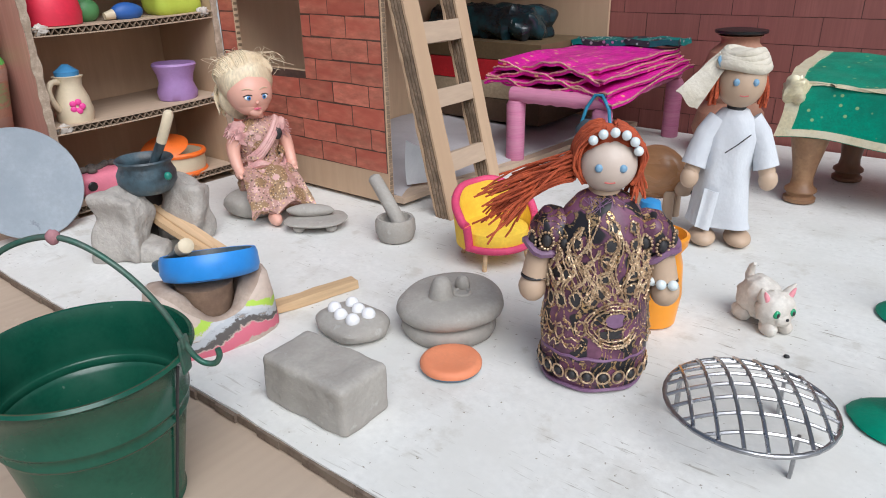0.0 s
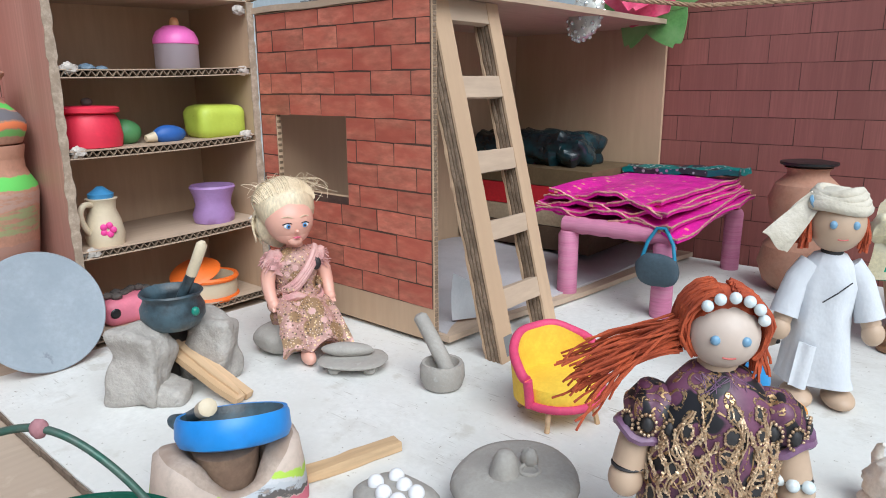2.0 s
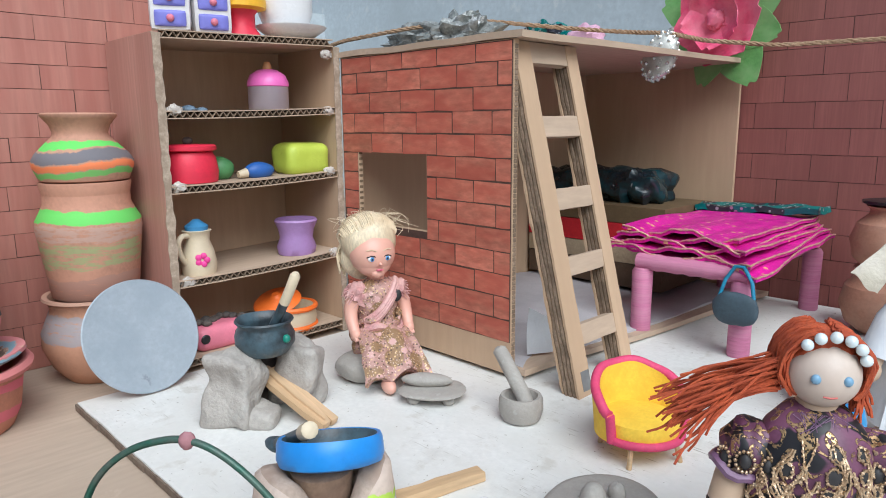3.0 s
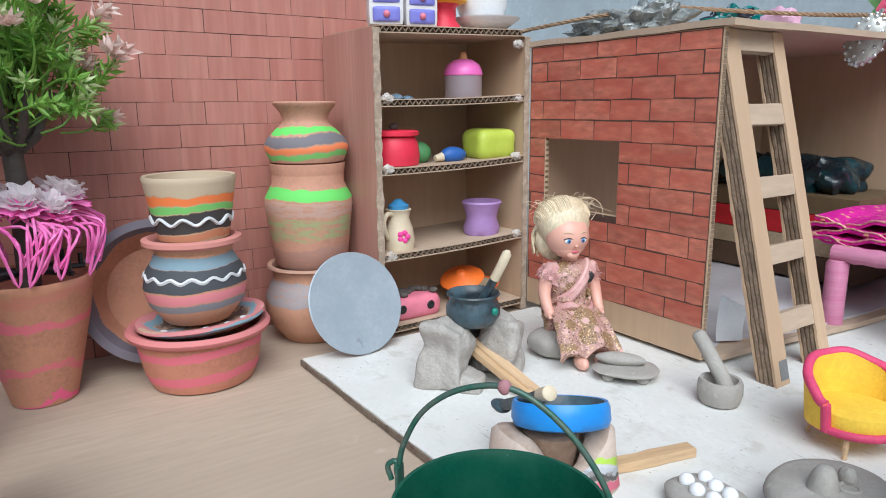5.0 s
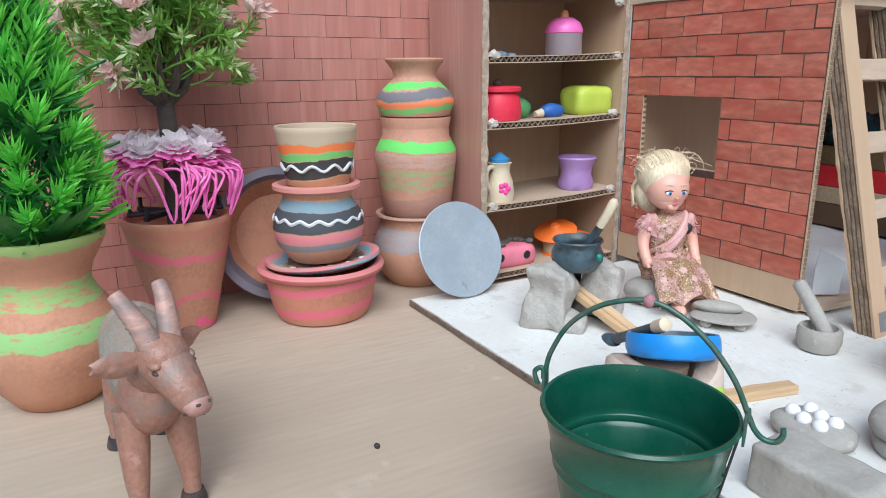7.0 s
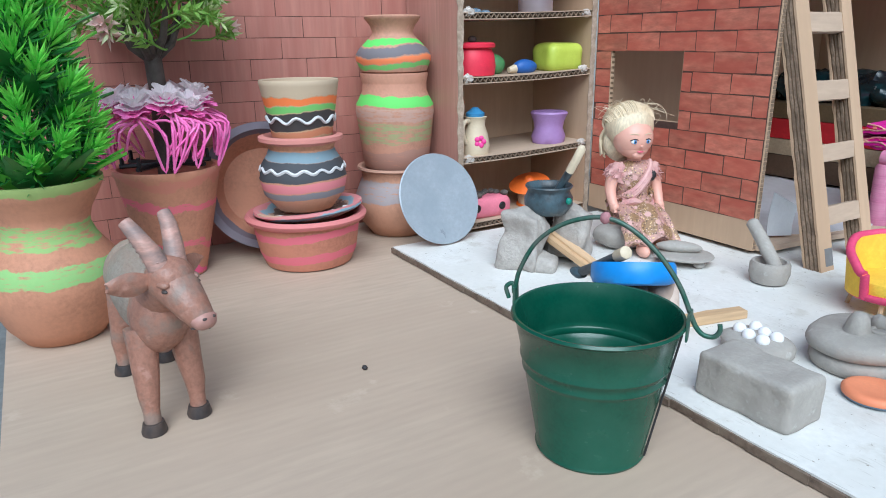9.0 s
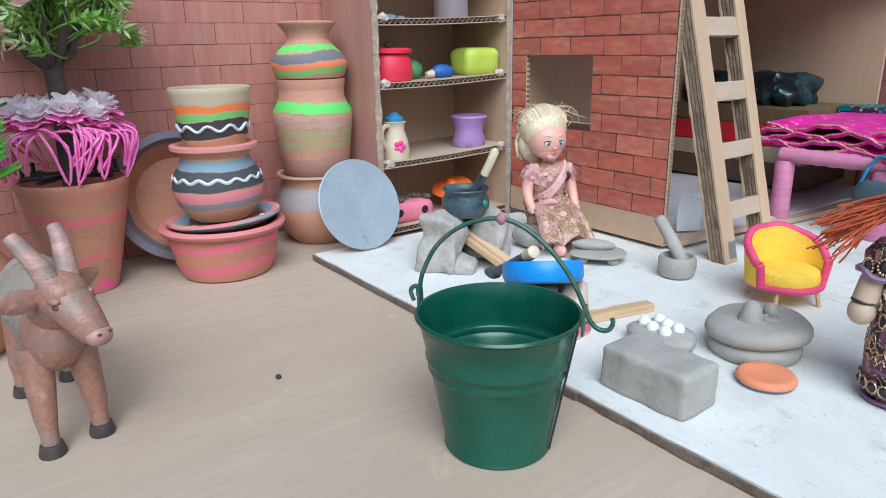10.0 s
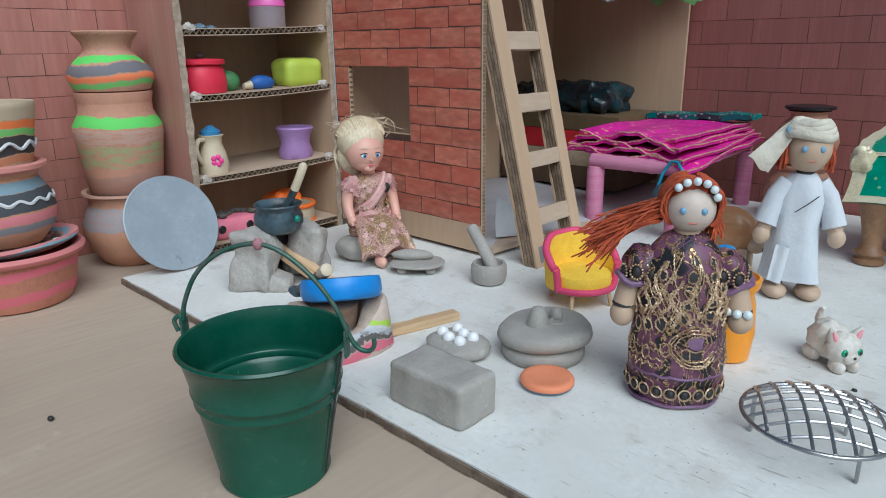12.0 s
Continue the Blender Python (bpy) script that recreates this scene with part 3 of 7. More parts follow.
SKIN_VINYL = mk("pink_vinyl", (0.72, 0.40, 0.31), (0.71, 0.37, 0.29), 0.5, 3.0, 0.4, 0.0, var=0.03)
BLONDE = mk("blonde_doll_hair", (0.72, 0.61, 0.43), (0.62, 0.48, 0.31), 0.8, 7.0, 0.4, 0.5, var=0.25, stretch=(1, 1, 0.3))
# brocade pattern; the last, palest specks are glints painted into the colour
PINK_GOLD = speckled("pink_gold_brocade", (0.46, 0.26, 0.22), [((0.27, 0.16, 0.08), 0.8, 0.44, 0), ((0.58, 0.35, 0.32), 1.2, 0.24, 0), ((0.12, 0.07, 0.045), 4.4, 0.25, 0), ((0.62, 0.45, 0.25), 5.0, 0.24, 1), ((0.74, 0.58, 0.50), 6.5, 0.17, 0)])
DUSTY_PINK = mk("dusty_pink_satin", (0.56, 0.29, 0.28), (0.64, 0.40, 0.36), 0.9, 7.0, 0.5, 0.4, var=0.2)
EYE_BLUE = mk("eye_blue", (0.20, 0.36, 0.52), None, 1, 6, 0.3, 0.0, var=0.05)
EYE_VIVID = mk("doll_eye_blue", (0.10, 0.30, 0.62), None, 1, 6, 0.3, 0.0, var=0.05)
LIP_PINK = mk("lip_pink", (0.66, 0.13, 0.20), None, 1, 6, 0.4, 0.0)
DARK = mk("dark_shoe", (0.03, 0.028, 0.03), None, 1, 6, 0.6, 0.1)
MOUTH = mk("mouth_red", (0.55, 0.12, 0.10), None, 1, 6, 0.5, 0.0)


def arc(c, r, a0, a1, n, plane="xz"):
    out = []
    for i in range(n + 1):
        a = radians(a0 + (a1 - a0) * i / n)
        out.append((c[0] + r * math.cos(a), c[1], c[2] + r * math.sin(a)) if plane == "xz" else (c[0] + r * math.cos(a), c[1] + r * math.sin(a), c[2]))
    return out


# ---- bucket ----
bucket = empty("bucket", (12.38, -27.17, -0.5), 33, "small dark green enamelled bucket with a wire handle", "bucket")
g = Geo()
prof = [(2.0, 0.0), (2.16, 0.02), (2.2, 0.12), (2.14, 0.24), (2.75, 3.35)]
prof += [(2.77, 3.45), (2.86, 3.53), (2.87, 3.6), (2.81, 3.7), (2.84, 3.92), (2.95, 4.0), (2.96, 4.07), (2.90, 4.17)]
prof += [(3.2, 5.55), (3.3, 5.62), (3.36, 5.7), (3.3, 5.8), (3.2, 5.78), (3.14, 5.6)]
prof += [(2.88, 4.2), (2.92, 4.05), (2.84, 3.9), (2.80, 3.76), (2.83, 3.62), (2.7, 3.45), (2.1, 0.35), (1.6, 0.3)]
prof = [(r * (0.975 - 0.02 * min(1.0, z / 3.0)), z * 0.972) for r, z in prof]
g.lathe(prof, 72)
body = part("body", g, [GREEN_ENAMEL], bucket)
part("seam", Geo().tube([(2.15 + (3.08 - 2.15) * k / 8, -0.25, 0.2 + 5.15 * k / 8) for k in range(9)], 0.045, 6), [DARK], bucket, "dark rusty side seam")
hp = [(-3.62, 0, 5.75), (-3.75, 0, 6.2), (-3.5, 0.05, 6.4), (-3.36, 0, 6.2), (-3.2, 0, 7.0), (-2.6, 0, 8.2), (-1.7, 0, 9.05), (-0.7, 0, 9.5), (0.2, 0, 9.6), (1.1, 0, 9.25), (2.1, 0, 8.4), (2.9, 0, 7.3), (3.4, 0, 6.2), (3.62, 0, 5.75), (3.9, 0, 5.5), (4.25, 0, 5.5), (4.42, 0, 5.75), (4.4, 0, 6.0)]
hp = [(x * 0.965, y, z * (0.975 - 0.004 * max(0.0, z - 5.8))) for x, y, z in hp]
handle = part("handle", Geo().tube(smooth_path(hp, 5), 0.09, 8), [GREEN_WORN], bucket)
part("bead", Geo().blob((0.1, 0, 9.22), (0.2, 0.16, 0.22), 0.15, 2), [mk("faded_pink_bead", (0.42, 0.2, 0.22))], handle, "small faded pink wrap")
for s in (-1, 1):
    part("lug", Geo().rbox((s * 3.22, 0, 5.6), (0.12, 0.5, 1.1), 0.06).rbox((s * 3.28, 0, 6.05), (0.14, 0.34, 0.4), 0.06), [GREEN_WORN], bucket)

# ---- grey clay things on the board ----
g = Geo().rbox((0, 0, 1.03), (4.4, 2.45, 2.06), 0.27, 22, 0, None, 0.12, 0.8, 3.0)
single("clay_block", g, [CLAY], (14.5, -19.92, -0.04), 1, "rough grey clay block with worn corners on the board", "clay block")
tray = empty("egg_tray", (11.4, -15.4, 0), -10, "grey clay slab holding six white beads", "tray")
part("slab", Geo().blob((0, 0, 0.46), (1.72, 1.42, 0.5), 0.10, 1.3, 2.0, 0, None, 28, 14, 0.75), [CLAY], tray)
for x, y in ((-0.9, -0.28), (0.0, -0.44), (0.9, -0.34), (-0.7, 0.5), (0.15, 0.36), (0.95, 0.42)):
    part("egg", Geo().blob((x * 0.85 - 0.1, y * 1.1 - 0.05, 0.98), (0.32, 0.32, 0.33), 0.05, 1), [WHITE_GLOSS], tray, "round white bead egg")
mill = empty("clay_grinding_stone", (14.75, -12.5, 0), 0, "two stacked grey clay discs of a hand mill", "mill")
part("lower_disc", Geo().lathe([(1.85, 0.0), (2.05, 0.08), (2.17, 0.35), (2.15, 0.62), (2.0, 0.82), (1.6, 0.9)], 44, wob=0.06, seed=2, M=pose(-0.05, -0.05, 0)), [CLAY], mill)
part("upper_disc", Geo().lathe([(1.8, 0.94), (2.15, 0.96), (2.32, 1.08), (2.4, 1.3), (2.36, 1.52), (2.2, 1.7), (1.9, 1.8), (0.5, 1.84)], 44, wob=0.07, seed=5, M=pose(0.05, 0.15, 0, 3, -2, 0)), [CLAY], mill)
part("peg", Geo().lathe([(0.62, 1.55), (0.55, 1.95), (0.44, 2.4), (0.28, 2.68), (0.08, 2.75)], 18, wob=0.12, M=pose(-0.1, -0.45, 0)), [CLAY], mill)
part("pouring_ring", Geo().tube(arc((0.55, 0.2, 1.86), 0.36, 0, 350, 16, "xy"), 0.1, 8, 0, None, True).blob((0.25, 0.62, 2.05), (0.36, 0.3, 0.42), 0.2, 2, 3.0), [CLAY], mill)
g = Geo().lathe([(1.0, 0), (1.18, 0.06), (1.28, 0.2), (1.29, 0.34), (1.2, 0.46), (1.05, 0.5), (0.75, 0.44), (0.3, 0.42)], 36, 0, None, 0.05, 1.0, mis=[1, 1, 0, 0, 0, 0, 0])
single("clay_disc", g, [ORANGE_CLAY, DUSTY_BLUE], (16.85, -15.15, 0), 0, "flat orange clay disc with a blue underside", "clay disc")
mortar = empty("mortar", (5.5, -5.85, 0), 0, "grey clay mortar with its pestle", "mortar")
part("bowl", Geo().lathe([(0.8, 0), (1.05, 0.1), (1.2, 0.6), (1.18, 1.2), (1.08, 1.42), (0.92, 1.4), (0.8, 0.9), (0.4, 0.6)], 28, wob=0.06), [CLAY], mortar)
part("pestle", Geo().tube([(0.5, -0.05, 0.75), (0.05, 0, 1.5), (-0.75, 0.1, 2.4), (-1.5, 0.2, 3.2), (-1.8, 0.22, 3.5), (-1.9, 0.24, 3.62)], lambda s: 0.44 - 0.06 * s if s < 0.9 else 0.2, 14), [CLAY], mortar)
quern = empty("grinding_slab", (0.1, -7.4, 0), 40, "small grey clay grinding slab on feet with a roller stone", "grinding slab")
part("slab", Geo().blob((0, 0, 0.62), (1.95, 1.55, 0.22), 0.06, 1.4, 1.0, 0, None, 28, 10, 0.8), [CLAY], quern)
for x, y in ((-1.0, -0.7), (1.0, -0.7), (0, 0.9)):
    part("foot", Geo().blob((x, y, 0.26), (0.38, 0.34, 0.3)), [CLAY], quern)
part("roller_stone", Geo().blob((-0.35, 0.15, 1.15), (1.5, 0.55, 0.42), 0.10, 1.2, 3.0), [CLAY], quern)
single("clay_rock", Geo().blob((0, 0, 0.85), (1.7, 2.9, 0.95), 0.10, 1.0, 7.0, 0, None, 30, 14, 0.7), [CLAY], (-5.3, -6.9, 0), -8, "low grey clay rock used as a seat", "rock")

# ---- stone hearth with a black pot ----
hearth = empty("clay_hearth", (0, 0, 0), 0, "grey clay hearth stones under a black pot", "hearth")
part("hearth_stone", Geo().rbox((0, 0, 1.95), (2.7, 2.1, 3.95), 0.35, 16, 0, pose(-5.5, -17.1, 0, 0, 4, 30), 0.5, 0.75, 1.0).rbox((0, 0, 0.55), (3.0, 1.9, 1.1), 0.4, 14, 0, pose(-4.75, -16.5, 0, 0, 8, 36), 0.2, 0.9, 2.0), [CLAY_STAIN], hearth)
part("hearth_stone", Geo().rbox((0, 0, 1.9), (2.7, 1.9, 3.8), 0.4, 16, 0, pose(-5.2, -13.2, 0, 0, 6, 20), 0.5, 0.75, 9.0), [CLAY_STAIN], hearth)
part("hearth_stone", Geo().rbox((0, 0, 1.6), (1.6, 3.4, 3.2), 0.5, 8, 0, pose(-7.2, -15.0, 0), 0.25, 0.8, 4.0), [SOOT], hearth, "soot-blackened back stone")
g = Geo().prism([(-2.75, -0.52), (-1.2, -0.6), (1.4, -0.55), (2.75, -0.38), (2.7, 0.2), (1.3, 0.42), (-1.0, 0.5), (-2.7, 0.42)], -0.2, 0.16)
g.prism([(-2.6, -0.1), (0.5, -0.2), (2.5, -0.1), (2.3, 0.12), (-2.5, 0.3)], 0.16, 0.3)
single("plank", g, [WOOD_X], (-3.45, -14.55, 1.3), 0, "split piece of pale firewood leaning in the hearth", "firewood", "firewood", smooth=False, rot=(0, 22, 11))
single("plank", Geo().rbox((0, 0, 0), (5.2, 0.5, 0.4), 0.05, 6, 0, None, 0.05, 1.5, 5.0), [WOOD_X], (-3.5, -13.98, 1.2), 0, "thin split of pale firewood leaning in the hearth", "firewood", "firewood", rot=(4, 22, 12))
pot = empty("cooking_pot", (-5.0, -15.2, 3.5), 0, "blackened blue-grey clay cooking pot on the hearth", "pot")
part("body", Geo().lathe([(0.6, 0), (1.2, 0.15), (1.58, 0.7), (1.6, 1.2), (1.42, 1.6), (1.4, 1.75), (1.6, 1.98), (1.54, 2.08), (1.3, 1.85), (1.22, 1.55), (1.3, 1.1), (0.6, 0.4)], 36, wob=0.035), [BLACKPOT], pot)
for a in (15, 195):
    part("ear", Geo().blob((1.6 * math.cos(radians(a)), 1.6 * math.sin(radians(a)), 1.15), (0.2, 0.22, 0.24)), [mk("teal_dot", (0.02, 0.22, 0.16), None, 1, 5, 0.4)], pot)
ladle = empty("ladle", (0, 0, 0), 0, "ladle with a cream tipped dark handle in the black pot", "ladle")
part("shaft", Geo().tube([(-4.6, -15.2, 4.6), (-4.0, -15.0, 5.7), (-3.5, -14.8, 6.6)], 0.26, 8), [BLACKPOT], ladle)
part("grip", Geo().tube([(-3.5, -14.8, 6.6), (-3.1, -14.65, 7.4), (-2.75, -14.5, 8.2), (-2.7, -14.5, 8.35)], lambda s: 0.28 if s < 0.9 else 0.16, 10), [CREAM], ladle)


# ---- painted stove with a blue bowl ----
stove = empty("clay_stove", (6.2, -19.2, 0), -14, "small horseshoe clay stove with painted pink, lime and black bands", "stove")
STOVE = bands("painted_stove_clay", (0.46, 0.37, 0.31), [(0.0, 0.58, (0.66, 0.15, 0.22), 0.95), (0.62, 1.15, (0.035, 0.037, 0.042), 0.62), (0.85, 1.3, (0.55, 0.57, 0.6), 0.5), (1.3, 1.62, (0.42, 0.62, 0.06), 0.9)], 0.2)
g = Geo()
NU, NV = 64, 8


def lobe(a):
    c = math.cos(a)
    dip = max(0.0, c) ** 5
    side = 0.5 + 0.5 * math.cos(2 * a + math.pi)
    return 2.85 - 1.45 * dip - 0.55 * (1 - side) * (1 if c < 0 else 0)


v, f = [], []
for i in range(NU):
    a = 2 * math.pi * i / NU
    ex, ey = math.copysign(abs(math.cos(a)) ** 0.75, math.cos(a)), math.copysign(abs(math.sin(a)) ** 0.75, math.sin(a))
    top = lobe(a) + 0.12 * nz(ex * 2, ey * 2, 3)
    th = 1.15
    ring = [(2.25, 0.0), (2.32, 0.15), (2.25, top * 0.5), (2.1, top - 0.25), (1.9, top - 0.05), (1.6, top), (1.3, top - 0.08), (1.1, top - 0.35), (1.05, top * 0.4), (1.1, 0.15), (0.3, 0.14)]
    for q, z in ring:
        w = 1 + 0.04 * nz(ex * 3, ey * 3, z)
        v.append((q * ex * w * 0.95, q * ey * w * 1.25, z))
n = 11
for i in range(NU):
    j = (i + 1) % NU
    for k in range(n - 1):
        f.append((i * n + k, j * n + k, j * n + k + 1, i * n + k + 1))
f.append(tuple(i * n for i in range(NU - 1, -1, -1)))
f.append(tuple(i * n + n - 1 for i in range(NU)))
g.add(v, f)
for i, face_ids in enumerate(g.f):
    if len(face_ids) == 4 and min(k % n for k in face_ids) >= 4:
        g.m[i] = 1
part("body", g, [STOVE, mk("burnt_stove_clay", (0.46, 0.36, 0.29), (0.36, 0.26, 0.20), 0.6, 4.0, 0.85, 0.4, var=0.15)], stove)
part("grate", Geo().lathe([(0.95, 0.3), (1.05, 0.5), (1.25, 2.5), (1.1, 2.6)], 24, wob=0.05, M=pose(-0.2, 0, 0)), [mk("brown_burnt_ring", (0.33, 0.22, 0.15), (0.22, 0.14, 0.10), 0.6, 4, 0.85, 0.4)], stove, "burnt brown inner ring")
bowl = empty("blue_pan", (6.55, -19.05, 2.78), 0, "bright blue clay pan with a dark inside on the stove", "pan", rot=(0, 18, 145))
part("pan_body", Geo().lathe([(1.7, 0), (2.0, 0.1), (2.12, 0.4), (2.1, 0.95), (2.02, 1.15), (1.88, 1.13), (1.8, 0.9), (1.6, 0.6), (0.4, 0.5)], 40, wob=0.03, mis=[0, 0, 0, 0, 0, 1, 1, 1]), [BLUE, BLACKPOT], bowl)
roller = empty("spatula", (0, 0, 0), 0, "dark spatula with a cream tip resting in the blue pan", "spatula")
part("shaft", Geo().tube([(3.0, -19.3, 2.5), (4.0, -19.55, 3.05), (5.4, -19.9, 3.85), (6.6, -20.2, 4.55)], 0.27, 10).blob((2.7, -19.25, 2.35), (0.6, 0.42, 0.3), 0.1, 1.5), [BLACKPOT], roller)
part("tip", Geo().tube([(6.45, -20.16, 4.47), (6.85, -20.28, 4.7), (7.15, -20.36, 4.88), (7.22, -20.38, 4.92)], lambda s: 0.33 if s < 0.9 else 0.22, 12), [CREAM], roller)
single("wood_stick", Geo().rbox((0, 0, 0.27), (0.72, 5.9, 0.48), 0.05, 8, 0, None, 0.09, 1.3), [WOOD], (7.45, -14.9, 0.0), -14, "pale square wood stick lying on the board", "stick")

# ---- tub chair ----
chair = empty("tub_chair", (11.95, -4.7, 0), 60, "tiny yellow tub armchair with raspberry piping", "armchair")


def shell(u, v, r):
    a = radians(-22 + 224 * u)
    back = math.sin(math.pi * u)
    top = 2.5 + 1.5 * min(1.0, max(0.0, back * 1.15 - 0.15)) ** 0.8
    z = 1.1 + (top - 1.1) * v
    flare = 1 + 0.10 * v
    return (r * flare * math.cos(a), r * flare * math.sin(a) * 0.92, z + 0.05 * math.sin(26 * u) * math.sin(5 * v))


part("backrest", Geo().sheet(lambda u, v: shell(u, v, 2.2), 40, 8, 0.4), [YELLOW], chair)
part("piping", Geo().tube([shell(k / 40, 1.0, 2.03) for k in range(41)], 0.24, 8), [HOTPINK], chair)
for u in (0.0, 1.0):
    part("piping", Geo().tube([shell(u, k / 6, 2.03) for k in range(7)], 0.24, 8), [HOTPINK], chair)
part("seat", Geo().lathe([(1.6, 1.1), (1.85, 1.2), (1.9, 1.6), (1.8, 1.95), (1.4, 2.12), (0.3, 2.2)], 36, wob=0.03), [YELLOW], chair)
part("piping", Geo().tube([(2.0 * math.cos(radians(a)), 1.92 * math.sin(radians(a)), 1.17) for a in range(0, 360, 12)], 0.2, 8, 0, None, True), [HOTPINK], chair)
for x, y in ((-1.15, -1.25), (1.15, -1.25), (-1.15, 1.2), (1.15, 1.2)):
    part("leg", Geo().tube([(x, y, 1.2), (x * 1.18, y * 1.18, 0.0)], 0.13, 6), [WOOD], chair)

# ---- ladder ----
ladder = empty("ladder", (6.3, 1.7, 0), 0, "layered cardboard ladder leaning on the open room", "ladder", rot=(0, -14.36, 0))
LW = 21.4
for y0, y1 in ((-3.15, -1.72), (1.95, 3.1)):
    rail = None
    for k in range(5):
        xk = -0.27 * k
        left, right = [], []
        for q in range(45):
            zq = LW * q / 44
            w = 0.05 + 0.07 * (k > 0)
            left.append((y0 + w * nz(k * 5.3, zq, 1.0, 1.6), zq))
            right.append((y1 + w * nz(k * 7.7, zq, 6.0, 1.6), zq))
        M = Matrix(((0, 0, 1, xk), (1, 0, 0, 0), (0, 1, 0, 0), (0, 0, 0, 1)))
        ob = part("layer" if rail else "rail", Geo().prism(left + right[::-1], -0.16, 0.0, 0, M), [CARD_Z if k in (0, 4) else CARD_EDGE], rail or ladder, smooth=False)
        rail = rail or ob
        if k < 4:
            inner = [(a + 0.06, b) for a, b in left] + [(a - 0.06, b) for a, b in right[::-1]]
            part("fluting", Geo().prism(inner, -0.265, -0.165, 0, M), [CARD_DARK], rail, smooth=False)
for z0, z1 in ((2.95, 4.2), (7.15, 8.3), (11.15, 12.45), (15.6, 16.9), (20.1, 21.4)):
    part("rung", Geo().rbox((-0.33, 0.12, (z0 + z1) / 2), (0.62, 3.72, z1 - z0), 0.05, 8, 0, None, 0.05, 1.2, z0), [CARD], ladder)
part("tape_patch", Geo().box(-0.02, 0.02, -2.6, -1.75, 0.3, 1.5), [mk("grey_tape", (0.2, 0.2, 0.2), None, 1, 4, 0.5)], ladder, "patch of grey tape at the foot")

# ---- wire grill ----
grill = empty("wire_grill", (27.7, -12.75, 0), 0, "domed round steel wire grill on small legs", "grill")
GR, GZ, GH = 2.72, 1.55, 0.75
part("rim", Geo().tube(arc((0, 0, GZ), GR, 0, 350, 35, "xy"), 0.09, 8, 0, None, True), [STEEL], grill)
for ang, dz in ((27, 0.0), (117, 0.1)):
    for k in range(-3, 4):
        d = k * 0.68
        half = math.sqrt(GR * GR - d * d)
        pts = []
        for i in range(13):
            s = -half + 2 * half * i / 12
            r2 = (s * s + d * d) / (GR * GR)
            pts.append((s, d, GZ + dz + GH * max(0.0, 1 - r2)))
        part("wire", Geo().tube(pts, 0.065, 6, 0, pose(0, 0, 0, 0, 0, ang)), [STEEL], grill)
for x, y in ((-2.35, 0.0), (1.75, -0.95), (0.6, 2.3)):
    part("leg", Geo().rbox((x, y, 0.8), (0.14, 0.28, 1.6), 0.04), [STEEL], grill)

# ---- dolls, each one plain mesh ----


def strands(g, mi, roots, flow, n, length, r, rnd, droop=0.6, segs=6):
    for i in range(n):
        c = roots(rnd)
        d = flow(c, rnd)
        p = Vector(c)
        pts = [tuple(p)]
        L = length * rnd.uniform(0.7, 1.1)
        for k in range(segs):
            d = (d + Vector((rnd.uniform(-0.25, 0.25), rnd.uniform(-0.25, 0.25), -droop * 0.3))).normalized()
            p = p + d * L / segs
            pts.append(tuple(p))
        g.tube(pts, r, 5, mi)


def face(g, c, r, spread, eye, mi_eye, mi_white, mi_mouth):
    """Plain dots for eyes and mouth on a ball that faces -y."""
    for s in (-1, 1):
        a = s * spread
        d = Vector((math.sin(a), -math.cos(a), 0.08)).normalized()
        if mi_white is not None:
            g.blob(tuple(Vector(c) + d * r * 0.975), (eye * 1.5, eye * 0.7, eye * 1.1), mi=mi_white, nu=10, nv=6)
        g.blob(tuple(Vector(c) + d * r * 0.985), (eye, eye * 0.75, eye), mi=mi_eye, nu=10, nv=6)
    d = Vector((0.05, -1, -0.5)).normalized()
    g.tube([tuple(Vector(c) + Vector((x, -1, -0.48 + 0.6 * x * x)).normalized() * r * 1.0) for x in (-0.2, -0.1, 0, 0.1, 0.2)], 0.035, 5, mi_mouth)


rnd = random.Random(11)
g = Geo()
g.lathe([(1.6, 0.0), (1.85, 0.12), (1.98, 0.6), (2.05, 2.2), (2.0, 4.0), (1.9, 5.4), (1.72, 6.4), (1.4, 7.1), (0.95, 7.6), (0.5, 7.8)], 48, 0, None, 0.10, 2.0, 1.0, 0.82)
g.tube([(1.98 * math.cos(radians(a)), 1.64 * math.sin(radians(a)), 1.55 + 0.05 * math.sin(a)) for a in range(0, 360, 10)], 0.07, 6, 1, None, True)
g.tube([(1.9 * math.cos(radians(a)), 1.56 * math.sin(radians(a)), 0.18 + 0.04 * math.sin(a * 2)) for a in range(0, 360, 10)], 0.09, 6, 1, None, True)
for s in (-1, 1):
    g.blob((s * 1.72, -0.05, 6.1), (0.88, 0.9, 0.92), 0.25, 2.0, s * 3.0, 0, pose(0, 0, 0))
    g.tube([(s * 2.02 + 0.75 * math.cos(radians(a)), -0.1 + 0.75 * math.sin(radians(a)), 5.5 + s * 0.25 * math.cos(radians(a)) + 0.1 * math.sin(radians(4 * a))) for a in range(0, 360, 20)], 0.16, 6, 1, None, True)
    g.tube([(s * 1.9, -0.1, 6.0), (s * 2.2, -0.2, 5.2), (s * 2.38, -0.3, 4.4)], 0.52, 14, 2)
    g.blob((s * 2.46, -0.35, 3.95), (0.54, 0.52, 0.6), mi=2)
    g.tube([(s * 2.39 + 0.48 * math.cos(radians(a)), -0.3 + 0.48 * math.sin(radians(a)), 4.42) for a in range(0, 360, 24)], 0.06, 5, 5, None, True)
g.lathe([(0.6, 7.3), (0.55, 8.1)], 16, 2)
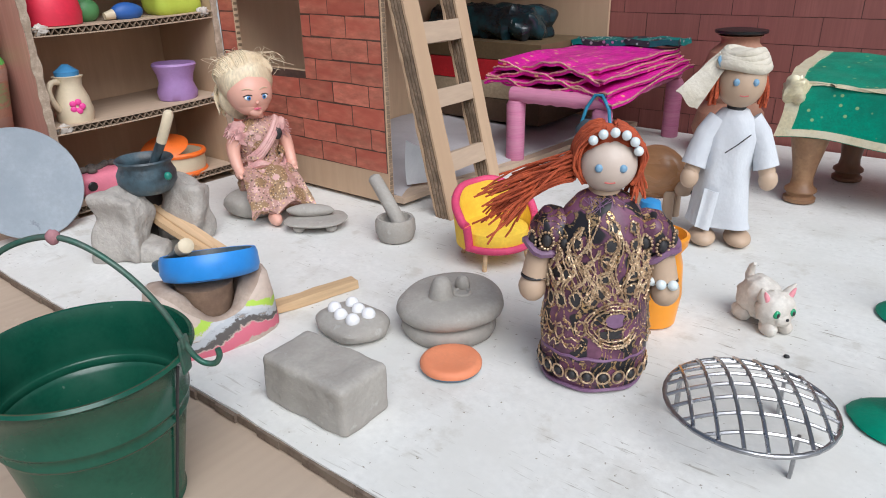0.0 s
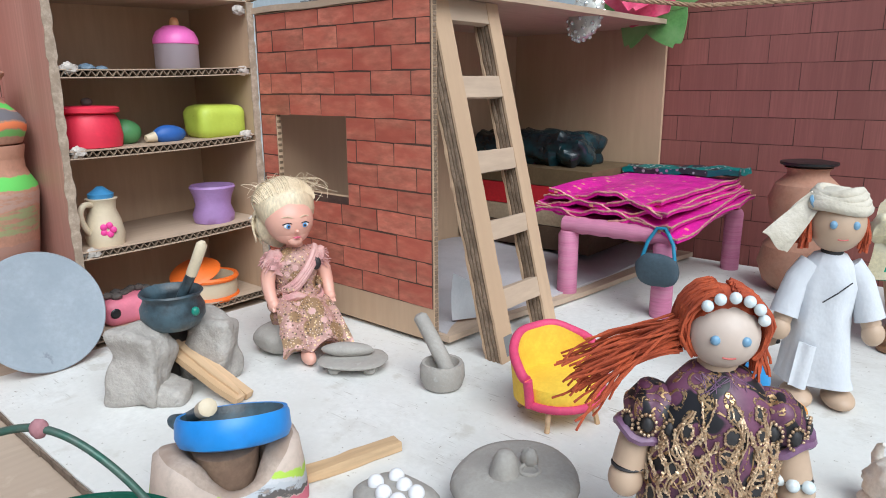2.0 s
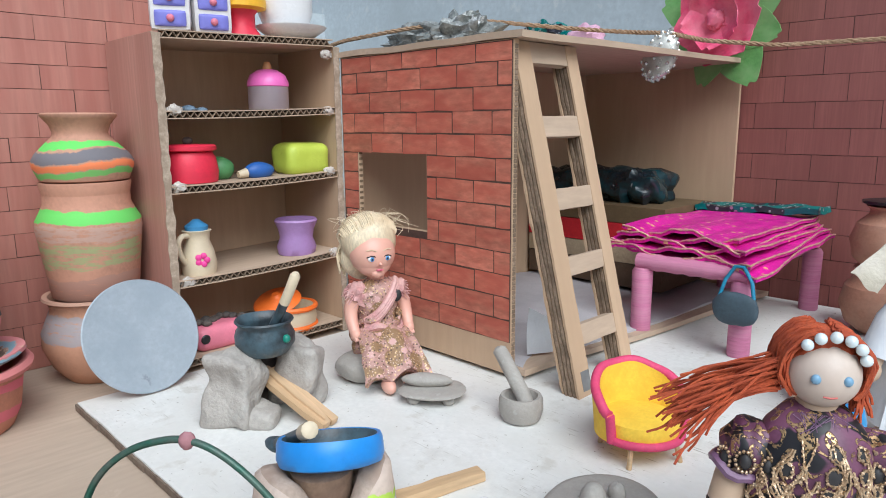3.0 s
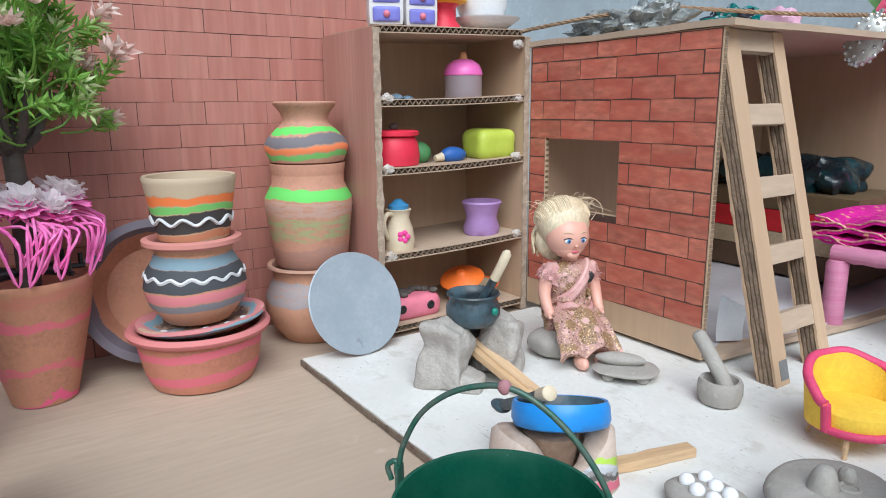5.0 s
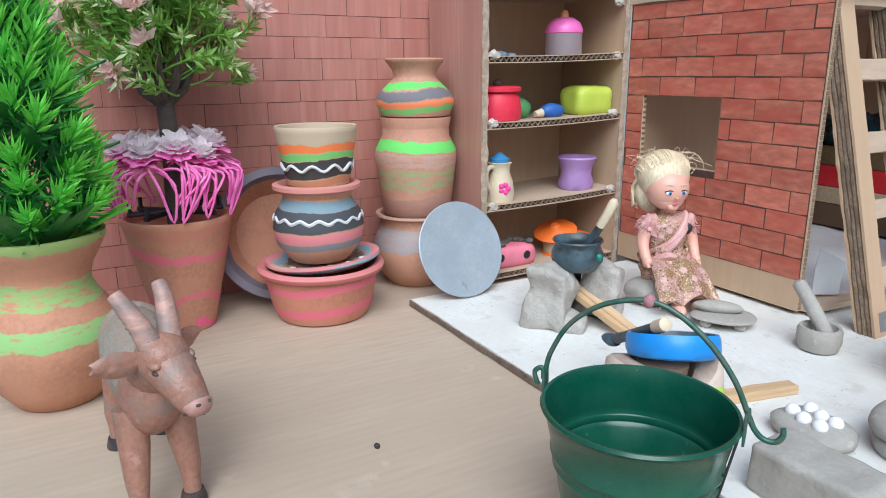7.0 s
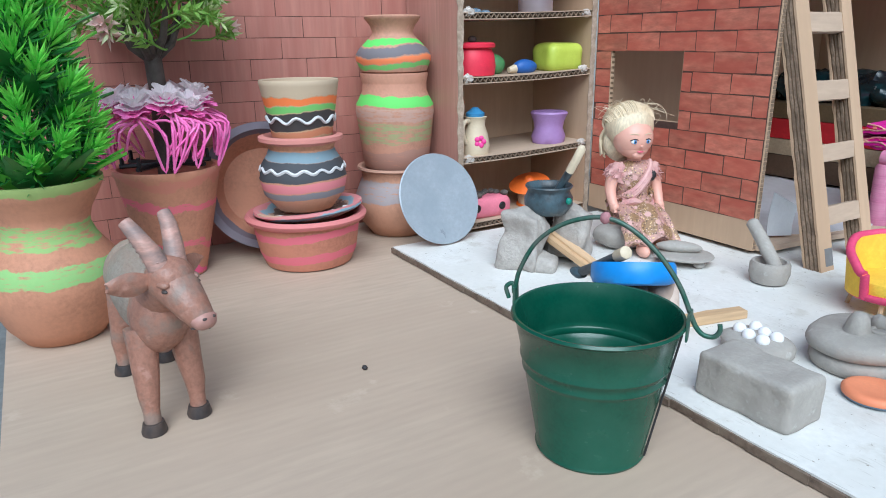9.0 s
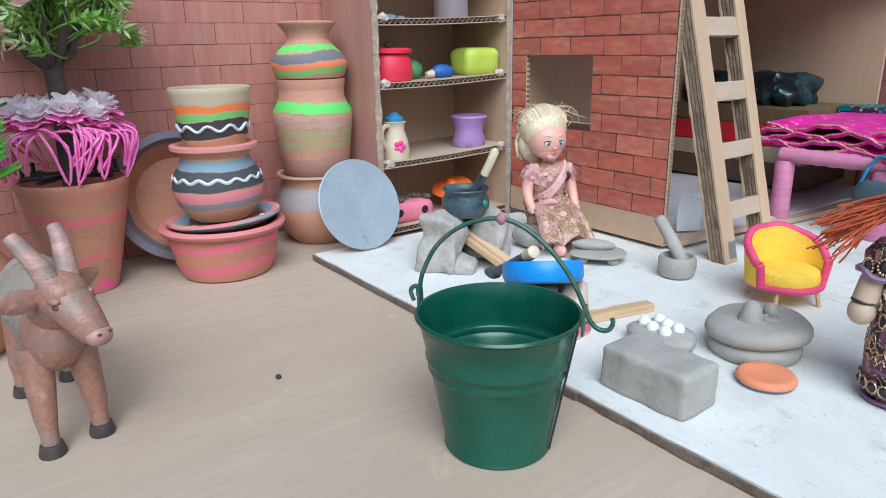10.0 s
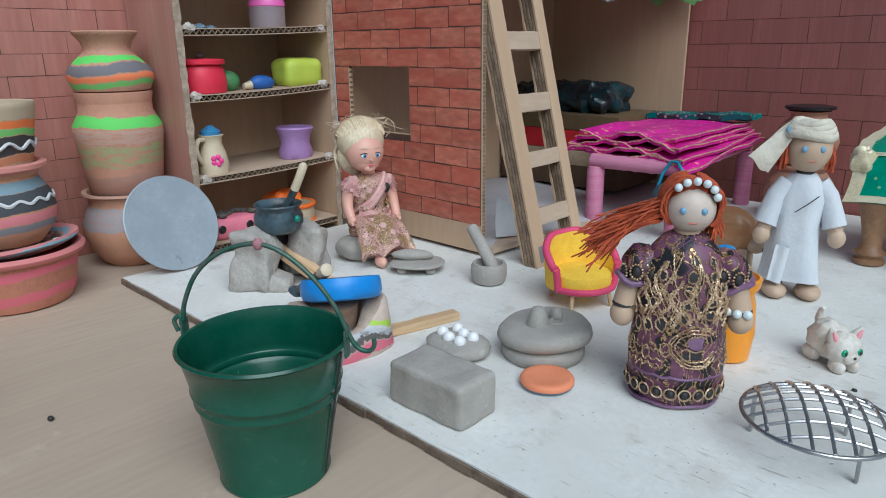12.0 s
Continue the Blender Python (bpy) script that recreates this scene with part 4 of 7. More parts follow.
for k in range(22):
    a = 2 * math.pi * k / 22
    c = Vector((2.0 * math.cos(a), 1.66 * math.sin(a), 0.85))
    t = Vector((-math.sin(a), math.cos(a), 0))
    g.blob(tuple(c), (0.2, 0.2, 0.2), mi=5, nu=8, nv=6)
    g.tube([tuple(c * 1.0 + Vector((math.cos(a) * 0.1, math.sin(a) * 0.1, 0)) + t * 0.26 * math.cos(w) + Vector((0, 0, 0.26 * math.sin(w)))) for w in [2 * math.pi * j / 10 for j in range(10)]], 0.045, 4, 9, None, True)
def dress(a, z, off=0.05):
    """A place on the dress at the angle a (front: -90) and height z."""
    prof = [(1.98, 0.6), (2.05, 2.2), (2.0, 4.0), (1.9, 5.4), (1.72, 6.4), (1.4, 7.1), (0.95, 7.6)]
    r = prof[0][0]
    for (r0, z0), (r1, z1) in zip(prof, prof[1:]):
        if z0 <= z <= z1:
            r = r0 + (r1 - r0) * (z - z0) / (z1 - z0)
    c, s = math.cos(radians(a)), math.sin(radians(a))
    r = r * (1 + 0.10 * nz(c * 1.3 + 2.0, s * 1.3, z * 0.5 + 2.0)) + off
    return (r * c, r * s * 0.82, z)


def stitched(g, line, closed=False, r=0.05, mi=9):
    """A wavering thread of gold laid along angles and heights."""
    pts = [dress(a + rnd.uniform(-0.8, 0.8), z + rnd.uniform(-0.03, 0.03)) for a, z in line]
    g.tube(pts, r * 0.6, 4, mi, None, closed)
    run = [Vector(p) for p in pts] + ([Vector(pts[0])] if closed else [])
    for p, q in zip(run, run[1:]):
        n = max(1, int((q - p).length / 0.10))
        for k in range(n):
            c = p.lerp(q, k / n) + Vector((rnd.uniform(-0.03, 0.03), rnd.uniform(-0.03, 0.03), rnd.uniform(-0.03, 0.03)))
            t = r * rnd.uniform(0.8, 1.5)
            ax = Vector((rnd.uniform(-1, 1), rnd.uniform(-1, 1), rnd.uniform(-1, 1))).normalized()
            ay = ax.orthogonal().normalized()
            az = ax.cross(ay)
            g.add([tuple(c + w * t) for w in (ax, -ax, ay, -ay, az, -az)], [(0, 2, 4), (2, 1, 4), (1, 3, 4), (3, 0, 4), (2, 0, 5), (1, 2, 5), (3, 1, 5), (0, 3, 5)], mi)


def oval(a, z, da, dz, n=16):
    return [(a + da * math.cos(2 * math.pi * j / n), z + dz * math.sin(2 * math.pi * j / n)) for j in range(n)]


def patch(g, a, z, da, dz, mi, off=0.0):
    """A small flat patch of cloth that hugs the dress."""
    rim = [dress(q, w, off + 0.035) for q, w in oval(a, z, da, dz, 14)]
    g.add([dress(a, z, off + 0.07)] + rim, [(0, 1 + j, 1 + (j + 1) % 14) for j in range(14)], mi)


# large almond motif on the skirt
for da, dz, q in ((33, 0.95, 0.055), (30, 0.84, 0.045), (26, 0.66, 0.05), (14, 0.36, 0.045)):
    stitched(g, [(-72 + da * math.cos(w), 3.05 + dz * math.sin(w) * (1.0 - 0.25 * abs(math.cos(w)) ** 3) + (0.18 if da < 20 else 0)) for w in [2 * math.pi * j / 30 for j in range(30)]], True, q)
patch(g, -72, 3.25, 12, 0.3, 1)
patch(g, -74, 2.68, 20, 0.18, 5)
# dark ovals ringed with gold in rows and columns
spots = [(-150 + 17 * k, 3.75 + 0.12 * k, 6, 0.3) for k in range(4)] + [(-92 + 3 * k, 4.3 + 0.62 * k, 8 - k * 0.4, 0.24) for k in range(5)]
spots += [(-60 + 2 * k, 4.5 + 0.55 * k, 7, 0.2) for k in range(5)] + [(-20 + 20 * k, 3.6 + 0.1 * k, 6, 0.3) for k in range(8)] + [(-128 + 3 * k, 4.9 + 0.6 * k, 6, 0.22) for k in range(3)]
spots += [(-38, 4.4 + 0.6 * k, 6, 0.22) for k in range(4)] + [(30 + 25 * k, 5.2, 7, 0.3) for k in range(6)]
for a, z, da, dz in spots:
    patch(g, a, z, da, dz, 5)
    stitched(g, oval(a, z, da, dz), True, 0.05)
# doubled braids that curl over the bodice and the back
for k in range(30):
    a0, z0 = -176 + 12.2 * k + rnd.uniform(-3, 3), 3.9 + 0.25 * (k % 3)
    top = 6.7 - 0.35 * (k % 4)
    sway, turn = rnd.uniform(4, 8), rnd.uniform(2.0, 3.6)
    for shift in (0.0, 2.6):
        stitched(g, [(a0 + shift + sway * math.sin(turn * math.pi * q + k), z0 + (top - z0) * q) for q in [j / 16 for j in range(17)]], False, 0.06)
    if k % 2:
        stitched(g, oval(a0 + 5, 2.55 + 0.15 * (k % 3), 5.5, 0.32, 10), True, 0.045)
for s in (-1, 1):
    for w in range(5):
        b = radians(-150 + 42 * w)
        c = Vector((s * 1.72 + 0.86 * math.cos(b), -0.05 + 0.88 * math.sin(b), 5.95 + 0.12 * (w % 2)))
        g.blob(tuple(c), (0.2, 0.2, 0.26), mi=5, nu=8, nv=6)
        t = Vector((-math.sin(b), math.cos(b), 0))
        for k in range(14):
            v = 2 * math.pi * k / 14
            g.blob(tuple(c + Vector((math.cos(b), math.sin(b), 0)) * 0.08 + t * 0.27 * math.cos(v) + Vector((0, 0, 0.33 * math.sin(v)))), (0.06, 0.06, 0.06), mi=9, nu=5, nv=4)
# rays and tracks of thread
for k in range(6):
    a0 = -150 + 9 * k
    stitched(g, [(a0 + 34 * s, 5.9 - 0.1 * k - (1.9 - 0.1 * k) * s) for s in [j / 12 for j in range(13)]], False, 0.036)
for a0, z0, z1 in ((-102, 4.1, 7.1), (-80, 4.1, 7.0), (-74, 4.2, 7.0), (-50, 4.0, 6.8), (-47, 3.9, 6.7), (-112, 4.4, 7.0), (-30, 4.0, 6.4)):
    stitched(g, [(a0 + 4 * math.sin(9 * s + a0), z0 + (z1 - z0) * s) for s in [j / 18 for j in range(19)]], False, 0.05)
for z, amp in ((2.05, 0.12), (2.35, 0.07), (2.75, 0.05)):
    stitched(g, [(-165 + 60 * s, z + amp * math.sin(34 * s)) for s in [j / 24 for j in range(25)]], False, 0.04)
    stitched(g, [(-38 + 200 * s, z + amp * math.sin(60 * s)) for s in [j / 60 for j in range(61)]], False, 0.04)
# frayed threads at the neck
for k in range(18):
    a = radians(rnd.uniform(200, 340))
    p = Vector((0.75 * math.cos(a), 0.65 * math.sin(a), 7.55))
    g.tube([tuple(p), tuple(p + Vector((rnd.uniform(-0.3, 0.3), -0.25, rnd.uniform(-0.1, 0.25)))), tuple(p + Vector((rnd.uniform(-0.5, 0.5), -0.4, rnd.uniform(-0.4, 0.1))))], 0.012, 4, 1)
HC, HR = (0.05, -0.1, 8.95), 1.17
head_from = len(g.v)
g.blob(HC, (HR, HR, HR * 0.98), mi=8, nu=28, nv=18)
face(g, HC, HR, 0.42, 0.17, 4, None, 6)
g.blob((0, 0.32, 9.2), (1.3, 1.22, 1.28), 0.12, 3.0, 1.0, 3)


for i in range(96):
    s = -1 if i % 2 else 1
    x0 = 0.05 + rnd.uniform(-0.1, 0.1)
    y = rnd.uniform(-1.0, 0.9)
    pts = []
    for k in range(8):
        a = radians(80 - 125 * k / 7)
        rr = 1.33 + rnd.uniform(-0.05, 0.08)
        pts.append((x0 + s * rr * math.cos(a), y + 0.3 * (k / 7) + 0.2, 9.15 + rr * math.sin(a)))
    g.tube(pts, 0.06, 5, 3)
strands(g, 3, lambda rn: (-1.15 + rn.uniform(-0.3, 0.2), rn.uniform(-0.4, 0.9), 9.0 + rn.uniform(-0.75, 0.4)), lambda c, rn: Vector((-1.0, 0.12 + rn.uniform(-0.1, 0.1), -0.36 - 0.16 * (c[2] - 9.0))), 96, 4.4, 0.045, rnd, 0.1, 11)
strands(g, 3, lambda rn: (1.25 + rn.uniform(-0.15, 0.15), rn.uniform(-0.3, 0.8), 8.9), lambda c, rn: Vector((0.05, 0.1, -1)), 34, 1.5, 0.05, rnd, 0.5, 5)
for i in range(6):
    a = radians(140 - 26 * i)
    g.blob((0.1 + 1.02 * math.cos(a), -0.75 - 0.15 * math.sin(a), 9.5 + 0.9 * math.sin(a)), (0.2, 0.2, 0.2), mi=7, nu=12, nv=8)
g.v[head_from:] = [(0.05 + (x - 0.05) * 0.87, -0.1 + (y + 0.1) * 0.87, 8.75 + (z - 8.95) * 0.88) for x, y, z in g.v[head_from:]]
for a in (200, 245, 290):
    g.blob((2.44 + 0.55 * math.cos(radians(a)), -0.3 + 0.55 * math.sin(radians(a)), 4.4), (0.2, 0.2, 0.2), mi=7, nu=12, nv=8)
single("cloth_doll", g, [EMBROIDERY, LILAC, BEECH, RED_YARN, EYE_BLUE, DARK, MOUTH, PEARL, PALE_HEAD, GOLD_THREAD], (21.55, -12.0, 0), 31, "wooden doll in a gold-embroidered purple dress with red yarn hair", "doll")

g = Geo()
g.lathe([(1.95, 1.15), (1.9, 1.6), (1.75, 3.0), (1.6, 4.6), (1.45, 6.2), (1.25, 7.2), (0.8, 7.75), (0.5, 7.85)], 72, 0, None, 0.3, 4.0, 1.0, 0.8)
g.sheet(lambda u, v: (-0.9 - 0.9 * u + 0.3 * v, -1.35 - 0.1 * math.sin(6 * u), 1.0 + 2.3 * v + 0.2 * u), 6, 8, 0.06, 0)
g.tube([(0.8, -1.32, 6.6), (0.1, -1.52, 6.1), (-0.6, -1.5, 5.6)], 0.035, 5, 4)
for s in (-1, 1):
    g.tube([(s * 1.0, 0, 7.2), (s * 1.6, -0.15, 6.4), (s * 2.0, -0.3, 5.3), (s * 2.2, -0.45, 4.6)], lambda q: 0.62 + 0.15 * q, 14, 0)
    g.tube([(s * 2.05, -0.35, 5.0), (s * 2.3, -0.55, 4.3)], 0.5, 12, 1)
    g.blob((s * 2.38, -0.65, 3.95), (0.58, 0.56, 0.62), mi=1)
    g.tube([(s * 0.95, 0, 1.5), (s * 1.0, -0.05, 0.6)], 0.5, 10, 4)
    g.blob((s * 1.1, -0.55, 0.42), (0.85, 1.35, 0.5), mi=1, nu=20, nv=10)
g.lathe([(0.6, 7.5), (0.55, 8.2)], 16, 4)
HC, HR = (0.05, -0.05, 9.25), 1.42
g.blob(HC, (HR, HR, HR), mi=1, nu=28, nv=18)
face(g, HC, HR, 0.4, 0.2, 3, None, 5)
g.blob((0, 0.3, 9.45), (1.5, 1.35, 1.4), 0.08, 3.0, 1.0, 2)
strands(g, 2, lambda rn: (rn.choice((-1, 1)) * 1.4, rn.uniform(-0.5, 0.6), 9.5 + rn.uniform(-0.3, 0.2)), lambda c, rn: Vector((0.1 * c[0], -0.1, -1)), 44, 1.3, 0.09, rnd, 0.5, 5)
for k in range(4):
    g.tube([(1.48 * math.cos(radians(a)) * (1 - 0.10 * k), (1.48 * math.sin(radians(a)) - 0.0) * (1 - 0.10 * k) + 0.1, 10.1 + 0.21 * k + 0.12 * math.sin(radians(2 * a + 60 * k))) for a in range(0, 360, 18)], 0.26, 8, 6, None, True)
g.blob((0, 0.1, 10.5), (1.15, 1.15, 0.5), 0.15, 3, 2, 6)
g.sheet(lambda u, v: (-1.25 - 1.9 * u + (v - 0.5) * (0.5 + 0.9 * u), -0.55 - 0.3 * u + 0.2 * math.sin(4 * v + 3 * u), 10.45 - 2.2 * u - (v - 0.5) * (0.6 + 0.5 * u) + 0.12 * math.sin(8 * v)), 10, 8, 0.1, 6)
g.tube([(-1.35, -0.75, 10.1), (-1.5, -0.6, 10.4), (-1.4, -0.2, 10.6)], 0.12, 6, 3)
g.v = [(x * 0.88, y * 0.88, z) for x, y, z in g.v]
single("robed_doll", g, [WHITE_CLOTH, BEECH, RED_YARN, EYE_BLUE, DARK, MOUTH, CREAM_CLOTH], (21.1, 5.2, 0), 27, "wooden doll in a white robe and cream headscarf", "doll")

g = Geo()
g.lathe([(1.6, 1.6), (1.75, 2.3), (1.35, 3.3), (1.12, 4.2), (1.3, 5.2), (1.2, 5.9), (0.6, 6.35)], 44, 0, None, 0.35, 6.0, 1.05, 0.9)
g.sheet(lambda u, v: ((u - 0.5) * (2.9 + 1.3 * v), -0.8 - 2.9 * v, 2.85 + 0.4 * math.sin(math.pi * u) - 2.2 * v * v + 0.2 * math.sin(13 * u) * (0.4 + v) + 0.1 * nz(u * 7, v * 7)), 26, 16, 0.35, 0)
for x in (-0.72, 0.72):
    g.tube([(x, -0.7, 2.2), (x * 1.05, -2.5, 2.0), (x * 0.95, -3.2, 0.95)], 0.74, 14, 0)
# ruffles round the hips and a draped sash
for k, (z, r) in enumerate(((2.9, 1.62), (3.35, 1.45), (3.75, 1.3))):
    g.tube([(r * 1.05 * math.cos(radians(a)), r * 0.95 * math.sin(radians(a)) - 0.05, z + 0.22 * math.sin(radians(3 * a + 50 * k)) + 0.12 * nz(a * 0.05, k)) for a in range(0, 360, 9)], lambda q, k=k: 0.24 + 0.08 * math.sin(37 * q + k), 7, 5 if k == 1 else 0, None, True)
for k in range(3):
    g.tube(smooth_path([(0.95 + 0.1 * k, -0.75, 6.1 - 0.15 * k), (0.35, -1.25 - 0.05 * k, 5.35 - 0.2 * k), (-0.4, -1.3, 4.5 - 0.22 * k), (-1.1, -0.85, 3.9 - 0.2 * k)], 4), 0.2, 7, 5)
for s in (-1, 1):
    g.blob((s * 0.72, -3.55, 0.5), (0.4, 0.75, 0.45), mi=1)
    g.blob((s * 1.3, 0.0, 5.45), (0.72, 0.75, 0.8), 0.5, 2.6, s, 5)
    for i in range(26):
        a = rnd.uniform(0, 6.28)
        p = Vector((s * (1.55 + 0.2 * math.cos(a)), 0.65 * math.sin(a), 5.3 + 0.55 * math.cos(a)))
        g.tube([tuple(p), tuple(p + Vector((s * rnd.uniform(0.2, 0.5), rnd.uniform(-0.2, 0.2), rnd.uniform(-0.6, 0.15))))], 0.03, 4, 5)
    g.tube(smooth_path([(s * 1.3, 0, 5.6), (s * 1.75, -0.1, 4.7), (s * 1.85, -0.4, 3.9), (s * 1.8, -0.9, 3.2)], 3), lambda q: 0.52 - 0.2 * q, 12, 1)
    g.blob((s * 1.8, -0.95, 3.1), (0.33, 0.4, 0.4), mi=1)
    for k in range(3):
        g.tube([(s * 1.8 + 0.12 * (k - 1), -1.2, 3.05), (s * 1.78 + 0.14 * (k - 1), -1.42, 2.82)], 0.09, 6, 1)
g.blob((0.95, -1.05, 5.35), (0.32, 0.2, 0.36), 0.35, 3, 1, 4)
for i in range(150):
    u, v = rnd.uniform(0.08, 0.92), rnd.uniform(0.05, 0.95)
    p = ((u - 0.5) * (2.9 + 1.3 * v), -0.8 - 2.9 * v, 2.9 + 0.4 * math.sin(math.pi * u) - 2.2 * v * v + 0.2 * math.sin(13 * u) * (0.4 + v))
    g.blob(p, (0.07, 0.07, 0.06), mi=8 if i % 3 else 4, nu=6, nv=4)
for i in range(60):
    a, z = radians(rnd.uniform(200, 330)), rnd.uniform(3.6, 5.9)
    r = 1.18 + 0.12 * math.sin(2.6 * (z - 3.6))
    g.blob((r * 1.05 * math.cos(a), r * 0.92 * math.sin(a), z), (0.07, 0.07, 0.07), mi=8 if i % 3 else 4, nu=6, nv=4)
g.lathe([(0.55, 6.0), (0.48, 6.8)], 14, 1)
HC = Vector((-0.25, -0.05, 7.9))
HX = pose(*HC, 3, 0, 0)
g.blob((0, 0, 0.12), (1.45, 1.4, 1.42), mi=1, nu=32, nv=20, M=HX)
g.blob((0, -0.26, -0.46), (1.13, 0.96, 0.9), mi=1, nu=28, nv=16, M=HX)
g.blob((0, -0.93, -0.98), (0.45, 0.34, 0.3), mi=1, nu=16, nv=10, M=HX)
for s in (-1, 1):
    g.blob((s * 0.5, -1.24, 0.02), (0.25, 0.11, 0.165), mi=6, nu=16, nv=8, M=HX)
    g.blob((s * 0.49, -1.325, 0.02), (0.135, 0.05, 0.145), mi=3, nu=14, nv=8, M=HX)
    g.blob((s * 0.49, -1.37, 0.02), (0.07, 0.03, 0.075), mi=4, nu=10, nv=6, M=HX)
    g.tube([(s * 0.2, -1.33, 0.1), (s * 0.36, -1.36, 0.2), (s * 0.56, -1.33, 0.22), (s * 0.8, -1.17, 0.1)], 0.035, 5, 4, HX)
    g.tube([(s * 0.22, -1.34, 0.5), (s * 0.5, -1.29, 0.6), (s * 0.82, -1.1, 0.52)], 0.03, 5, 2, HX)
g.blob((0, -1.4, -0.3), (0.12, 0.13, 0.1), mi=1, nu=12, nv=8, M=HX)
g.tube([(-0.24, -1.27, -0.68), (-0.1, -1.345, -0.7), (0, -1.35, -0.68), (0.1, -1.345, -0.7), (0.24, -1.27, -0.68)], lambda q: 0.03 + 0.05 * math.sin(math.pi * q), 6, 7, HX)
# hair swept back from the forehead, full on top, down to the shoulders behind
g.blob((0, 0.72, 0.78), (1.78, 1.68, 1.62), 0.06, 2.5, 3.0, 2, HX, 36, 20)
g.blob((-0.25, 1.2, -0.35), (1.45, 0.95, 1.5), 0.12, 2.5, 6.0, 2, HX, 28, 16)
for i in range(240):
    al, b0, b1 = rnd.uniform(-1.3, 1.3), rnd.uniform(42, 52), rnd.uniform(150, 200)
    R = rnd.uniform(0.99, 1.05)
    pts = []
    for k in range(10):
        be = radians(b0 + (b1 - b0) * k / 9)
        lift = 0.86 + 0.20 * math.sin(math.pi * (k + 0.5) / 10.0) ** 0.5
        pts.append((1.80 * R * lift * math.sin(al), 0.72 - 1.70 * R * lift * math.cos(al) * math.cos(be), 0.78 + 1.64 * R * lift * math.cos(al) * math.sin(be)))
    g.tube(pts, 0.06, 4, 2, HX)
for i in range(110):
    a = rnd.uniform(0.45, math.pi - 0.3)
    p = Vector((1.6 * math.cos(a), 0.85 + 1.0 * math.sin(a), rnd.uniform(0.2, 0.9)))
    e = Vector((p.x * rnd.uniform(0.75, 1.05) - 0.25, p.y + rnd.uniform(-0.1, 0.5), rnd.uniform(-1.7, -0.7)))
    g.tube(smooth_path([tuple(p), tuple((p + e) / 2 + Vector((0.12 * p.x, 0.25, 0.1))), tuple(e)], 3), 0.045, 4, 2, HX)
for i in range(60):
    a = rnd.uniform(-0.2, math.pi)
    p = Vector((1.3 * math.cos(a), 0.8 + 1.0 * math.sin(a), 2.0 + rnd.uniform(-0.5, 0.2)))
    d = Vector((p.x * 0.35 + rnd.uniform(-0.2, 0.5), rnd.uniform(-0.4, 0.6), rnd.uniform(0.15, 0.7)))
    g.tube(smooth_path([tuple(p), tuple(p + d * 0.6), tuple(p + d * 1.15 + Vector((rnd.uniform(-0.4, 0.8), rnd.uniform(-0.4, 0.4), -0.35))), tuple(p + d * 1.3 + Vector((rnd.uniform(-0.6, 1.2), rnd.uniform(-0.6, 0.6), -0.9)))], 3), 0.014, 4, 2, HX)
single("vinyl_doll", g, [PINK_GOLD, SKIN_VINYL, BLONDE, EYE_VIVID, DARK, DUSTY_PINK, WHITE_GLOSS, LIP_PINK, GOLD_THREAD], (-5.5, -6.9, 0.0), 72, "seated blonde vinyl doll in a pink and gold brocade dress", "doll")


# ---- pottery against the left wall ----
LIME, ORNG, PNK, BLK, SLATE, WHT = (0.17, 0.55, 0.13), (0.82, 0.20, 0.05), (0.70, 0.15, 0.22), (0.035, 0.035, 0.04), (0.17, 0.25, 0.31), (0.68, 0.69, 0.71)
WHITE_PAINT = mk("white_brush_paint", (0.66, 0.67, 0.69), None, 0.8, 5.0, 0.6, 0.15, var=0.08)


def vessel(name, at, profile, mat, label, wob=0.012, seed=0.0, rot=None, seg=56):
    ob = single(name, Geo().lathe(profile[:-5], seg, 0, None, wob, seed, caps=(True, False)), [mat], at, 0, label, "pot", rot=rot)
    part("rim", Geo().lathe(profile[-6:], seg, 0, None, wob, seed, caps=(False, True)), [mat], ob)
    return ob


def wave(parent, r0, z0, amp, count, r1=None, lo=0, hi=360, th=0.075):
    """A brushed white zigzag that runs round a pot."""
    pts = []
    n = count * 8
    for k in range(n + 1):
        a = radians(lo + (hi - lo) * k / n)
        s = math.sin(2 * math.pi * k / 8) + 0.25 * nz(k * 0.3, z0)
        r = r0 + ((r1 or r0) - r0) * (s + 1) / 2
        pts.append((r * math.cos(a), r * math.sin(a), z0 + amp * s))
    return part("painted_wave", Geo().tube(pts, th, 5), [WHITE_PAINT], parent, "brushed white wavy line")


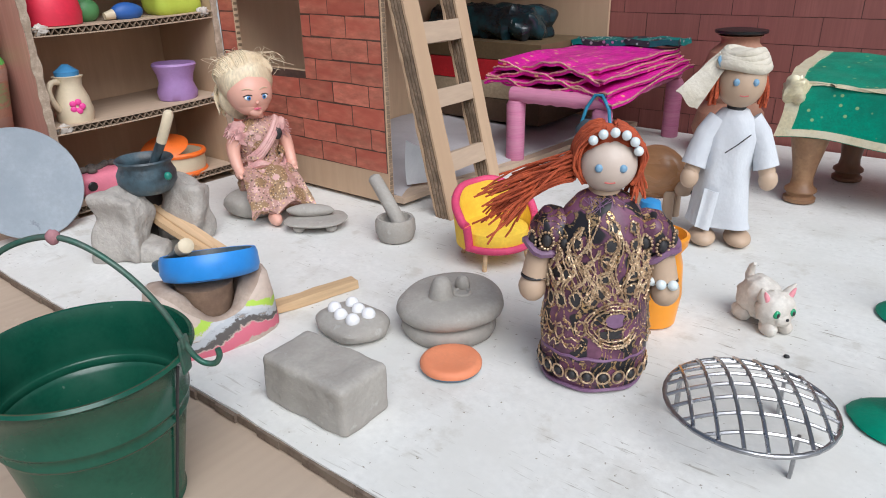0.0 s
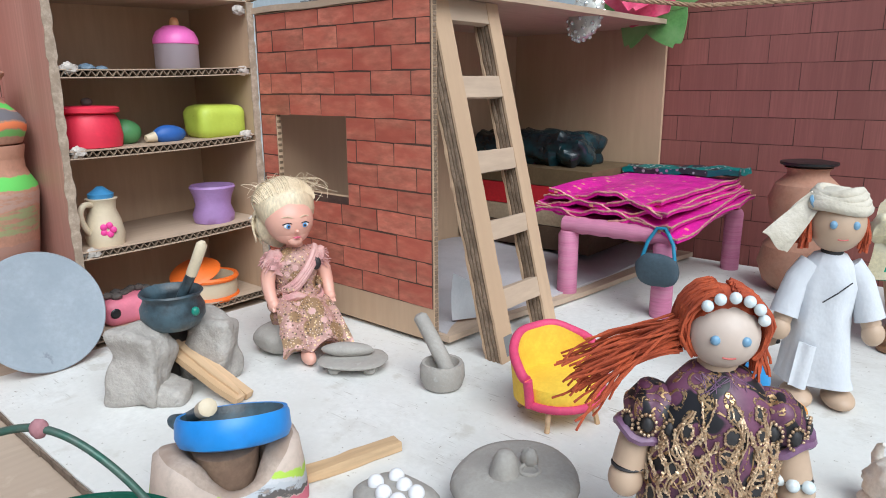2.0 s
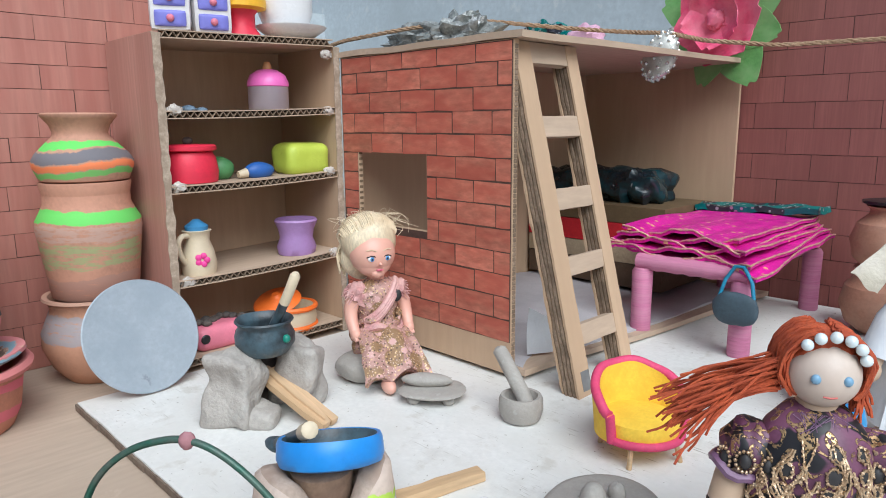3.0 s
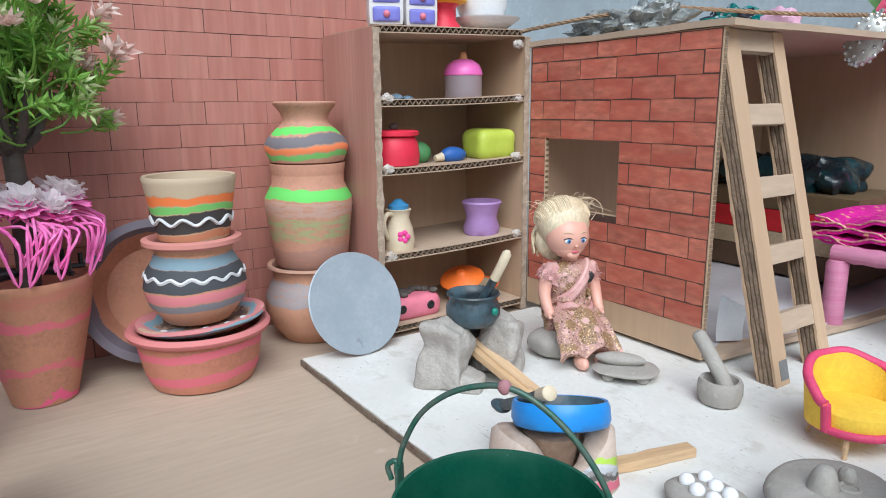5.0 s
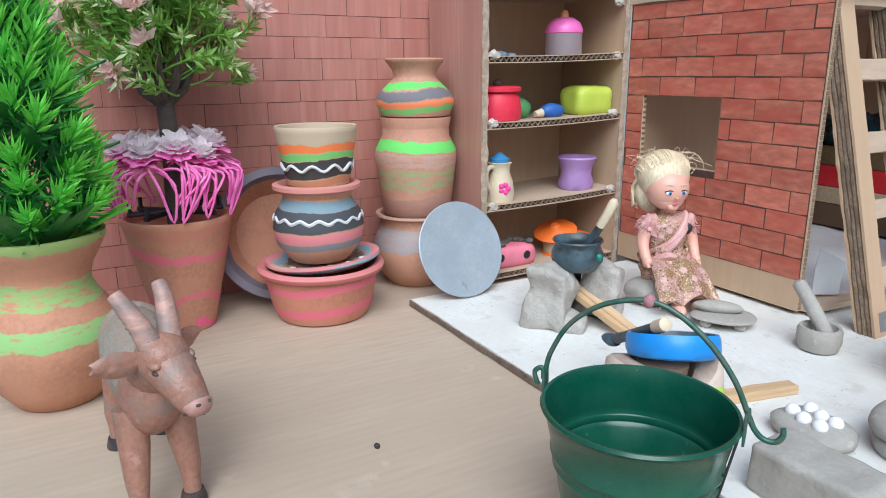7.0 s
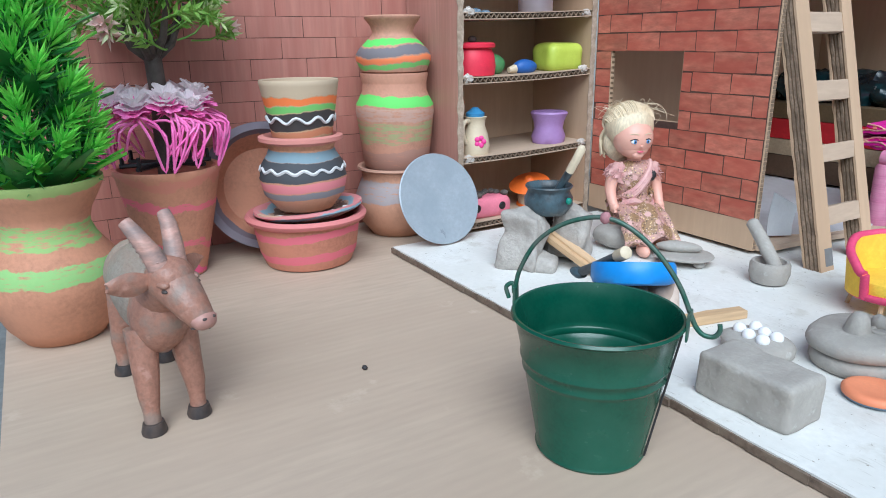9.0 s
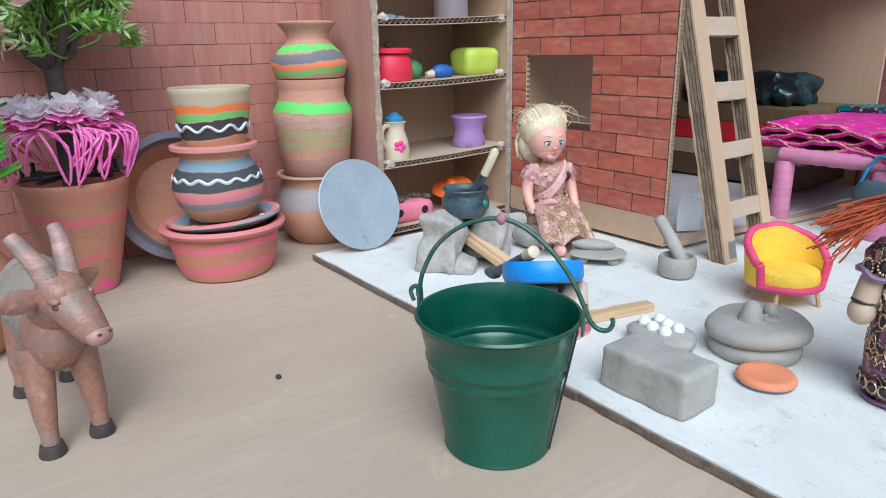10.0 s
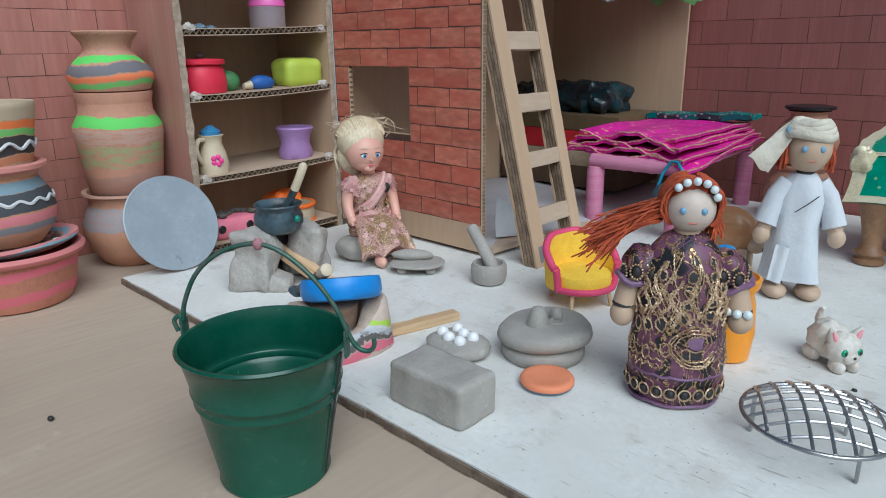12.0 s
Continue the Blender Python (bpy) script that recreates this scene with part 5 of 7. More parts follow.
SX, SY = -19.9, -19.0
vessel("water_pot", (SX, SY, -0.5), [(1.8, 0), (2.2, 0.05), (3.05, 1.1), (3.5, 2.4), (3.48, 3.3), (3.05, 4.3), (2.8, 4.9), (3.0, 5.35), (3.25, 5.5), (3.2, 5.68), (2.9, 5.65), (2.6, 5.2), (2.6, 4.0)],
       bands("pot_blue_wash", (0.42, 0.225, 0.145), [(3.1, 4.6, (0.33, 0.33, 0.36), 0.5), (5.3, 5.8, (0.5, 0.3, 0.22), 0.8)]), "round terracotta water pot with a faded blue band")
vessel("water_pot", (SX, SY, 5.0), [(2.4, 0), (2.6, 0.15), (2.78, 1.6), (3.0, 3.4), (3.14, 4.5), (3.1, 5.05), (2.8, 5.6), (2.58, 6.1), (2.56, 6.7), (2.68, 7.35), (2.66, 7.5), (2.4, 7.4), (2.2, 6.5), (2.4, 5.4)],
       bands("pot_green_wash", (0.42, 0.215, 0.145), [(2.2, 3.8, (0.30, 0.40, 0.18), 0.32), (4.95, 5.75, (0.15, 0.66, 0.12), 0.85), (3.9, 4.8, (0.48, 0.33, 0.27), 0.4), (0.0, 1.6, (0.42, 0.24, 0.19), 0.5)]), "tall terracotta pot with bright green painted bands")
vessel("water_pot", (SX, SY, 12.5), [(2.3, 0), (2.6, 0.1), (2.92, 0.9), (2.96, 1.3), (2.7, 1.75), (2.1, 2.35), (1.66, 2.8), (1.6, 3.05), (1.75, 3.5), (2.05, 3.88), (2.18, 4.03), (2.2, 4.16), (2.1, 4.25), (1.88, 4.15), (1.5, 3.4)],
       bands("pot_multi_stripe", (0.41, 0.22, 0.15), [(0.4, 0.8, LIME, 0.7), (0.85, 1.25, (0.85, 0.24, 0.09), 0.95), (1.32, 1.95, (0.13, 0.15, 0.18), 0.7), (2.05, 2.5, (0.15, 0.66, 0.12), 0.95)]), "small terracotta pot with orange, black and green stripes")

BX, BY = -16.3, -28.25
vessel("wash_bowl", (BX, BY, -0.5), [(r * 0.985, z) for r, z in [(2.6, 0), (3.1, 0.1), (3.5, 1.0), (3.75, 2.4), (3.85, 3.1), (4.3, 3.3), (4.4, 3.55), (4.2, 3.8), (3.8, 3.7), (3.4, 3.0), (3.0, 0.8), (0.5, 0.5)]],
       bands("bowl_pink_stripe", (0.41, 0.17, 0.11), [(0.75, 1.35, PNK, 0.6), (2.3, 2.85, PNK, 0.7), (3.2, 4.2, (0.6, 0.2, 0.2), 0.9)]), "terracotta wash bowl with pink painted stripes")
dish = vessel("dish", (BX + 0.2, BY + 0.15, 2.9), [(r * 1.03, z) for r, z in [(2.2, 0), (2.6, 0.05), (3.5, 0.45), (3.75, 0.65), (3.72, 0.85), (3.45, 0.85), (3.1, 0.65), (2.4, 0.3), (0.4, 0.25)]],
              bands("dish_ring_paint", (0.46, 0.30, 0.22), [(0.72, 1.0, (0.6, 0.22, 0.24), 0.85), (0.45, 0.72, (0.20, 0.36, 0.46), 0.8), (0.2, 0.45, BLK, 0.35)]), "shallow dish with blue and pink rim on a bowl", rot=(3, -3, 0))
for a in (-10, 15, -60, 40):
    part("white_dab", Geo().blob((3.0 * math.cos(radians(a)), 3.0 * math.sin(radians(a)), 0.66), (0.3, 0.22, 0.06)), [WHITE_PAINT], dish)
p = vessel("round_pot", (BX, BY, 3.45), [(r * 1.02, z) for r, z in [(1.5, 0), (1.9, 0.1), (2.75, 1.2), (3.0, 2.3), (2.8, 3.3), (2.35, 4.0), (2.2, 4.4), (2.4, 4.75), (2.85, 4.95), (2.85, 5.2), (2.5, 5.3), (2.1, 5.0), (2.0, 4.2)]],
           bands("pot_wave_paint", (0.45, 0.23, 0.14), [(1.15, 1.6, (0.20, 0.24, 0.28), 0.7), (1.65, 2.25, (0.66, 0.22, 0.26), 0.85), (2.35, 3.65, (0.045, 0.06, 0.075), 0.95), (3.65, 4.3, (0.16, 0.30, 0.38), 0.7), (4.7, 5.4, (0.6, 0.25, 0.22), 0.9)], 0.06), "round terracotta pot with a black band and white wave")
wave(p, 2.94, 3.02, 0.12, 15, 2.87, th=0.12)
p = vessel("plant_cup", (BX + 0.1, BY + 0.1, 8.6), [(r * 1.02, z * 1.04) for r, z in [(1.75, 0), (2.02, 0.08), (2.3, 1.6), (2.6, 3.3), (2.66, 3.55), (2.6, 3.7), (2.4, 3.65), (2.2, 2.6), (1.6, 0.6)]],
           bands("cup_stripe_paint", (0.44, 0.30, 0.18), [(0.15, 0.6, (0.55, 0.2, 0.10), 0.6), (0.65, 1.75, BLK, 0.95), (1.8, 2.2, LIME, 0.75), (2.25, 2.75, ORNG, 0.95), (2.8, 4.0, (0.52, 0.42, 0.30), 0.7)], 0.10), "tapered clay cup with orange, green and black stripes")
wave(p, 2.27, 1.25, 0.2, 10, 2.35, th=0.11)
vessel("basin", (-20.2, -29.6, 4.0), [(2.2, 0), (3.2, 0.25), (3.9, 1.2), (4.2, 2.1), (4.7, 2.2), (4.75, 2.5), (4.2, 2.6), (3.8, 1.9), (3.0, 0.7), (0.4, 0.5)],
       bands("basin_dark_rim", (0.44, 0.21, 0.13), [(1.95, 3.0, (0.17, 0.16, 0.20), 0.95)]), "large terracotta basin with a dark rim leaning on the wall", rot=(0, 74, -6)).location.x -= 0.02

# ---- flower-pot tree ----
tree = empty("potted_tree", (-18.6, -36.9, -0.5), 0, "artificial tree with pink blossoms in a terracotta flowerpot", "potted plant")
POT_PINK = bands("flowerpot_pink_stripe", (0.42, 0.20, 0.125), [(0.0, 0.35, (0.8, 0.12, 0.28), 0.9), (2.0, 2.6, PNK, 0.45), (4.8, 5.4, PNK, 0.6), (6.6, 7.2, (0.55, 0.22, 0.16), 0.8)], 0.35)
part("pot", Geo().lathe([(1.35, 0), (1.75, 0.05), (2.1, 1.5), (2.9, 5.0), (3.3, 7.0), (3.45, 7.3), (3.4, 7.55), (3.1, 7.5), (2.9, 6.9), (0.6, 6.6)], 56, wob=0.012), [POT_PINK], tree)
BARK = mk("dark_plastic_bark", (0.055, 0.042, 0.036), (0.10, 0.08, 0.07), 0.8, 5.0, 0.7, 0.5, var=0.3)
BLACK_PLASTIC = mk("black_plastic", (0.012, 0.012, 0.014), None, 1, 5, 0.35, 0.05)
part("trunk", Geo().tube([(0, 0, 6.7), (0.05, 0, 9), (0, 0.1, 12), (0.1, 0, 14.2), (0.05, 0, 15.6)], lambda s: 0.62 - 0.1 * s, 12), [BARK], tree)
rb = random.Random(4)
tips = []
for k in range(9):
    a = 2 * math.pi * k / 9 + rb.uniform(-0.3, 0.3)
    L = rb.uniform(2.0, 3.4)
    e = Vector((math.cos(a) * L, math.sin(a) * L, 16.2 + rb.uniform(0.2, 2.8)))
    m1 = Vector((math.cos(a) * L * 0.55, math.sin(a) * L * 0.55, 15.3 + rb.uniform(-0.2, 0.6)))
    part("branch", Geo().tube([(0, 0, 14.3), tuple(m1), tuple(e)], lambda s: 0.34 - 0.2 * s, 7), [BARK], tree)
    tips += [m1, e]


def leaf(g, base, d, L, W, mi, rn, fold=0.25):
    """One thin folded leaf of six faces."""
    d = d.normalized()
    s = d.cross(Vector((rn.uniform(-1, 1), rn.uniform(-1, 1), rn.uniform(-0.4, 1)))).normalized()
    n = s.cross(d)
    b = Vector(base)
    p = [b, b + d * L * 0.45 + s * W + n * W * fold, b + d * L * 0.45 - n * W * 0.2, b + d * L * 0.45 - s * W + n * W * fold, b + d * L + n * L * 0.08]
    g.add([tuple(q) for q in p], [(0, 1, 2), (0, 2, 3), (1, 4, 2), (2, 4, 3)], mi)


def rosette(g, c, R, cup, mi, rn, tip):
    """A ring of five broad petals with notched edges, cupped and tipped outwards."""
    ph = rn.uniform(0, 6.28)
    nr, na = 4, 60
    v, f = [tuple(c)], []
    for i in range(1, nr + 1):
        s = i / nr
        for k in range(na):
            t = 2 * math.pi * k / na
            lobe5 = 0.72 + 0.28 * abs(math.cos(2.5 * t))
            notch = 1 + (0.09 * (1 if k % 6 < 3 else -1) if i == nr else 0)
            q = R * s * (1 + (lobe5 - 1) * s) * notch
            z = cup * s * s * R + 0.1 * math.sin(5 * t + 2 * s) * s + rn.uniform(-0.02, 0.02)
            x, y = q * math.cos(t + ph), q * math.sin(t + ph)
            v.append((c.x + x, c.y + y, c.z + z - (x * tip.x + y * tip.y)))
    for k in range(na):
        f.append((0, 1 + k, 1 + (k + 1) % na))
        for i in range(nr - 1):
            a0, b0 = 1 + i * na + k, 1 + i * na + (k + 1) % na
            f.append((a0, a0 + na, b0 + na, b0))
    g.add(v, f, mi)


LEAF = mk("plastic_leaf", (0.15, 0.34, 0.05), (0.27, 0.44, 0.09), 0.8, 4.0, 0.45, 0.1, var=0.25)
LEAF_PALE = mk("pale_plastic_leaf", (0.46, 0.58, 0.24), (0.58, 0.62, 0.38), 0.8, 4.0, 0.45, 0.1, var=0.2)
BLOSSOM = mk("pale_pink_blossom", (0.76, 0.52, 0.48), (0.80, 0.70, 0.62), 0.9, 4.0, 0.55, 0.1, var=0.12)
WHITE_PETAL = mk("white_petal", (0.86, 0.78, 0.82), (0.90, 0.86, 0.88), 0.8, 4.0, 0.5, 0.1, var=0.06)
PINK_STEM = mk("pink_plastic_stem", (0.84, 0.14, 0.47), (0.82, 0.24, 0.54), 0.8, 4.0, 0.4, 0.05, var=0.1)


def translucent(m, k, c):
    """Lets light through thin plastic leaves and petals."""
    nt = m.node_tree
    tr, mx = nt.nodes.new("ShaderNodeBsdfTranslucent"), nt.nodes.new("ShaderNodeMixShader")
    tr.inputs["Color"].default_value = (*c, 1)
    mx.inputs[0].default_value = k
    nt.links.new(nt.nodes["Principled BSDF"].outputs[0], mx.inputs[1])
    nt.links.new(tr.outputs[0], mx.inputs[2])
    nt.links.new(mx.outputs[0], nt.nodes["Material Output"].inputs["Surface"])


translucent(LEAF, 0.3, (0.30, 0.48, 0.08))
translucent(LEAF_PALE, 0.3, (0.45, 0.58, 0.22))
translucent(BLOSSOM, 0.3, (0.8, 0.55, 0.5))
translucent(WHITE_PETAL, 0.5, (0.94, 0.88, 0.91))
def sprig_of_leaves(g, base, d, L, n, rn, pale):
    """A stalk with narrow leaves in pairs that lean towards its tip."""
    d = d.normalized()
    side = d.cross(Vector((rn.uniform(-1, 1), rn.uniform(-1, 1), 1.0))).normalized()
    up = side.cross(d)
    for k in range(n):
        s = 0.25 + 0.75 * k / (n - 1)
        w = 2.4 * k
        o = side * math.cos(w) + up * math.sin(w)
        p = base + d * L * s - Vector((0, 0, 0.25)) * s * s
        leaf(g, p, d * rn.uniform(0.5, 0.9) + o * rn.uniform(0.5, 1.0), rn.uniform(0.8, 1.3) * (1.1 - 0.3 * s), rn.uniform(0.11, 0.17), 1 if s > 0.72 and pale else 0, rn, 0.3)


crown, stalks = Geo(), Geo()
for i in range(150):
    a, b = rb.uniform(0, 2 * math.pi), rb.uniform(-0.55, 1.45)
    R = rb.uniform(3.0, 6.3)
    c = Vector((R * math.cos(a) * math.cos(b), R * math.sin(a) * math.cos(b), 18.5 + R * 0.85 * math.sin(b)))
    out = (c - Vector((0, 0, 16.0))).normalized()
    d = (out + Vector((rb.uniform(-0.5, 0.5), rb.uniform(-0.5, 0.5), rb.uniform(-0.45, 0.35)))).normalized()
    L = rb.uniform(1.8, 3.0)
    base = c - d * L
    stalks.tube(smooth_path([tuple(base - out * 1.2), tuple(base), tuple(c - d * L * 0.4), tuple(c - Vector((0, 0, 0.2)))], 2), 0.065, 5)
    sprig_of_leaves(crown, base, d, L, 19, rb, i % 5 < 3)
    if i % 3 == 0 and R > 3.9:
        for j in range(2 if i % 8 else 3):
            g = Geo()
            q = c + Vector((rb.uniform(-0.5, 0.5), rb.uniform(-0.5, 0.5), rb.uniform(-0.4, 0.5)))
            for k in range(9):
                w = 2.4 * k
                o = d.cross(Vector((0.3, 0.2, 1))).normalized()
                o = o * math.cos(w) + d.cross(o) * math.sin(w)
                leaf(g, q, d * (0.9 if k < 4 else 0.35) + o * 0.6, rb.uniform(0.85, 1.15), 0.24, 0, rb, 0.45)
            part("blossom", g, [BLOSSOM], tree, smooth=False)
part("crown", crown, [LEAF, LEAF_PALE], tree, "crown of small narrow plastic leaves", smooth=False)
part("twig", stalks, [LEAF], tree)
# ring of pink and white flowers standing on a black bracket
g = Geo()
for k in range(4):
    a = math.pi * k / 4
    g.tube([(-2.9 * math.cos(a), -2.9 * math.sin(a), 7.75), (2.9 * math.cos(a), 2.9 * math.sin(a), 7.75)], 0.16, 6)
for k in range(8):
    a = 2 * math.pi * k / 8
    g.tube([(2.7 * math.cos(a), 2.7 * math.sin(a), 7.6), (2.7 * math.cos(a), 2.7 * math.sin(a), 8.5)], 0.14, 6)
part("bracket", g, [BLACK_PLASTIC], tree, "black plastic bracket over the pot")
for k in range(10):
    a = 2 * math.pi * k / 10 + rb.uniform(-0.15, 0.15)
    R = 2.7 + rb.uniform(-0.4, 0.25)
    top = Vector((R * math.cos(a), R * math.sin(a), 11.5 + rb.uniform(-0.3, 0.5)))
    g = Geo()
    for j in range(4):
        o = a + rb.uniform(-0.75, 0.75)
        q = Vector((3.7 * math.cos(o), 3.7 * math.sin(o), 8.1 + rb.uniform(-0.5, 0.8)))
        m1 = (top + q) / 2 + Vector((0.95 * math.cos(o), 0.95 * math.sin(o), rb.uniform(0.1, 0.8)))
        e = top * 0.9 + Vector((0.6 * math.cos(o + 0.5), 0.6 * math.sin(o + 0.5), 0.4))
        g.tube(smooth_path([tuple(top + Vector((rb.uniform(-0.4, 0.4), rb.uniform(-0.4, 0.4), -0.3))), tuple(m1), tuple(q), tuple(m1 + Vector((0.9 * math.cos(o + 1.4), 0.9 * math.sin(o + 1.4), 0.1))), tuple(e)], 4), 0.085, 5, 0)
    for j in range(40):
        d = Vector((rb.uniform(-1, 1), rb.uniform(-1, 1), rb.uniform(-0.3, 0.5)))
        leaf(g, top + Vector((0, 0, -0.2)), d + Vector((math.cos(a), math.sin(a), 0)) * 0.3, rb.uniform(0.7, 1.3), 0.12, 0, rb)
    for j in range(4):
        rosette(g, top + Vector((rb.uniform(-0.15, 0.15), rb.uniform(-0.15, 0.15), 0.16 * j)), 1.2 - 0.12 * j, 0.05 + 0.22 * j, 1 if j else 0, rb, Vector((math.cos(a), math.sin(a), 0)) * 0.35)
    part("flower", g, [PINK_STEM, WHITE_PETAL], tree, "white plastic flower on looped pink stems", smooth=False)

# ---- green plant in a vase ----
plant = empty("potted_plant", (-11.0, -44.4, -0.5), 0, "bright green artificial plant in a green-banded terracotta vase", "potted plant")
VASE = bands("vase_green_band", (0.42, 0.20, 0.12), [(3.7, 4.6, (0.24, 0.56, 0.18), 0.5), (5.4, 6.6, (0.22, 0.52, 0.15), 0.38), (8.25, 9.0, (0.30, 0.42, 0.13), 0.85)], 0.14)
part("vase", Geo().lathe([(1.6, 0), (2.0, 0.06), (2.7, 1.0), (3.3, 2.6), (3.4, 3.6), (3.1, 4.6), (2.4, 5.6), (2.15, 6.3), (2.3, 7.0), (2.8, 7.9), (3.1, 8.5), (3.1, 8.75), (2.85, 8.75), (2.3, 7.6), (1.9, 6.4)], 56, wob=0.012), [VASE], plant)
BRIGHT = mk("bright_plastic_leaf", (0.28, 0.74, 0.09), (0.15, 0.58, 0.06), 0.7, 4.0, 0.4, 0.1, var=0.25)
# dark green of some broad leaves; on the sprigs it paints in inner shade
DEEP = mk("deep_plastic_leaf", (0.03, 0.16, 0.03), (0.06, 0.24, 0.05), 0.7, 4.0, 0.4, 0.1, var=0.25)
translucent(BRIGHT, 0.3, (0.25, 0.68, 0.12))
rb = random.Random(8)
g = Geo()
for i in range(52):
    a = rb.uniform(0, 2 * math.pi)
    lean = rb.uniform(0.3, 1.15) if i < 34 else rb.uniform(0.8, 1.4)
    base = Vector((0.9 * math.cos(a), 0.9 * math.sin(a), 7.6 if i < 34 else rb.uniform(10, 15)))
    d = Vector((lean * math.cos(a), lean * math.sin(a), 1.0)).normalized()
    L = rb.uniform(3.4, 4.5) if i < 34 else rb.uniform(3.0, 4.2)
    side = d.cross(Vector((0, 0, 1))).normalized()
    W = 0.55
    pts, fs = [], []
    for k in range(9):
        s = k / 8
        w = W * math.sin(math.pi * (0.12 + 0.86 * s)) * (1.12 if k % 2 else 0.85)
        c = base + d * L * s + Vector((math.cos(a), math.sin(a), -0.3)) * 0.9 * s * s
        pts += [tuple(c - side * w + Vector((0, 0, 0.1))), tuple(c - Vector((0, 0, 0.05))), tuple(c + side * w + Vector((0, 0, 0.1)))]
    for k in range(8):
        fs += [(3 * k, 3 * k + 1, 3 * k + 4, 3 * k + 3), (3 * k + 1, 3 * k + 2, 3 * k + 5, 3 * k + 4)]
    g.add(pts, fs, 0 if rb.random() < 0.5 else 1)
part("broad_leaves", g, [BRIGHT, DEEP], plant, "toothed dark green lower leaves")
for i in range(64):
    h = 0.9 + 10.6 * (i / 63) ** 1.1
    a = 2.4 * i + rb.uniform(-0.3, 0.3)
    R = 3.5 * max(0.06, 1 - h / 12.5) ** 0.6
    tip = Vector((R * math.cos(a), R * math.sin(a), 8.9 + h + rb.uniform(-0.3, 0.3)))
    out = (tip - Vector((0, 0, 7.2 + 0.75 * h))).normalized()
    g = Geo()
    L = rb.uniform(1.5, 2.1)
    g.tube([tuple(tip - out * (L + 1.0)), tuple(tip - out * 0.3)], 0.09, 5, 1)
    side = out.cross(Vector((0.2, 0.1, 1))).normalized()
    up = side.cross(out)
    for k in range(40):
        s = k / 39
        w = 2.4 * k
        o = side * math.cos(w) + up * math.sin(w)
        # inner leaves take the dark green to imitate shade inside the plant
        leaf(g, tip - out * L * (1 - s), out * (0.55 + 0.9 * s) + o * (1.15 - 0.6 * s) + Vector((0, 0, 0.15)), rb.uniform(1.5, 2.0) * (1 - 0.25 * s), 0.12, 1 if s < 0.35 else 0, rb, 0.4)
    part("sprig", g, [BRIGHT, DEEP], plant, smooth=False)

# ---- goat figurine ----
GOAT = mk("brown_goat_rubber", (0.31, 0.155, 0.11), (0.235, 0.185, 0.155), 0.55, 5.0, 0.42, 0.4, var=0.2, edges=(0.5, 0.62), bscale=2.5, bdist=0.07, stain=((0.40, 0.22, 0.17), 1.3, 0.6))
GOAT_COAT = mk("greyish_goat_coat", (0.29, 0.255, 0.215), (0.32, 0.235, 0.185), 0.5, 9.0, 0.55, 0.6, var=0.25, bscale=3.5, bdist=0.12, stretch=(0.5, 1, 1))
HORN = mk("ringed_horn", (0.46, 0.27, 0.22), (0.20, 0.16, 0.15), 0.9, 5.0, 0.5, 0.4, var=0.2, stretch=(0.6, 0.6, 1.8))
HOOF = mk("dark_hoof", (0.035, 0.032, 0.035), (0.10, 0.07, 0.055), 0.8, 5.0, 0.5, 0.2)
g = Geo()
g.blob((-1.3, 0.0, 5.1), (3.9, 1.5, 1.75), 0.10, 1.2, 2.0, 1, None, 32, 18)
g.blob((-3.9, 0, 4.9), (1.7, 1.5, 1.75), 0.06, 1.2, 3.0, 1, None, 24, 14)
g.blob((1.5, 0.05, 4.85), (1.45, 1.2, 1.65), 0.06, 1.2, 5.0, 0, None, 24, 14)
g.tube([(1.2, 0.05, 5.2), (2.2, 0.2, 5.9), (3.0, 0.35, 6.5)], lambda s: 1.1 - 0.32 * s, 16, 0)
hx = pose(3.2, 0.4, 6.55, 0, 0, 28)
g.blob((0.0, 0, 0.2), (1.0, 0.88, 0.92), 0.08, 2.0, 3.0, 0, hx, 24, 14)
g.tube([(-0.1, 0, 0.15), (0.6, 0, -0.25), (1.15, 0, -0.75), (1.6, 0, -1.15), (1.75, 0, -1.25)], lambda s: (0.85, 0.8, 0.66, 0.52, 0.4)[min(4, round(s * 4))], 18, 0, hx)
g.blob((1.68, 0, -1.15), (0.46, 0.52, 0.4), 0.08, 2.0, 1.0, 4, hx, 18, 10)
g.tube([(1.55, -0.5, -1.38), (2.0, 0, -1.42), (1.55, 0.5, -1.38)], 0.04, 5, 3, hx)
for s in (-1, 1):
    g.blob((0.5, s * 0.66, 0.22), (0.34, 0.2, 0.16), 0.1, 2, s, 0, hx, 12, 8)
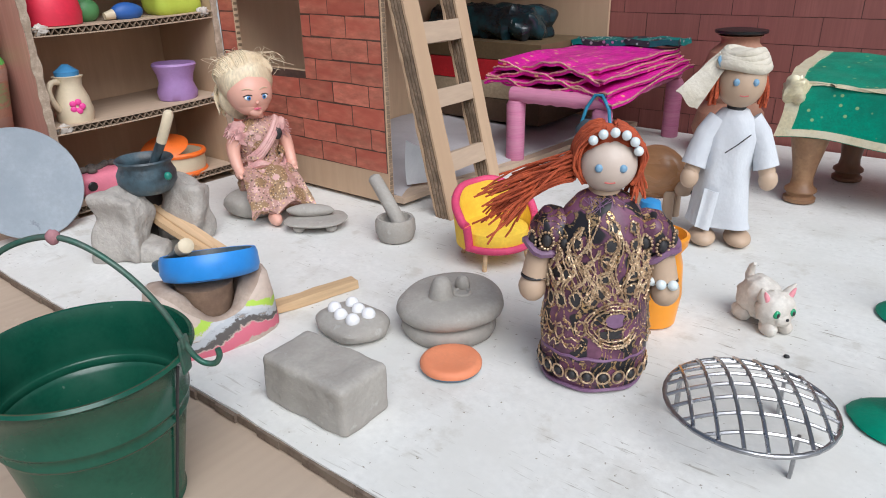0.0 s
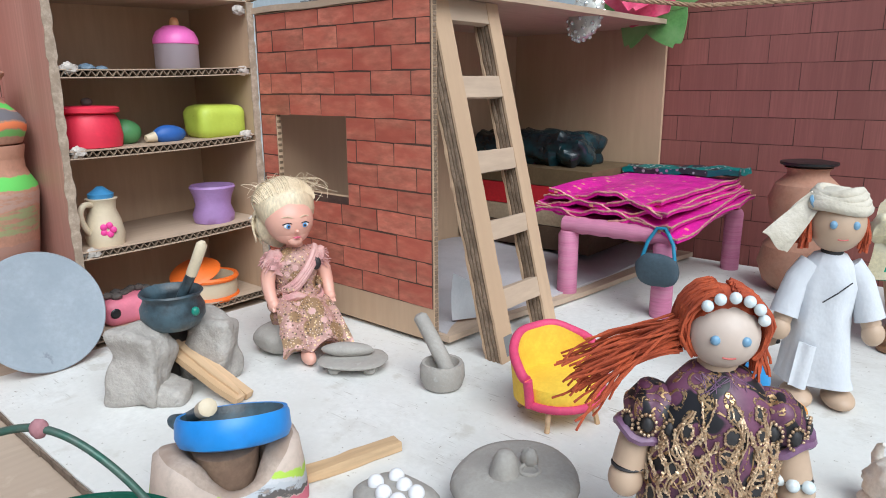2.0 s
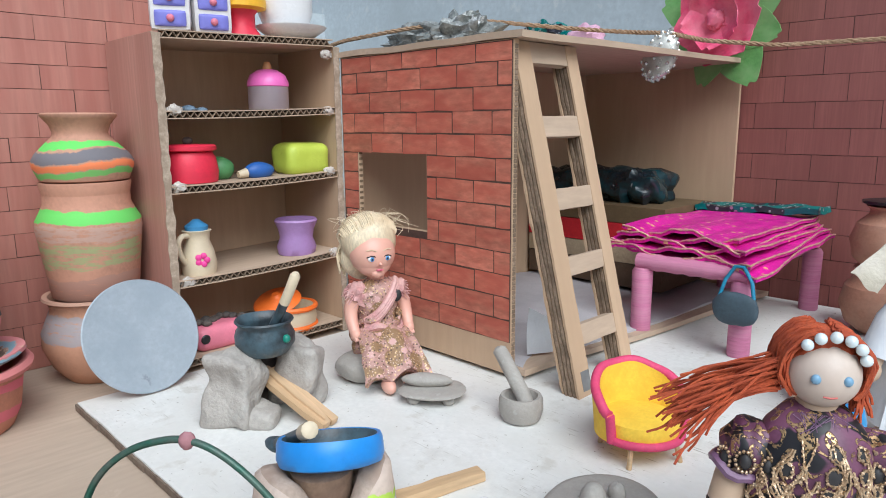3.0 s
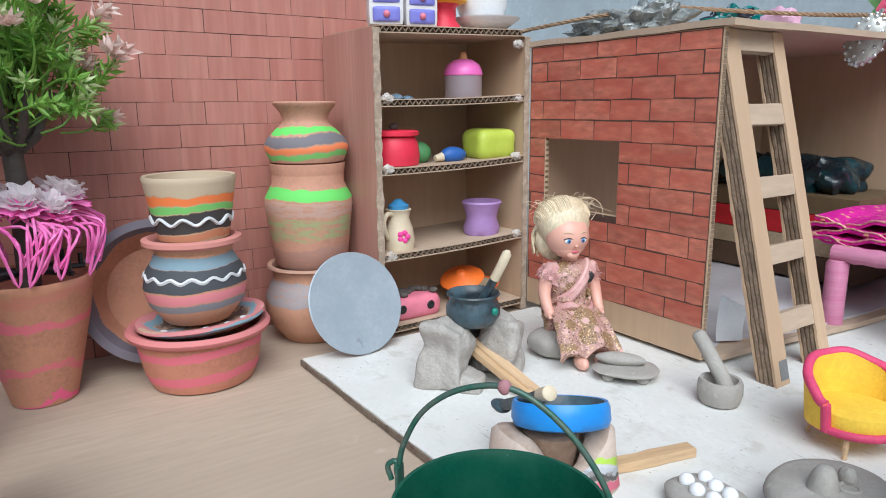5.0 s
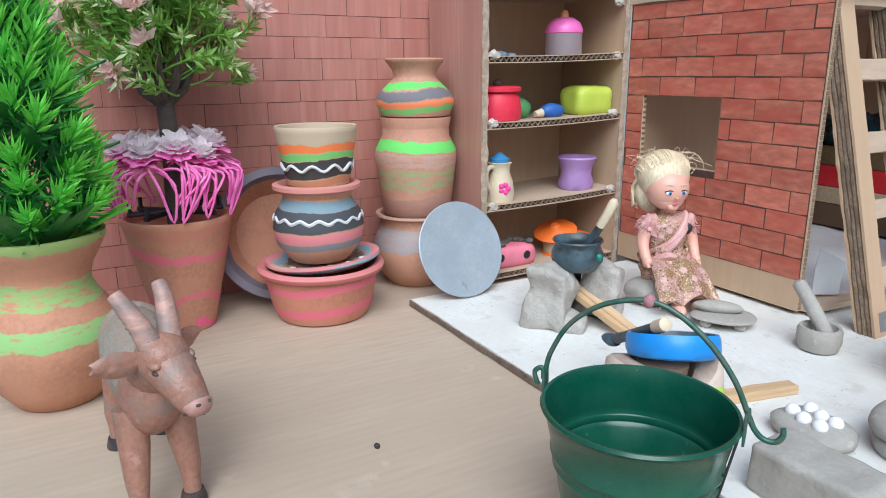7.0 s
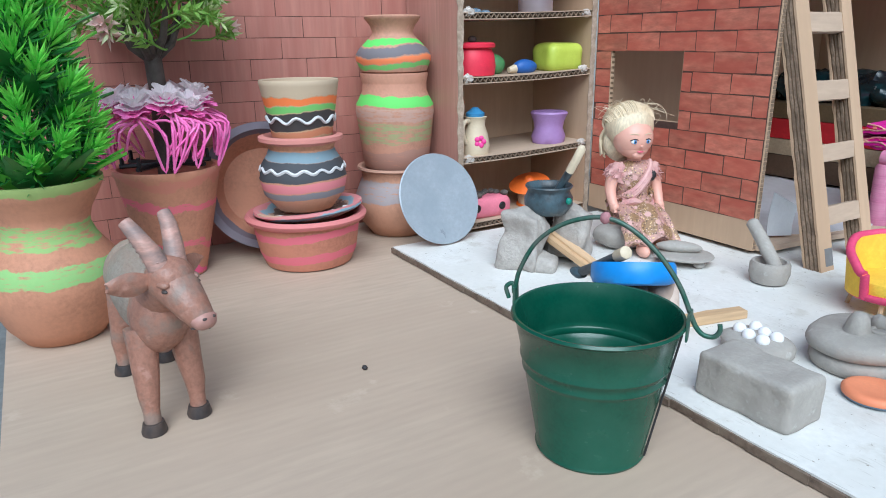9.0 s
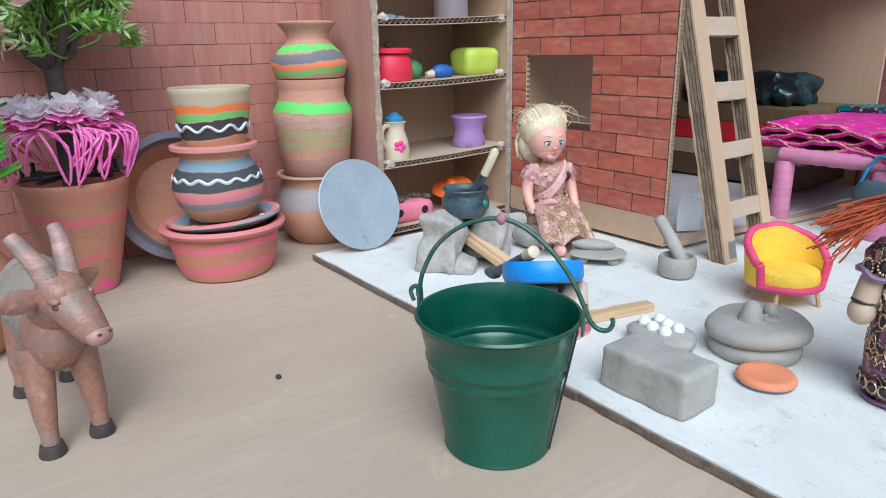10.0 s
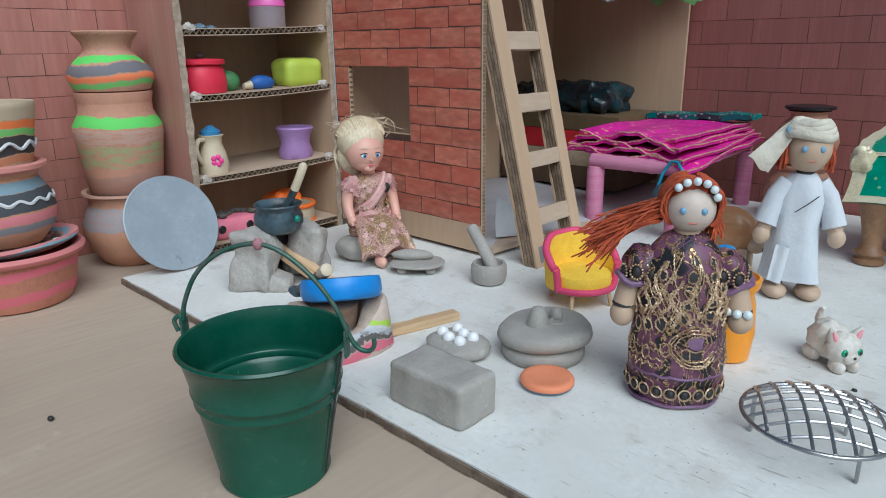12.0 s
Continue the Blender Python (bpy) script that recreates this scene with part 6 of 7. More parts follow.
for s in (-1, 1):
    g.tube([(0.0, s * 0.36, 0.75), (-0.25, s * 0.55, 1.45), (-0.65, s * 0.75, 2.1), (-1.0, s * 0.85, 2.5)], lambda q: 0.43 - 0.17 * q, 12, 2, hx)
    for k in range(6):
        q = k / 6
        c = Vector((-0.06 - 0.6 * q, s * (0.40 + 0.36 * q), 0.9 + 1.15 * q))
        g.tube([tuple(c + Vector((0.0, 0.0, 0)) + Vector((0.37 * math.cos(t), 0.37 * math.sin(t), 0.16 * math.cos(t))) * (1 - 0.32 * q)) for t in [2 * math.pi * j / 12 for j in range(12)]], 0.05, 5, 2, hx, True)
    g.sheet(lambda u, v: (-0.35 - 0.35 * u + 0.12 * math.sin(math.pi * v), s * (0.75 + 1.4 * u), 0.25 + 0.12 * u + (v - 0.5) * 0.85 * math.sin(math.pi * (0.15 + 0.8 * u))), 8, 6, 0.14, 0, hx)
    g.blob((0.65, s * 0.74, 0.0), (0.16, 0.1, 0.08), mi=3, M=hx, nu=10, nv=6)
    g.blob((2.02, s * 0.2, -1.0), (0.09, 0.1, 0.06), mi=3, M=hx, nu=8, nv=5)
for x, y, xf, yf in ((1.6, -0.75, 2.3, -0.85), (1.5, 0.8, 1.8, 1.05), (-4.0, -0.85, -4.1, -1.2), (-4.2, 0.85, -4.6, 0.75)):
    g.tube([(x, y, 4.4), ((x + xf) / 2 - 0.05, (y + yf) / 2, 2.7), (xf - 0.1, yf, 1.6), (xf - 0.05, yf, 0.8)], lambda s: 0.66 - 0.34 * s, 14, 0)
    g.tube([(xf - 0.05, yf, 1.05), (xf, yf, 0.45)], 0.34, 14, 0)
    g.lathe([(0.5, 0.0), (0.52, 0.1), (0.42, 0.5)], 14, 3, pose(xf + 0.05, yf, 0))
g.tube([(-5.3, 0, 5.6), (-5.7, 0, 5.0), (-5.75, 0, 4.4)], lambda s: 0.35 - 0.2 * s, 8, 1)
single("goat_figurine", g, [GOAT, GOAT_COAT, HORN, HOOF, mk("pink_goat_muzzle", (0.46, 0.25, 0.21), (0.33, 0.18, 0.15), 0.9, 5.0, 0.45, 0.2, var=0.12)], (0, -40.95, -0.5), 0, "brown rubber toy goat with ringed horns on the cardboard", "toy goat")

# ---- cat figurine ----
FUR = mk("white_cat_fur", (0.66, 0.62, 0.56), (0.52, 0.46, 0.40), 0.9, 6.0, 0.55, 0.6, var=0.12)
g = Geo()
g.blob((0, 0.7, 1.35), (1.15, 1.35, 1.1), 0.16, 3.0, 1.0, 0, None, 28, 18)
g.blob((0, -0.6, 1.25), (1.12, 0.9, 0.95), 0.14, 4.0, 4.0, 0, None, 28, 18)
g.blob((0, -1.3, 0.95), (0.5, 0.35, 0.36), 0.08, 4.0, 2.0, 0)
g.tube([(0.1, 1.6, 1.5), (0.1, 1.9, 2.2), (0.0, 1.7, 2.7), (0, 1.5, 2.9)], lambda s: 0.36 - 0.26 * s, 10, 0)
for s in (-1, 1):
    g.lathe([(0.36, 0), (0.24, 0.4), (0.04, 0.75)], 10, 0, pose(s * 0.75, -0.5, 1.85, 8, s * 28, 0))
    g.lathe([(0.22, 0), (0.14, 0.32), (0.03, 0.55)], 8, 1, pose(s * 0.74, -0.68, 1.88, 12, s * 28, 0))
    g.blob((s * 0.5, -1.36, 1.3), (0.22, 0.14, 0.22), mi=2, nu=12, nv=8)
    g.blob((s * 0.5, -1.49, 1.3), (0.09, 0.05, 0.13), mi=3, nu=8, nv=6)
    g.blob((s * 0.5, -0.9, 0.35), (0.42, 0.6, 0.4), 0.08, 3, 1, 0)
    g.blob((s * 0.75, 1.1, 0.45), (0.45, 0.7, 0.48), 0.08, 3, 1, 0)
g.blob((0, -1.66, 1.08), (0.1, 0.07, 0.08), mi=3, nu=8, nv=6)
g.v = [(x * 0.78, y * 0.80, z * 0.88) for x, y, z in g.v]
single("cat_figurine", g, [FUR, mk("pink_ear", (0.72, 0.28, 0.32)), mk("green_eye", (0.03, 0.35, 0.16), None, 1, 5, 0.2), DARK], (26.1, -3.9, 0), 52, "small white toy cat with pink ears and green eyes", "toy cat")

# ---- brown wooden animal and orange pot behind the doll ----
g = Geo()
POLISH = mk("polished_brown_wood", (0.40, 0.20, 0.09), (0.30, 0.13, 0.05), 0.4, 3.0, 0.3, 0.05, var=0.12, stretch=(0.3, 1, 1))
g.blob((-0.4, 0, 3.2), (2.4, 1.5, 2.0), 0.05, 1, 1, 0)
g.blob((1.9, -0.2, 2.5), (0.75, 0.7, 0.65), 0.05, 1, 1, 1)
g.blob((2.55, -0.25, 2.35), (0.2, 0.2, 0.2), mi=2)
for x, y in ((-1.4, -0.6), (1.0, -0.6), (-1.4, 0.6), (1.0, 0.6)):
    g.tube([(x, y, 2.2), (x, y, 0)], 0.42, 10, 1)
g.v = [(x * 0.84, y * 0.84, z * 0.88) for x, y, z in g.v]
single("wooden_hedgehog", g, [POLISH, BEECH, DARK], (16.6, 7.4, 0), -5, "polished brown wooden toy animal standing on the board", "toy animal")
opot = empty("orange_jug", (21.7, -6.4, 0), 0, "glossy orange plastic jug with a blue knob", "jug")
ORANGE_PL = mk("orange_plastic", (0.85, 0.32, 0.02), None, 0.5, 3.0, 0.3, 0.03, var=0.05)
part("body", Geo().lathe([(0.9, 0), (1.15, 0.1), (1.3, 1.5), (1.2, 2.9), (1.05, 3.5), (1.3, 3.9), (1.35, 4.3), (1.2, 4.35), (0.9, 3.6)], 32), [ORANGE_PL], opot)
part("knob", Geo().lathe([(0.5, 4.2), (0.55, 5.2), (0.42, 5.7), (0.15, 5.8)], 16, M=pose(-0.5, 0, 0)), [mk("blue_plastic", (0.05, 0.30, 0.65), None, 1, 4, 0.35, 0.03)], opot)

# ---- leaning metal plate ----
g = Geo().lathe([(3.3, -0.05), (3.5, -0.02), (3.52, 0.06), (3.45, 0.12), (3.3, 0.1)], 72)
single("metal_plate", g, [ALU], (-13.85, -18.5, 3.33), 0, "round dull aluminium plate leaning on the pots", "plate", rot=(0, 68, 4))

# ---- pink string bed with folded saris ----
PINK_WRAP = mk("pink_thread_wrap", (0.52, 0.17, 0.30), (0.58, 0.24, 0.36), 0.6, 5.0, 0.7, 0.5, var=0.18, stretch=(0.2, 0.2, 4))
SARI = speckled("magenta_brocade", (0.68, 0.012, 0.33), [((0.72, 0.36, 0.22), 1.1, 0.16, 0), ((0.70, 0.30, 0.30), 2.6, 0.12, 0)], 0.4)
GOLD_EDGE = mk("gold_braid", (0.66, 0.44, 0.28), (0.6, 0.2, 0.3), 1.2, 8.0, 0.45, 0.4, 0.3, 0.25)
bed = empty("string_bed", (0, 0, 0), 0, "small bed frame wrapped in pink thread", "bed")
for x, y in ((2.6, 12.0), (9.75, 12.6), (9.2, 28.6), (2.0, 28.6)):
    part("leg", Geo().lathe([(0.72, 0), (0.76, 0.1), (0.74, 2.5), (0.76, 5.0), (0.6, 5.3)], 20, wob=0.03, M=pose(x, y, 0)), [PINK_WRAP], bed)
for a, b in (((2.2, 12.0, 5.75), (10.2, 12.5, 5.75)), ((2.0, 28.6, 6.0), (9.6, 28.6, 6.0)), ((2.6, 12.0, 5.75), (2.0, 28.6, 6.0)), ((9.75, 12.6, 5.75), (9.2, 28.6, 6.0))):
    pts = [tuple(Vector(a).lerp(Vector(b), k / 16)) for k in range(17)]
    part("rail", Geo().tube(pts, lambda s: 0.6 + 0.05 * math.sin(40 * s), 12), [PINK_WRAP], bed)
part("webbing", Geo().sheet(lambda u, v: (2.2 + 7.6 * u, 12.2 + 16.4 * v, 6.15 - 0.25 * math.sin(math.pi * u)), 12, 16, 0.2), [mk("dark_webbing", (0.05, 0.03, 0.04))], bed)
for k in range(5):
    z0 = 6.45 + 0.36 * k
    x0, x1 = -0.6 + 0.15 * k + rb.uniform(-0.2, 0.2), 11.0 - 0.4 * k
    y0, y1 = 12.1 + 0.3 * k + rb.uniform(-0.2, 0.2), 28.5
    q = k * 2.1

    def layer(u, v, x0=x0, x1=x1, y0=y0, y1=y1, z0=z0, q=q):
        x = x0 + (x1 - x0) * u + 0.5 * nz(v * 3, q)
        y = y0 + (y1 - y0) * v + 0.35 * nz(u * 5, q + 3) + (0.0 if u < 0.75 else -0.8 * (u - 0.75) * 4)
        droop = -0.9 * max(0.0, u - 0.82) * 5 * (1 - v) if q < 3 else 0.0
        return (x, y, z0 + (0.24 * math.sin(11 * u + q) + 0.07 * math.sin(37 * u + 2 * q)) * (1 - v) ** 2 + 0.3 * nz(u * 3, v * 4, q) + droop * 0.4 + 0.35 * v)

    sari = single("folded_sari", Geo().sheet(layer, 48, 20, 0.26), [SARI], (0, 0, 0), 0, "folded magenta silk sari with gold braid edge", "cloth", "saris on the bed")
    part("gold_edge", Geo().tube([layer(i / 60, 0.0) for i in range(61)], lambda s: 0.07 + 0.035 * math.sin(150 * s), 6), [GOLD_EDGE], sari, "gold braid edge")
    part("gold_edge", Geo().tube([layer(1.0, i / 40) for i in range(41)], lambda s: 0.07 + 0.035 * math.sin(110 * s), 6), [GOLD_EDGE], sari, "gold braid edge")
TEAL = speckled("teal_sequin_cloth", (0.0, 0.16, 0.15), [((0.02, 0.02, 0.03), 0.5, 0.42, 0), ((0.6, 0.65, 0.66), 2.0, 0.26, 1)], 0.5)
single("teal_cloth", Geo().sheet(lambda u, v: (0.0 + 10.2 * u, 25.5 + 3.0 * v, 8.55 + 0.9 * u * 0.5 + 0.3 * nz(u * 6, v * 3)), 20, 6, 0.5), [TEAL], (0, 0, 0), 0, "folded teal and black sequinned cloth on the saris", "cloth")
bag = empty("handbag", (9.8, 11.4, 2.6), 0, "tiny slate-blue clay handbag with a bright blue handle", "bag")
BAGM = mk("slate_clay", (0.055, 0.085, 0.11), None, 0.7, 5, 0.7, 0.3, var=0.15)
part("pouch", Geo().blob((0, 0, 1.0), (1.5, 0.5, 1.15), 0.08, 2, 1, 0, None, 24, 14, 0.8), [BAGM], bag)
part("strap", Geo().tube([(-1.15, 0, 1.6), (-0.8, 0.1, 2.9), (-0.3, 0.3, 3.8), (0.3, 0.3, 3.85), (0.95, 0.1, 2.9), (1.2, 0, 1.6)], 0.13, 8), [mk("blue_cord", (0.03, 0.25, 0.42), None, 1, 6, 0.6)], bag)

# ---- carved bed with a green cover ----
gb = empty("carved_bed", (0, 0, 0), 0, "low bed on turned brown wooden legs", "bed")
for x, y in ((23.3, 15.4), (25.0, 22.5), (36.0, 15.4), (36.0, 22.5)):
    # rear legs use the darker wood, the shade under the bed put into colour
    part("leg", Geo().lathe([(0.8, 0), (1.0, 0.1), (1.02, 0.35), (0.82, 0.5), (0.84, 0.65), (1.02, 0.8), (1.0, 0.95), (0.72, 1.2), (0.66, 1.7), (0.78, 2.6), (1.02, 3.7), (1.2, 4.6)], 20, M=pose(x, y, 0)), [DARKWOOD if y > 20 else mk("turned_wood", (0.32, 0.18, 0.09), (0.2, 0.1, 0.05), 0.6, 4, 0.45, 0.2)], gb)
part("frame", Geo().rbox((29.6, 19.0, 5.2), (13.2, 8.4, 1.2), 0.2), [DARKWOOD], gb)
GREEN_SILK = speckled("green_silk", (0.0, 0.25, 0.155), [((0.25, 0.42, 0.2), 1.3, 0.10, 0)], 0.4)
GOLD_SILK = mk("cream_gold_silk", (0.62, 0.55, 0.36), (0.7, 0.66, 0.5), 0.8, 6, 0.4, 0.4, 0.15, 0.15)


def drape(u, v):
    x = 21.5 + 15.5 * u + 0.25 * math.sin(7 * v)
    if v < 0.4:
        s = v / 0.4
        return (x, 14.0 + 0.9 * s + 0.2 * math.sin(9 * u), 4.5 + 3.3 * s + 0.15 * math.sin(11 * u))
    s = (v - 0.4) / 0.6
    return (x, 14.9 + 8.5 * s, 7.8 + 1.2 * s + 0.25 * nz(u * 5, s * 4))


cover = empty("bed_cover", (0, 0, 0), 0, "shiny green silk bed cover with a cream gold border", "cloth")
part("cover_cloth", Geo().sheet(drape, 40, 24, 0.12), [GREEN_SILK], cover)
off = Vector((0, -0.09, 0.06))
part("border", Geo().sheet(lambda u, v: tuple(Vector(drape(u, v * 0.055)) + off), 40, 2, 0.1), [GOLD_SILK], cover)
part("border", Geo().sheet(lambda u, v: tuple(Vector(drape(u, 0.37 + v * 0.05 + 0.03 * math.sin(4 * u))) + off), 40, 4, 0.1), [GOLD_SILK], cover)
part("border", Geo().sheet(lambda u, v: tuple(Vector(drape(-0.01 + u * 0.055, v)) + off), 6, 20, 0.12), [GOLD_SILK], cover)
part("corner_fold", Geo().blob((22.0, 14.9, 7.5), (0.75, 0.8, 0.85), 0.35, 2.0, 4.0, 0, None, 24, 14, 0.8), [GOLD_SILK], cover)
# dark-rimmed pots near the brick wall
vessel("water_pot", (15.3, 25.2, 0), [(1.4, 0), (2.4, 0.8), (2.9, 2.2), (2.6, 3.6), (1.9, 4.5), (1.95, 4.7), (2.1, 4.9), (2.1, 5.0), (2.0, 5.1)], TERRA, "round terracotta pot standing by the brick wall")
p = vessel("water_pot", (15.3, 25.2, 5.0), [(1.5, 0), (2.3, 0.8), (2.6, 2.2), (2.2, 3.4), (1.45, 4.1), (1.42, 4.3), (1.45, 4.5), (1.7, 4.7), (1.3, 4.75)], TERRA, "terracotta pot with a black lid on another pot")
part("lid", Geo().lathe([(1.6, 4.75), (2.0, 4.9), (2.0, 5.1), (1.3, 5.2), (0.3, 5.1)], 28), [BLACK_PLASTIC], p, "black lid")
# plants stuck in green feet at the board's right side
GREEN_FOOT = mk("green_plastic_foot", (0.0, 0.22, 0.13), None, 0.8, 6, 0.45, 0.4, var=0.12)
for x, y, seed in ((31.9, -8.6, 1.0), (31.4, 0.9, 5.0)):
    ft = empty("toy_tree", (x, y, 0), 0, "green plastic toy tree on a ridged flat foot", "toy tree", "toy trees")
    part("foot", Geo().lathe([(1.5, 0), (1.6, 0.12), (1.3, 0.35), (0.5, 0.5), (0.4, 0.7)], 24, wob=0.25, seed=seed), [GREEN_FOOT], ft)
    part("stem", Geo().tube([(0.2, 0, 0.4), (0.25, 0, 3.0), (0.2, 0, 5.0)], 0.3, 10), [GREEN_FOOT], ft)
g = Geo()
for k in range(14):
    a = rb.uniform(0, 6.28)
    g.tube([(0, 0, 0.3), (1.0 * math.cos(a), 1.0 * math.sin(a), 0.4 + rb.uniform(-0.2, 0.4)), (1.7 * math.cos(a), 1.7 * math.sin(a), 0.3 + rb.uniform(-0.2, 0.5))], 0.06, 5)
single("straw_bundle", g, [mk("dry_straw", (0.30, 0.17, 0.09), None, 1, 5, 0.8)], (32.6, -4.2, 0.1), 0, "small bundle of dry brown straw", "straw")
single("pebble", Geo().blob((0, 0, 0.1), (0.16, 0.13, 0.12), 0.2, 3), [DARK], (1.87, -32.1, -0.5), 0, "tiny dark crumb on the cardboard floor", "crumb")
single("pebble", Geo().blob((0, 0, 0.06), (0.12, 0.1, 0.08), 0.2, 3), [DARK], (27.6, -6.2, 0), 0, "tiny dark crumb on the white board", "crumb")

# ---- inside the cardboard room ----
single("mattress", Geo().sheet(lambda u, v: (-14.8 + (16.6 + 2.2 * v) * u, -1.1 + 30.2 * v, 1.05 + 0.35 * nz(u * 4, v * 6) - 0.35 * u * u), 18, 24, 0.35), [mk("pale_grey_sheet", (0.50, 0.48, 0.50), (0.42, 0.40, 0.42), 0.2, 6, 0.9, 0.3, var=0.06)], (0, 0, 0), 0, "pale grey sheet spread on the room's floor", "sheet")
single("paper_scrap", Geo().sheet(lambda u, v: (0.8 + 0.9 * u + 0.5 * v * v, 0.6 + 1.6 * u - 0.5 * v, 0.9 + 3.4 * v * (1 - 0.3 * u)), 8, 8, 0.04), [WHITE_CLOTH], (0, 0, 0), 0, "curled scrap of white paper in the doorway", "paper")
chest = empty("storage_box", (0, 0, 0), 0, "brown storage box with red and cream bands", "box")
for z0, z1, m in ((1.2, 3.4, mk("brown_wrap", (0.10, 0.06, 0.035))), (3.4, 5.0, mk("beige_band", (0.42, 0.33, 0.22))), (5.0, 7.0, mk("red_band", (0.52, 0.01, 0.02))), (7.0, 8.6, mk("olive_brown", (0.13, 0.085, 0.04)))):
    part("band", Geo().rbox((-7.4, 24.8, (z0 + z1) / 2), (14.5 + 0.02 * z0, 9.0 + 0.02 * z0, z1 - z0), 0.12, 4), [m], chest)
# the pale grey spots are white reflections painted onto the black plastic
BLACKBAG = mk("glossy_black_plastic", (0.012, 0.016, 0.02), (0.01, 0.05, 0.06), 0.6, 3.0, 0.18, 0.2, var=0.3, stain=((0.5, 0.5, 0.5), 1.1, 0.7))
single("black_parcel", Geo().rbox((-8.4, 24.5, 9.95), (12.0, 5.5, 2.9), 0.9, 16, 0, None, 0.9, 0.9, 3.0), [BLACKBAG], (0, 0, 0), 0, "crumpled shiny black plastic parcel on the box", "parcel")

# ---- on the roof ----
FOIL = mk("crumpled_clear_plastic", (0.30, 0.31, 0.30), (0.12, 0.13, 0.12), 0.9, 3.0, 0.2, 0.4, 0.1, 0.4, stain=((0.75, 0.77, 0.78), 1.3, 0.62))
g = Geo()
for c, s, sd in (((-15.5, 7.0, 22.2), (4.5, 2.2, 1.4), 1.0), ((-11.0, 6.5, 22.4), (3.2, 2.0, 1.7), 4.0)):
    g.blob(c, s, 0.75, 2.8, sd, 0, None, 40, 22)
single("plastic_bag", g, [FOIL], (0, 0, 0), 0, "crumpled clear plastic bag on the roof", "bag", smooth=False)
single("teal_parcel", Geo().blob((-10.0, 16, 22.9), (3.0, 1.6, 1.3), 0.6, 3, 2, 0, None, 30, 18), [TEAL], (0, 0, 0), 0, "small teal sequinned parcel on the roof", "parcel", smooth=False)
single("pink_parcel", Geo().blob((-6.4, 17, 22.8), (1.7, 1.4, 1.1), 0.4, 3, 2, 0, None, 24, 14), [mk("pale_pink_cloth", (0.62, 0.36, 0.48))], (0, 0, 0), 0, "small pale pink parcel on the roof", "parcel")
ROPE = mk("jute_rope", (0.36, 0.24, 0.15), (0.26, 0.16, 0.09), 1.5, 7, 0.9, 0.5, var=0.3)
key = [(-24, 2.5, 22.4), (-21.5, 3, 22.9), (-16, 5.5, 23.6), (-10.5, 8, 23.9), (-6.2, 14, 23.4), (-2, 16.3, 22.9), (1.1, 17, 22.6), (3.6, 18, 21.9), (8, 20.6, 21.4), (13.9, 24, 21.6), (20, 27.6, 21.9), (27, 30.9, 22.6)]
pts = []
for i in range(len(key) - 1):
    for k in range(14):
        pts.append(Vector(key[i]).lerp(Vector(key[i + 1]), k / 14))
for sweep in range(3):
    pts = [pts[0]] + [(pts[i - 1] + pts[i] * 2 + pts[i + 1]) / 4 for i in range(1, len(pts) - 1)] + [pts[-1]]
rope = empty("rope", (0, 0, 0), 0, "twisted jute rope strung across the roof to the wall", "rope")
for ph in (0, 2.09, 4.19):
    q = []
    for i in range(len(pts) * 2 - 2):
        c = pts[i // 2] if i % 2 == 0 else (pts[i // 2] + pts[i // 2 + 1]) / 2
        q.append((c.x, c.y + 0.09 * math.cos(i * 0.75 + ph), c.z + 0.09 * math.sin(i * 0.75 + ph)))
    part("ply", Geo().tube(q, 0.1, 5), [ROPE], rope)
pend = empty("pendant", (0.5, 16.9, 20.9), 0, "drop-shaped silver pendant set with crystals hanging on the rope", "pendant")
PM = pose(0, 0, 0, 0, 22, 20)
part("body", Geo().blob((0, 0, 0), (1.25, 0.6, 1.9), 0.03, 2, 1, 0, PM), [mk("silver_paste", (0.58, 0.58, 0.54), (0.4, 0.4, 0.37), 1.5, 6, 0.3, 0.3, 0.3)], pend)
CRY = mk("crystal", (0.75, 0.76, 0.74), None, 1, 6, 0.08, 0, 0.7, 0.1)
g = Geo()
for i in range(70):
    b = -1.35 + 2.7 * (i % 10) / 9
    a = 2 * math.pi * (i // 10) / 7 + 0.45 * (i % 2)
    g.blob((1.25 * math.cos(a) * math.cos(b), 0.62 * math.sin(a) * math.cos(b), 1.9 * math.sin(b)), (0.16, 0.16, 0.16), 0, 1, 0, 0, PM, 7, 5)
tagged(part("crystal_setting", g, [CRY], pend, "rows of small clear crystals", smooth=False), kind="stuff")
part("hook", Geo().tube([(0.6, 0.1, 1.5), (0.75, 0.1, 2.0), (0.9, 0.05, 2.0)], 0.16, 6), [CRY], pend)
# artificial flower
flower = empty("cloth_flower", (0.2, 28.0, 24.6), 0, "large pink artificial rose with green cloth leaves", "flower")
PETAL = mk("pink_cloth_petal", (0.66, 0.07, 0.17), (0.74, 0.22, 0.30), 0.35, 4, 0.6, 0.2, var=0.12)
GLEAF = mk("green_cloth_leaf", (0.14, 0.36, 0.10), (0.24, 0.44, 0.17), 0.4, 4, 0.6, 0.2, var=0.15)


def petal(R, W, cup, rz, lift):
    def fn(u, v):
        w = W * math.sin(math.pi * (0.12 + 0.80 * v)) * (u - 0.5) * 2
        return (w, -0.5 - cup * (v - 0.25) * (v - 0.25) - 0.35 * (w / max(W, 0.1)) ** 2 * cup * 0.3 + lift, R * v + 0.12 * math.sin(8 * u + rz))
    return Geo().sheet(fn, 10, 8, 0.06, 0, pose(0, 0, 0, 0, rz, 0))


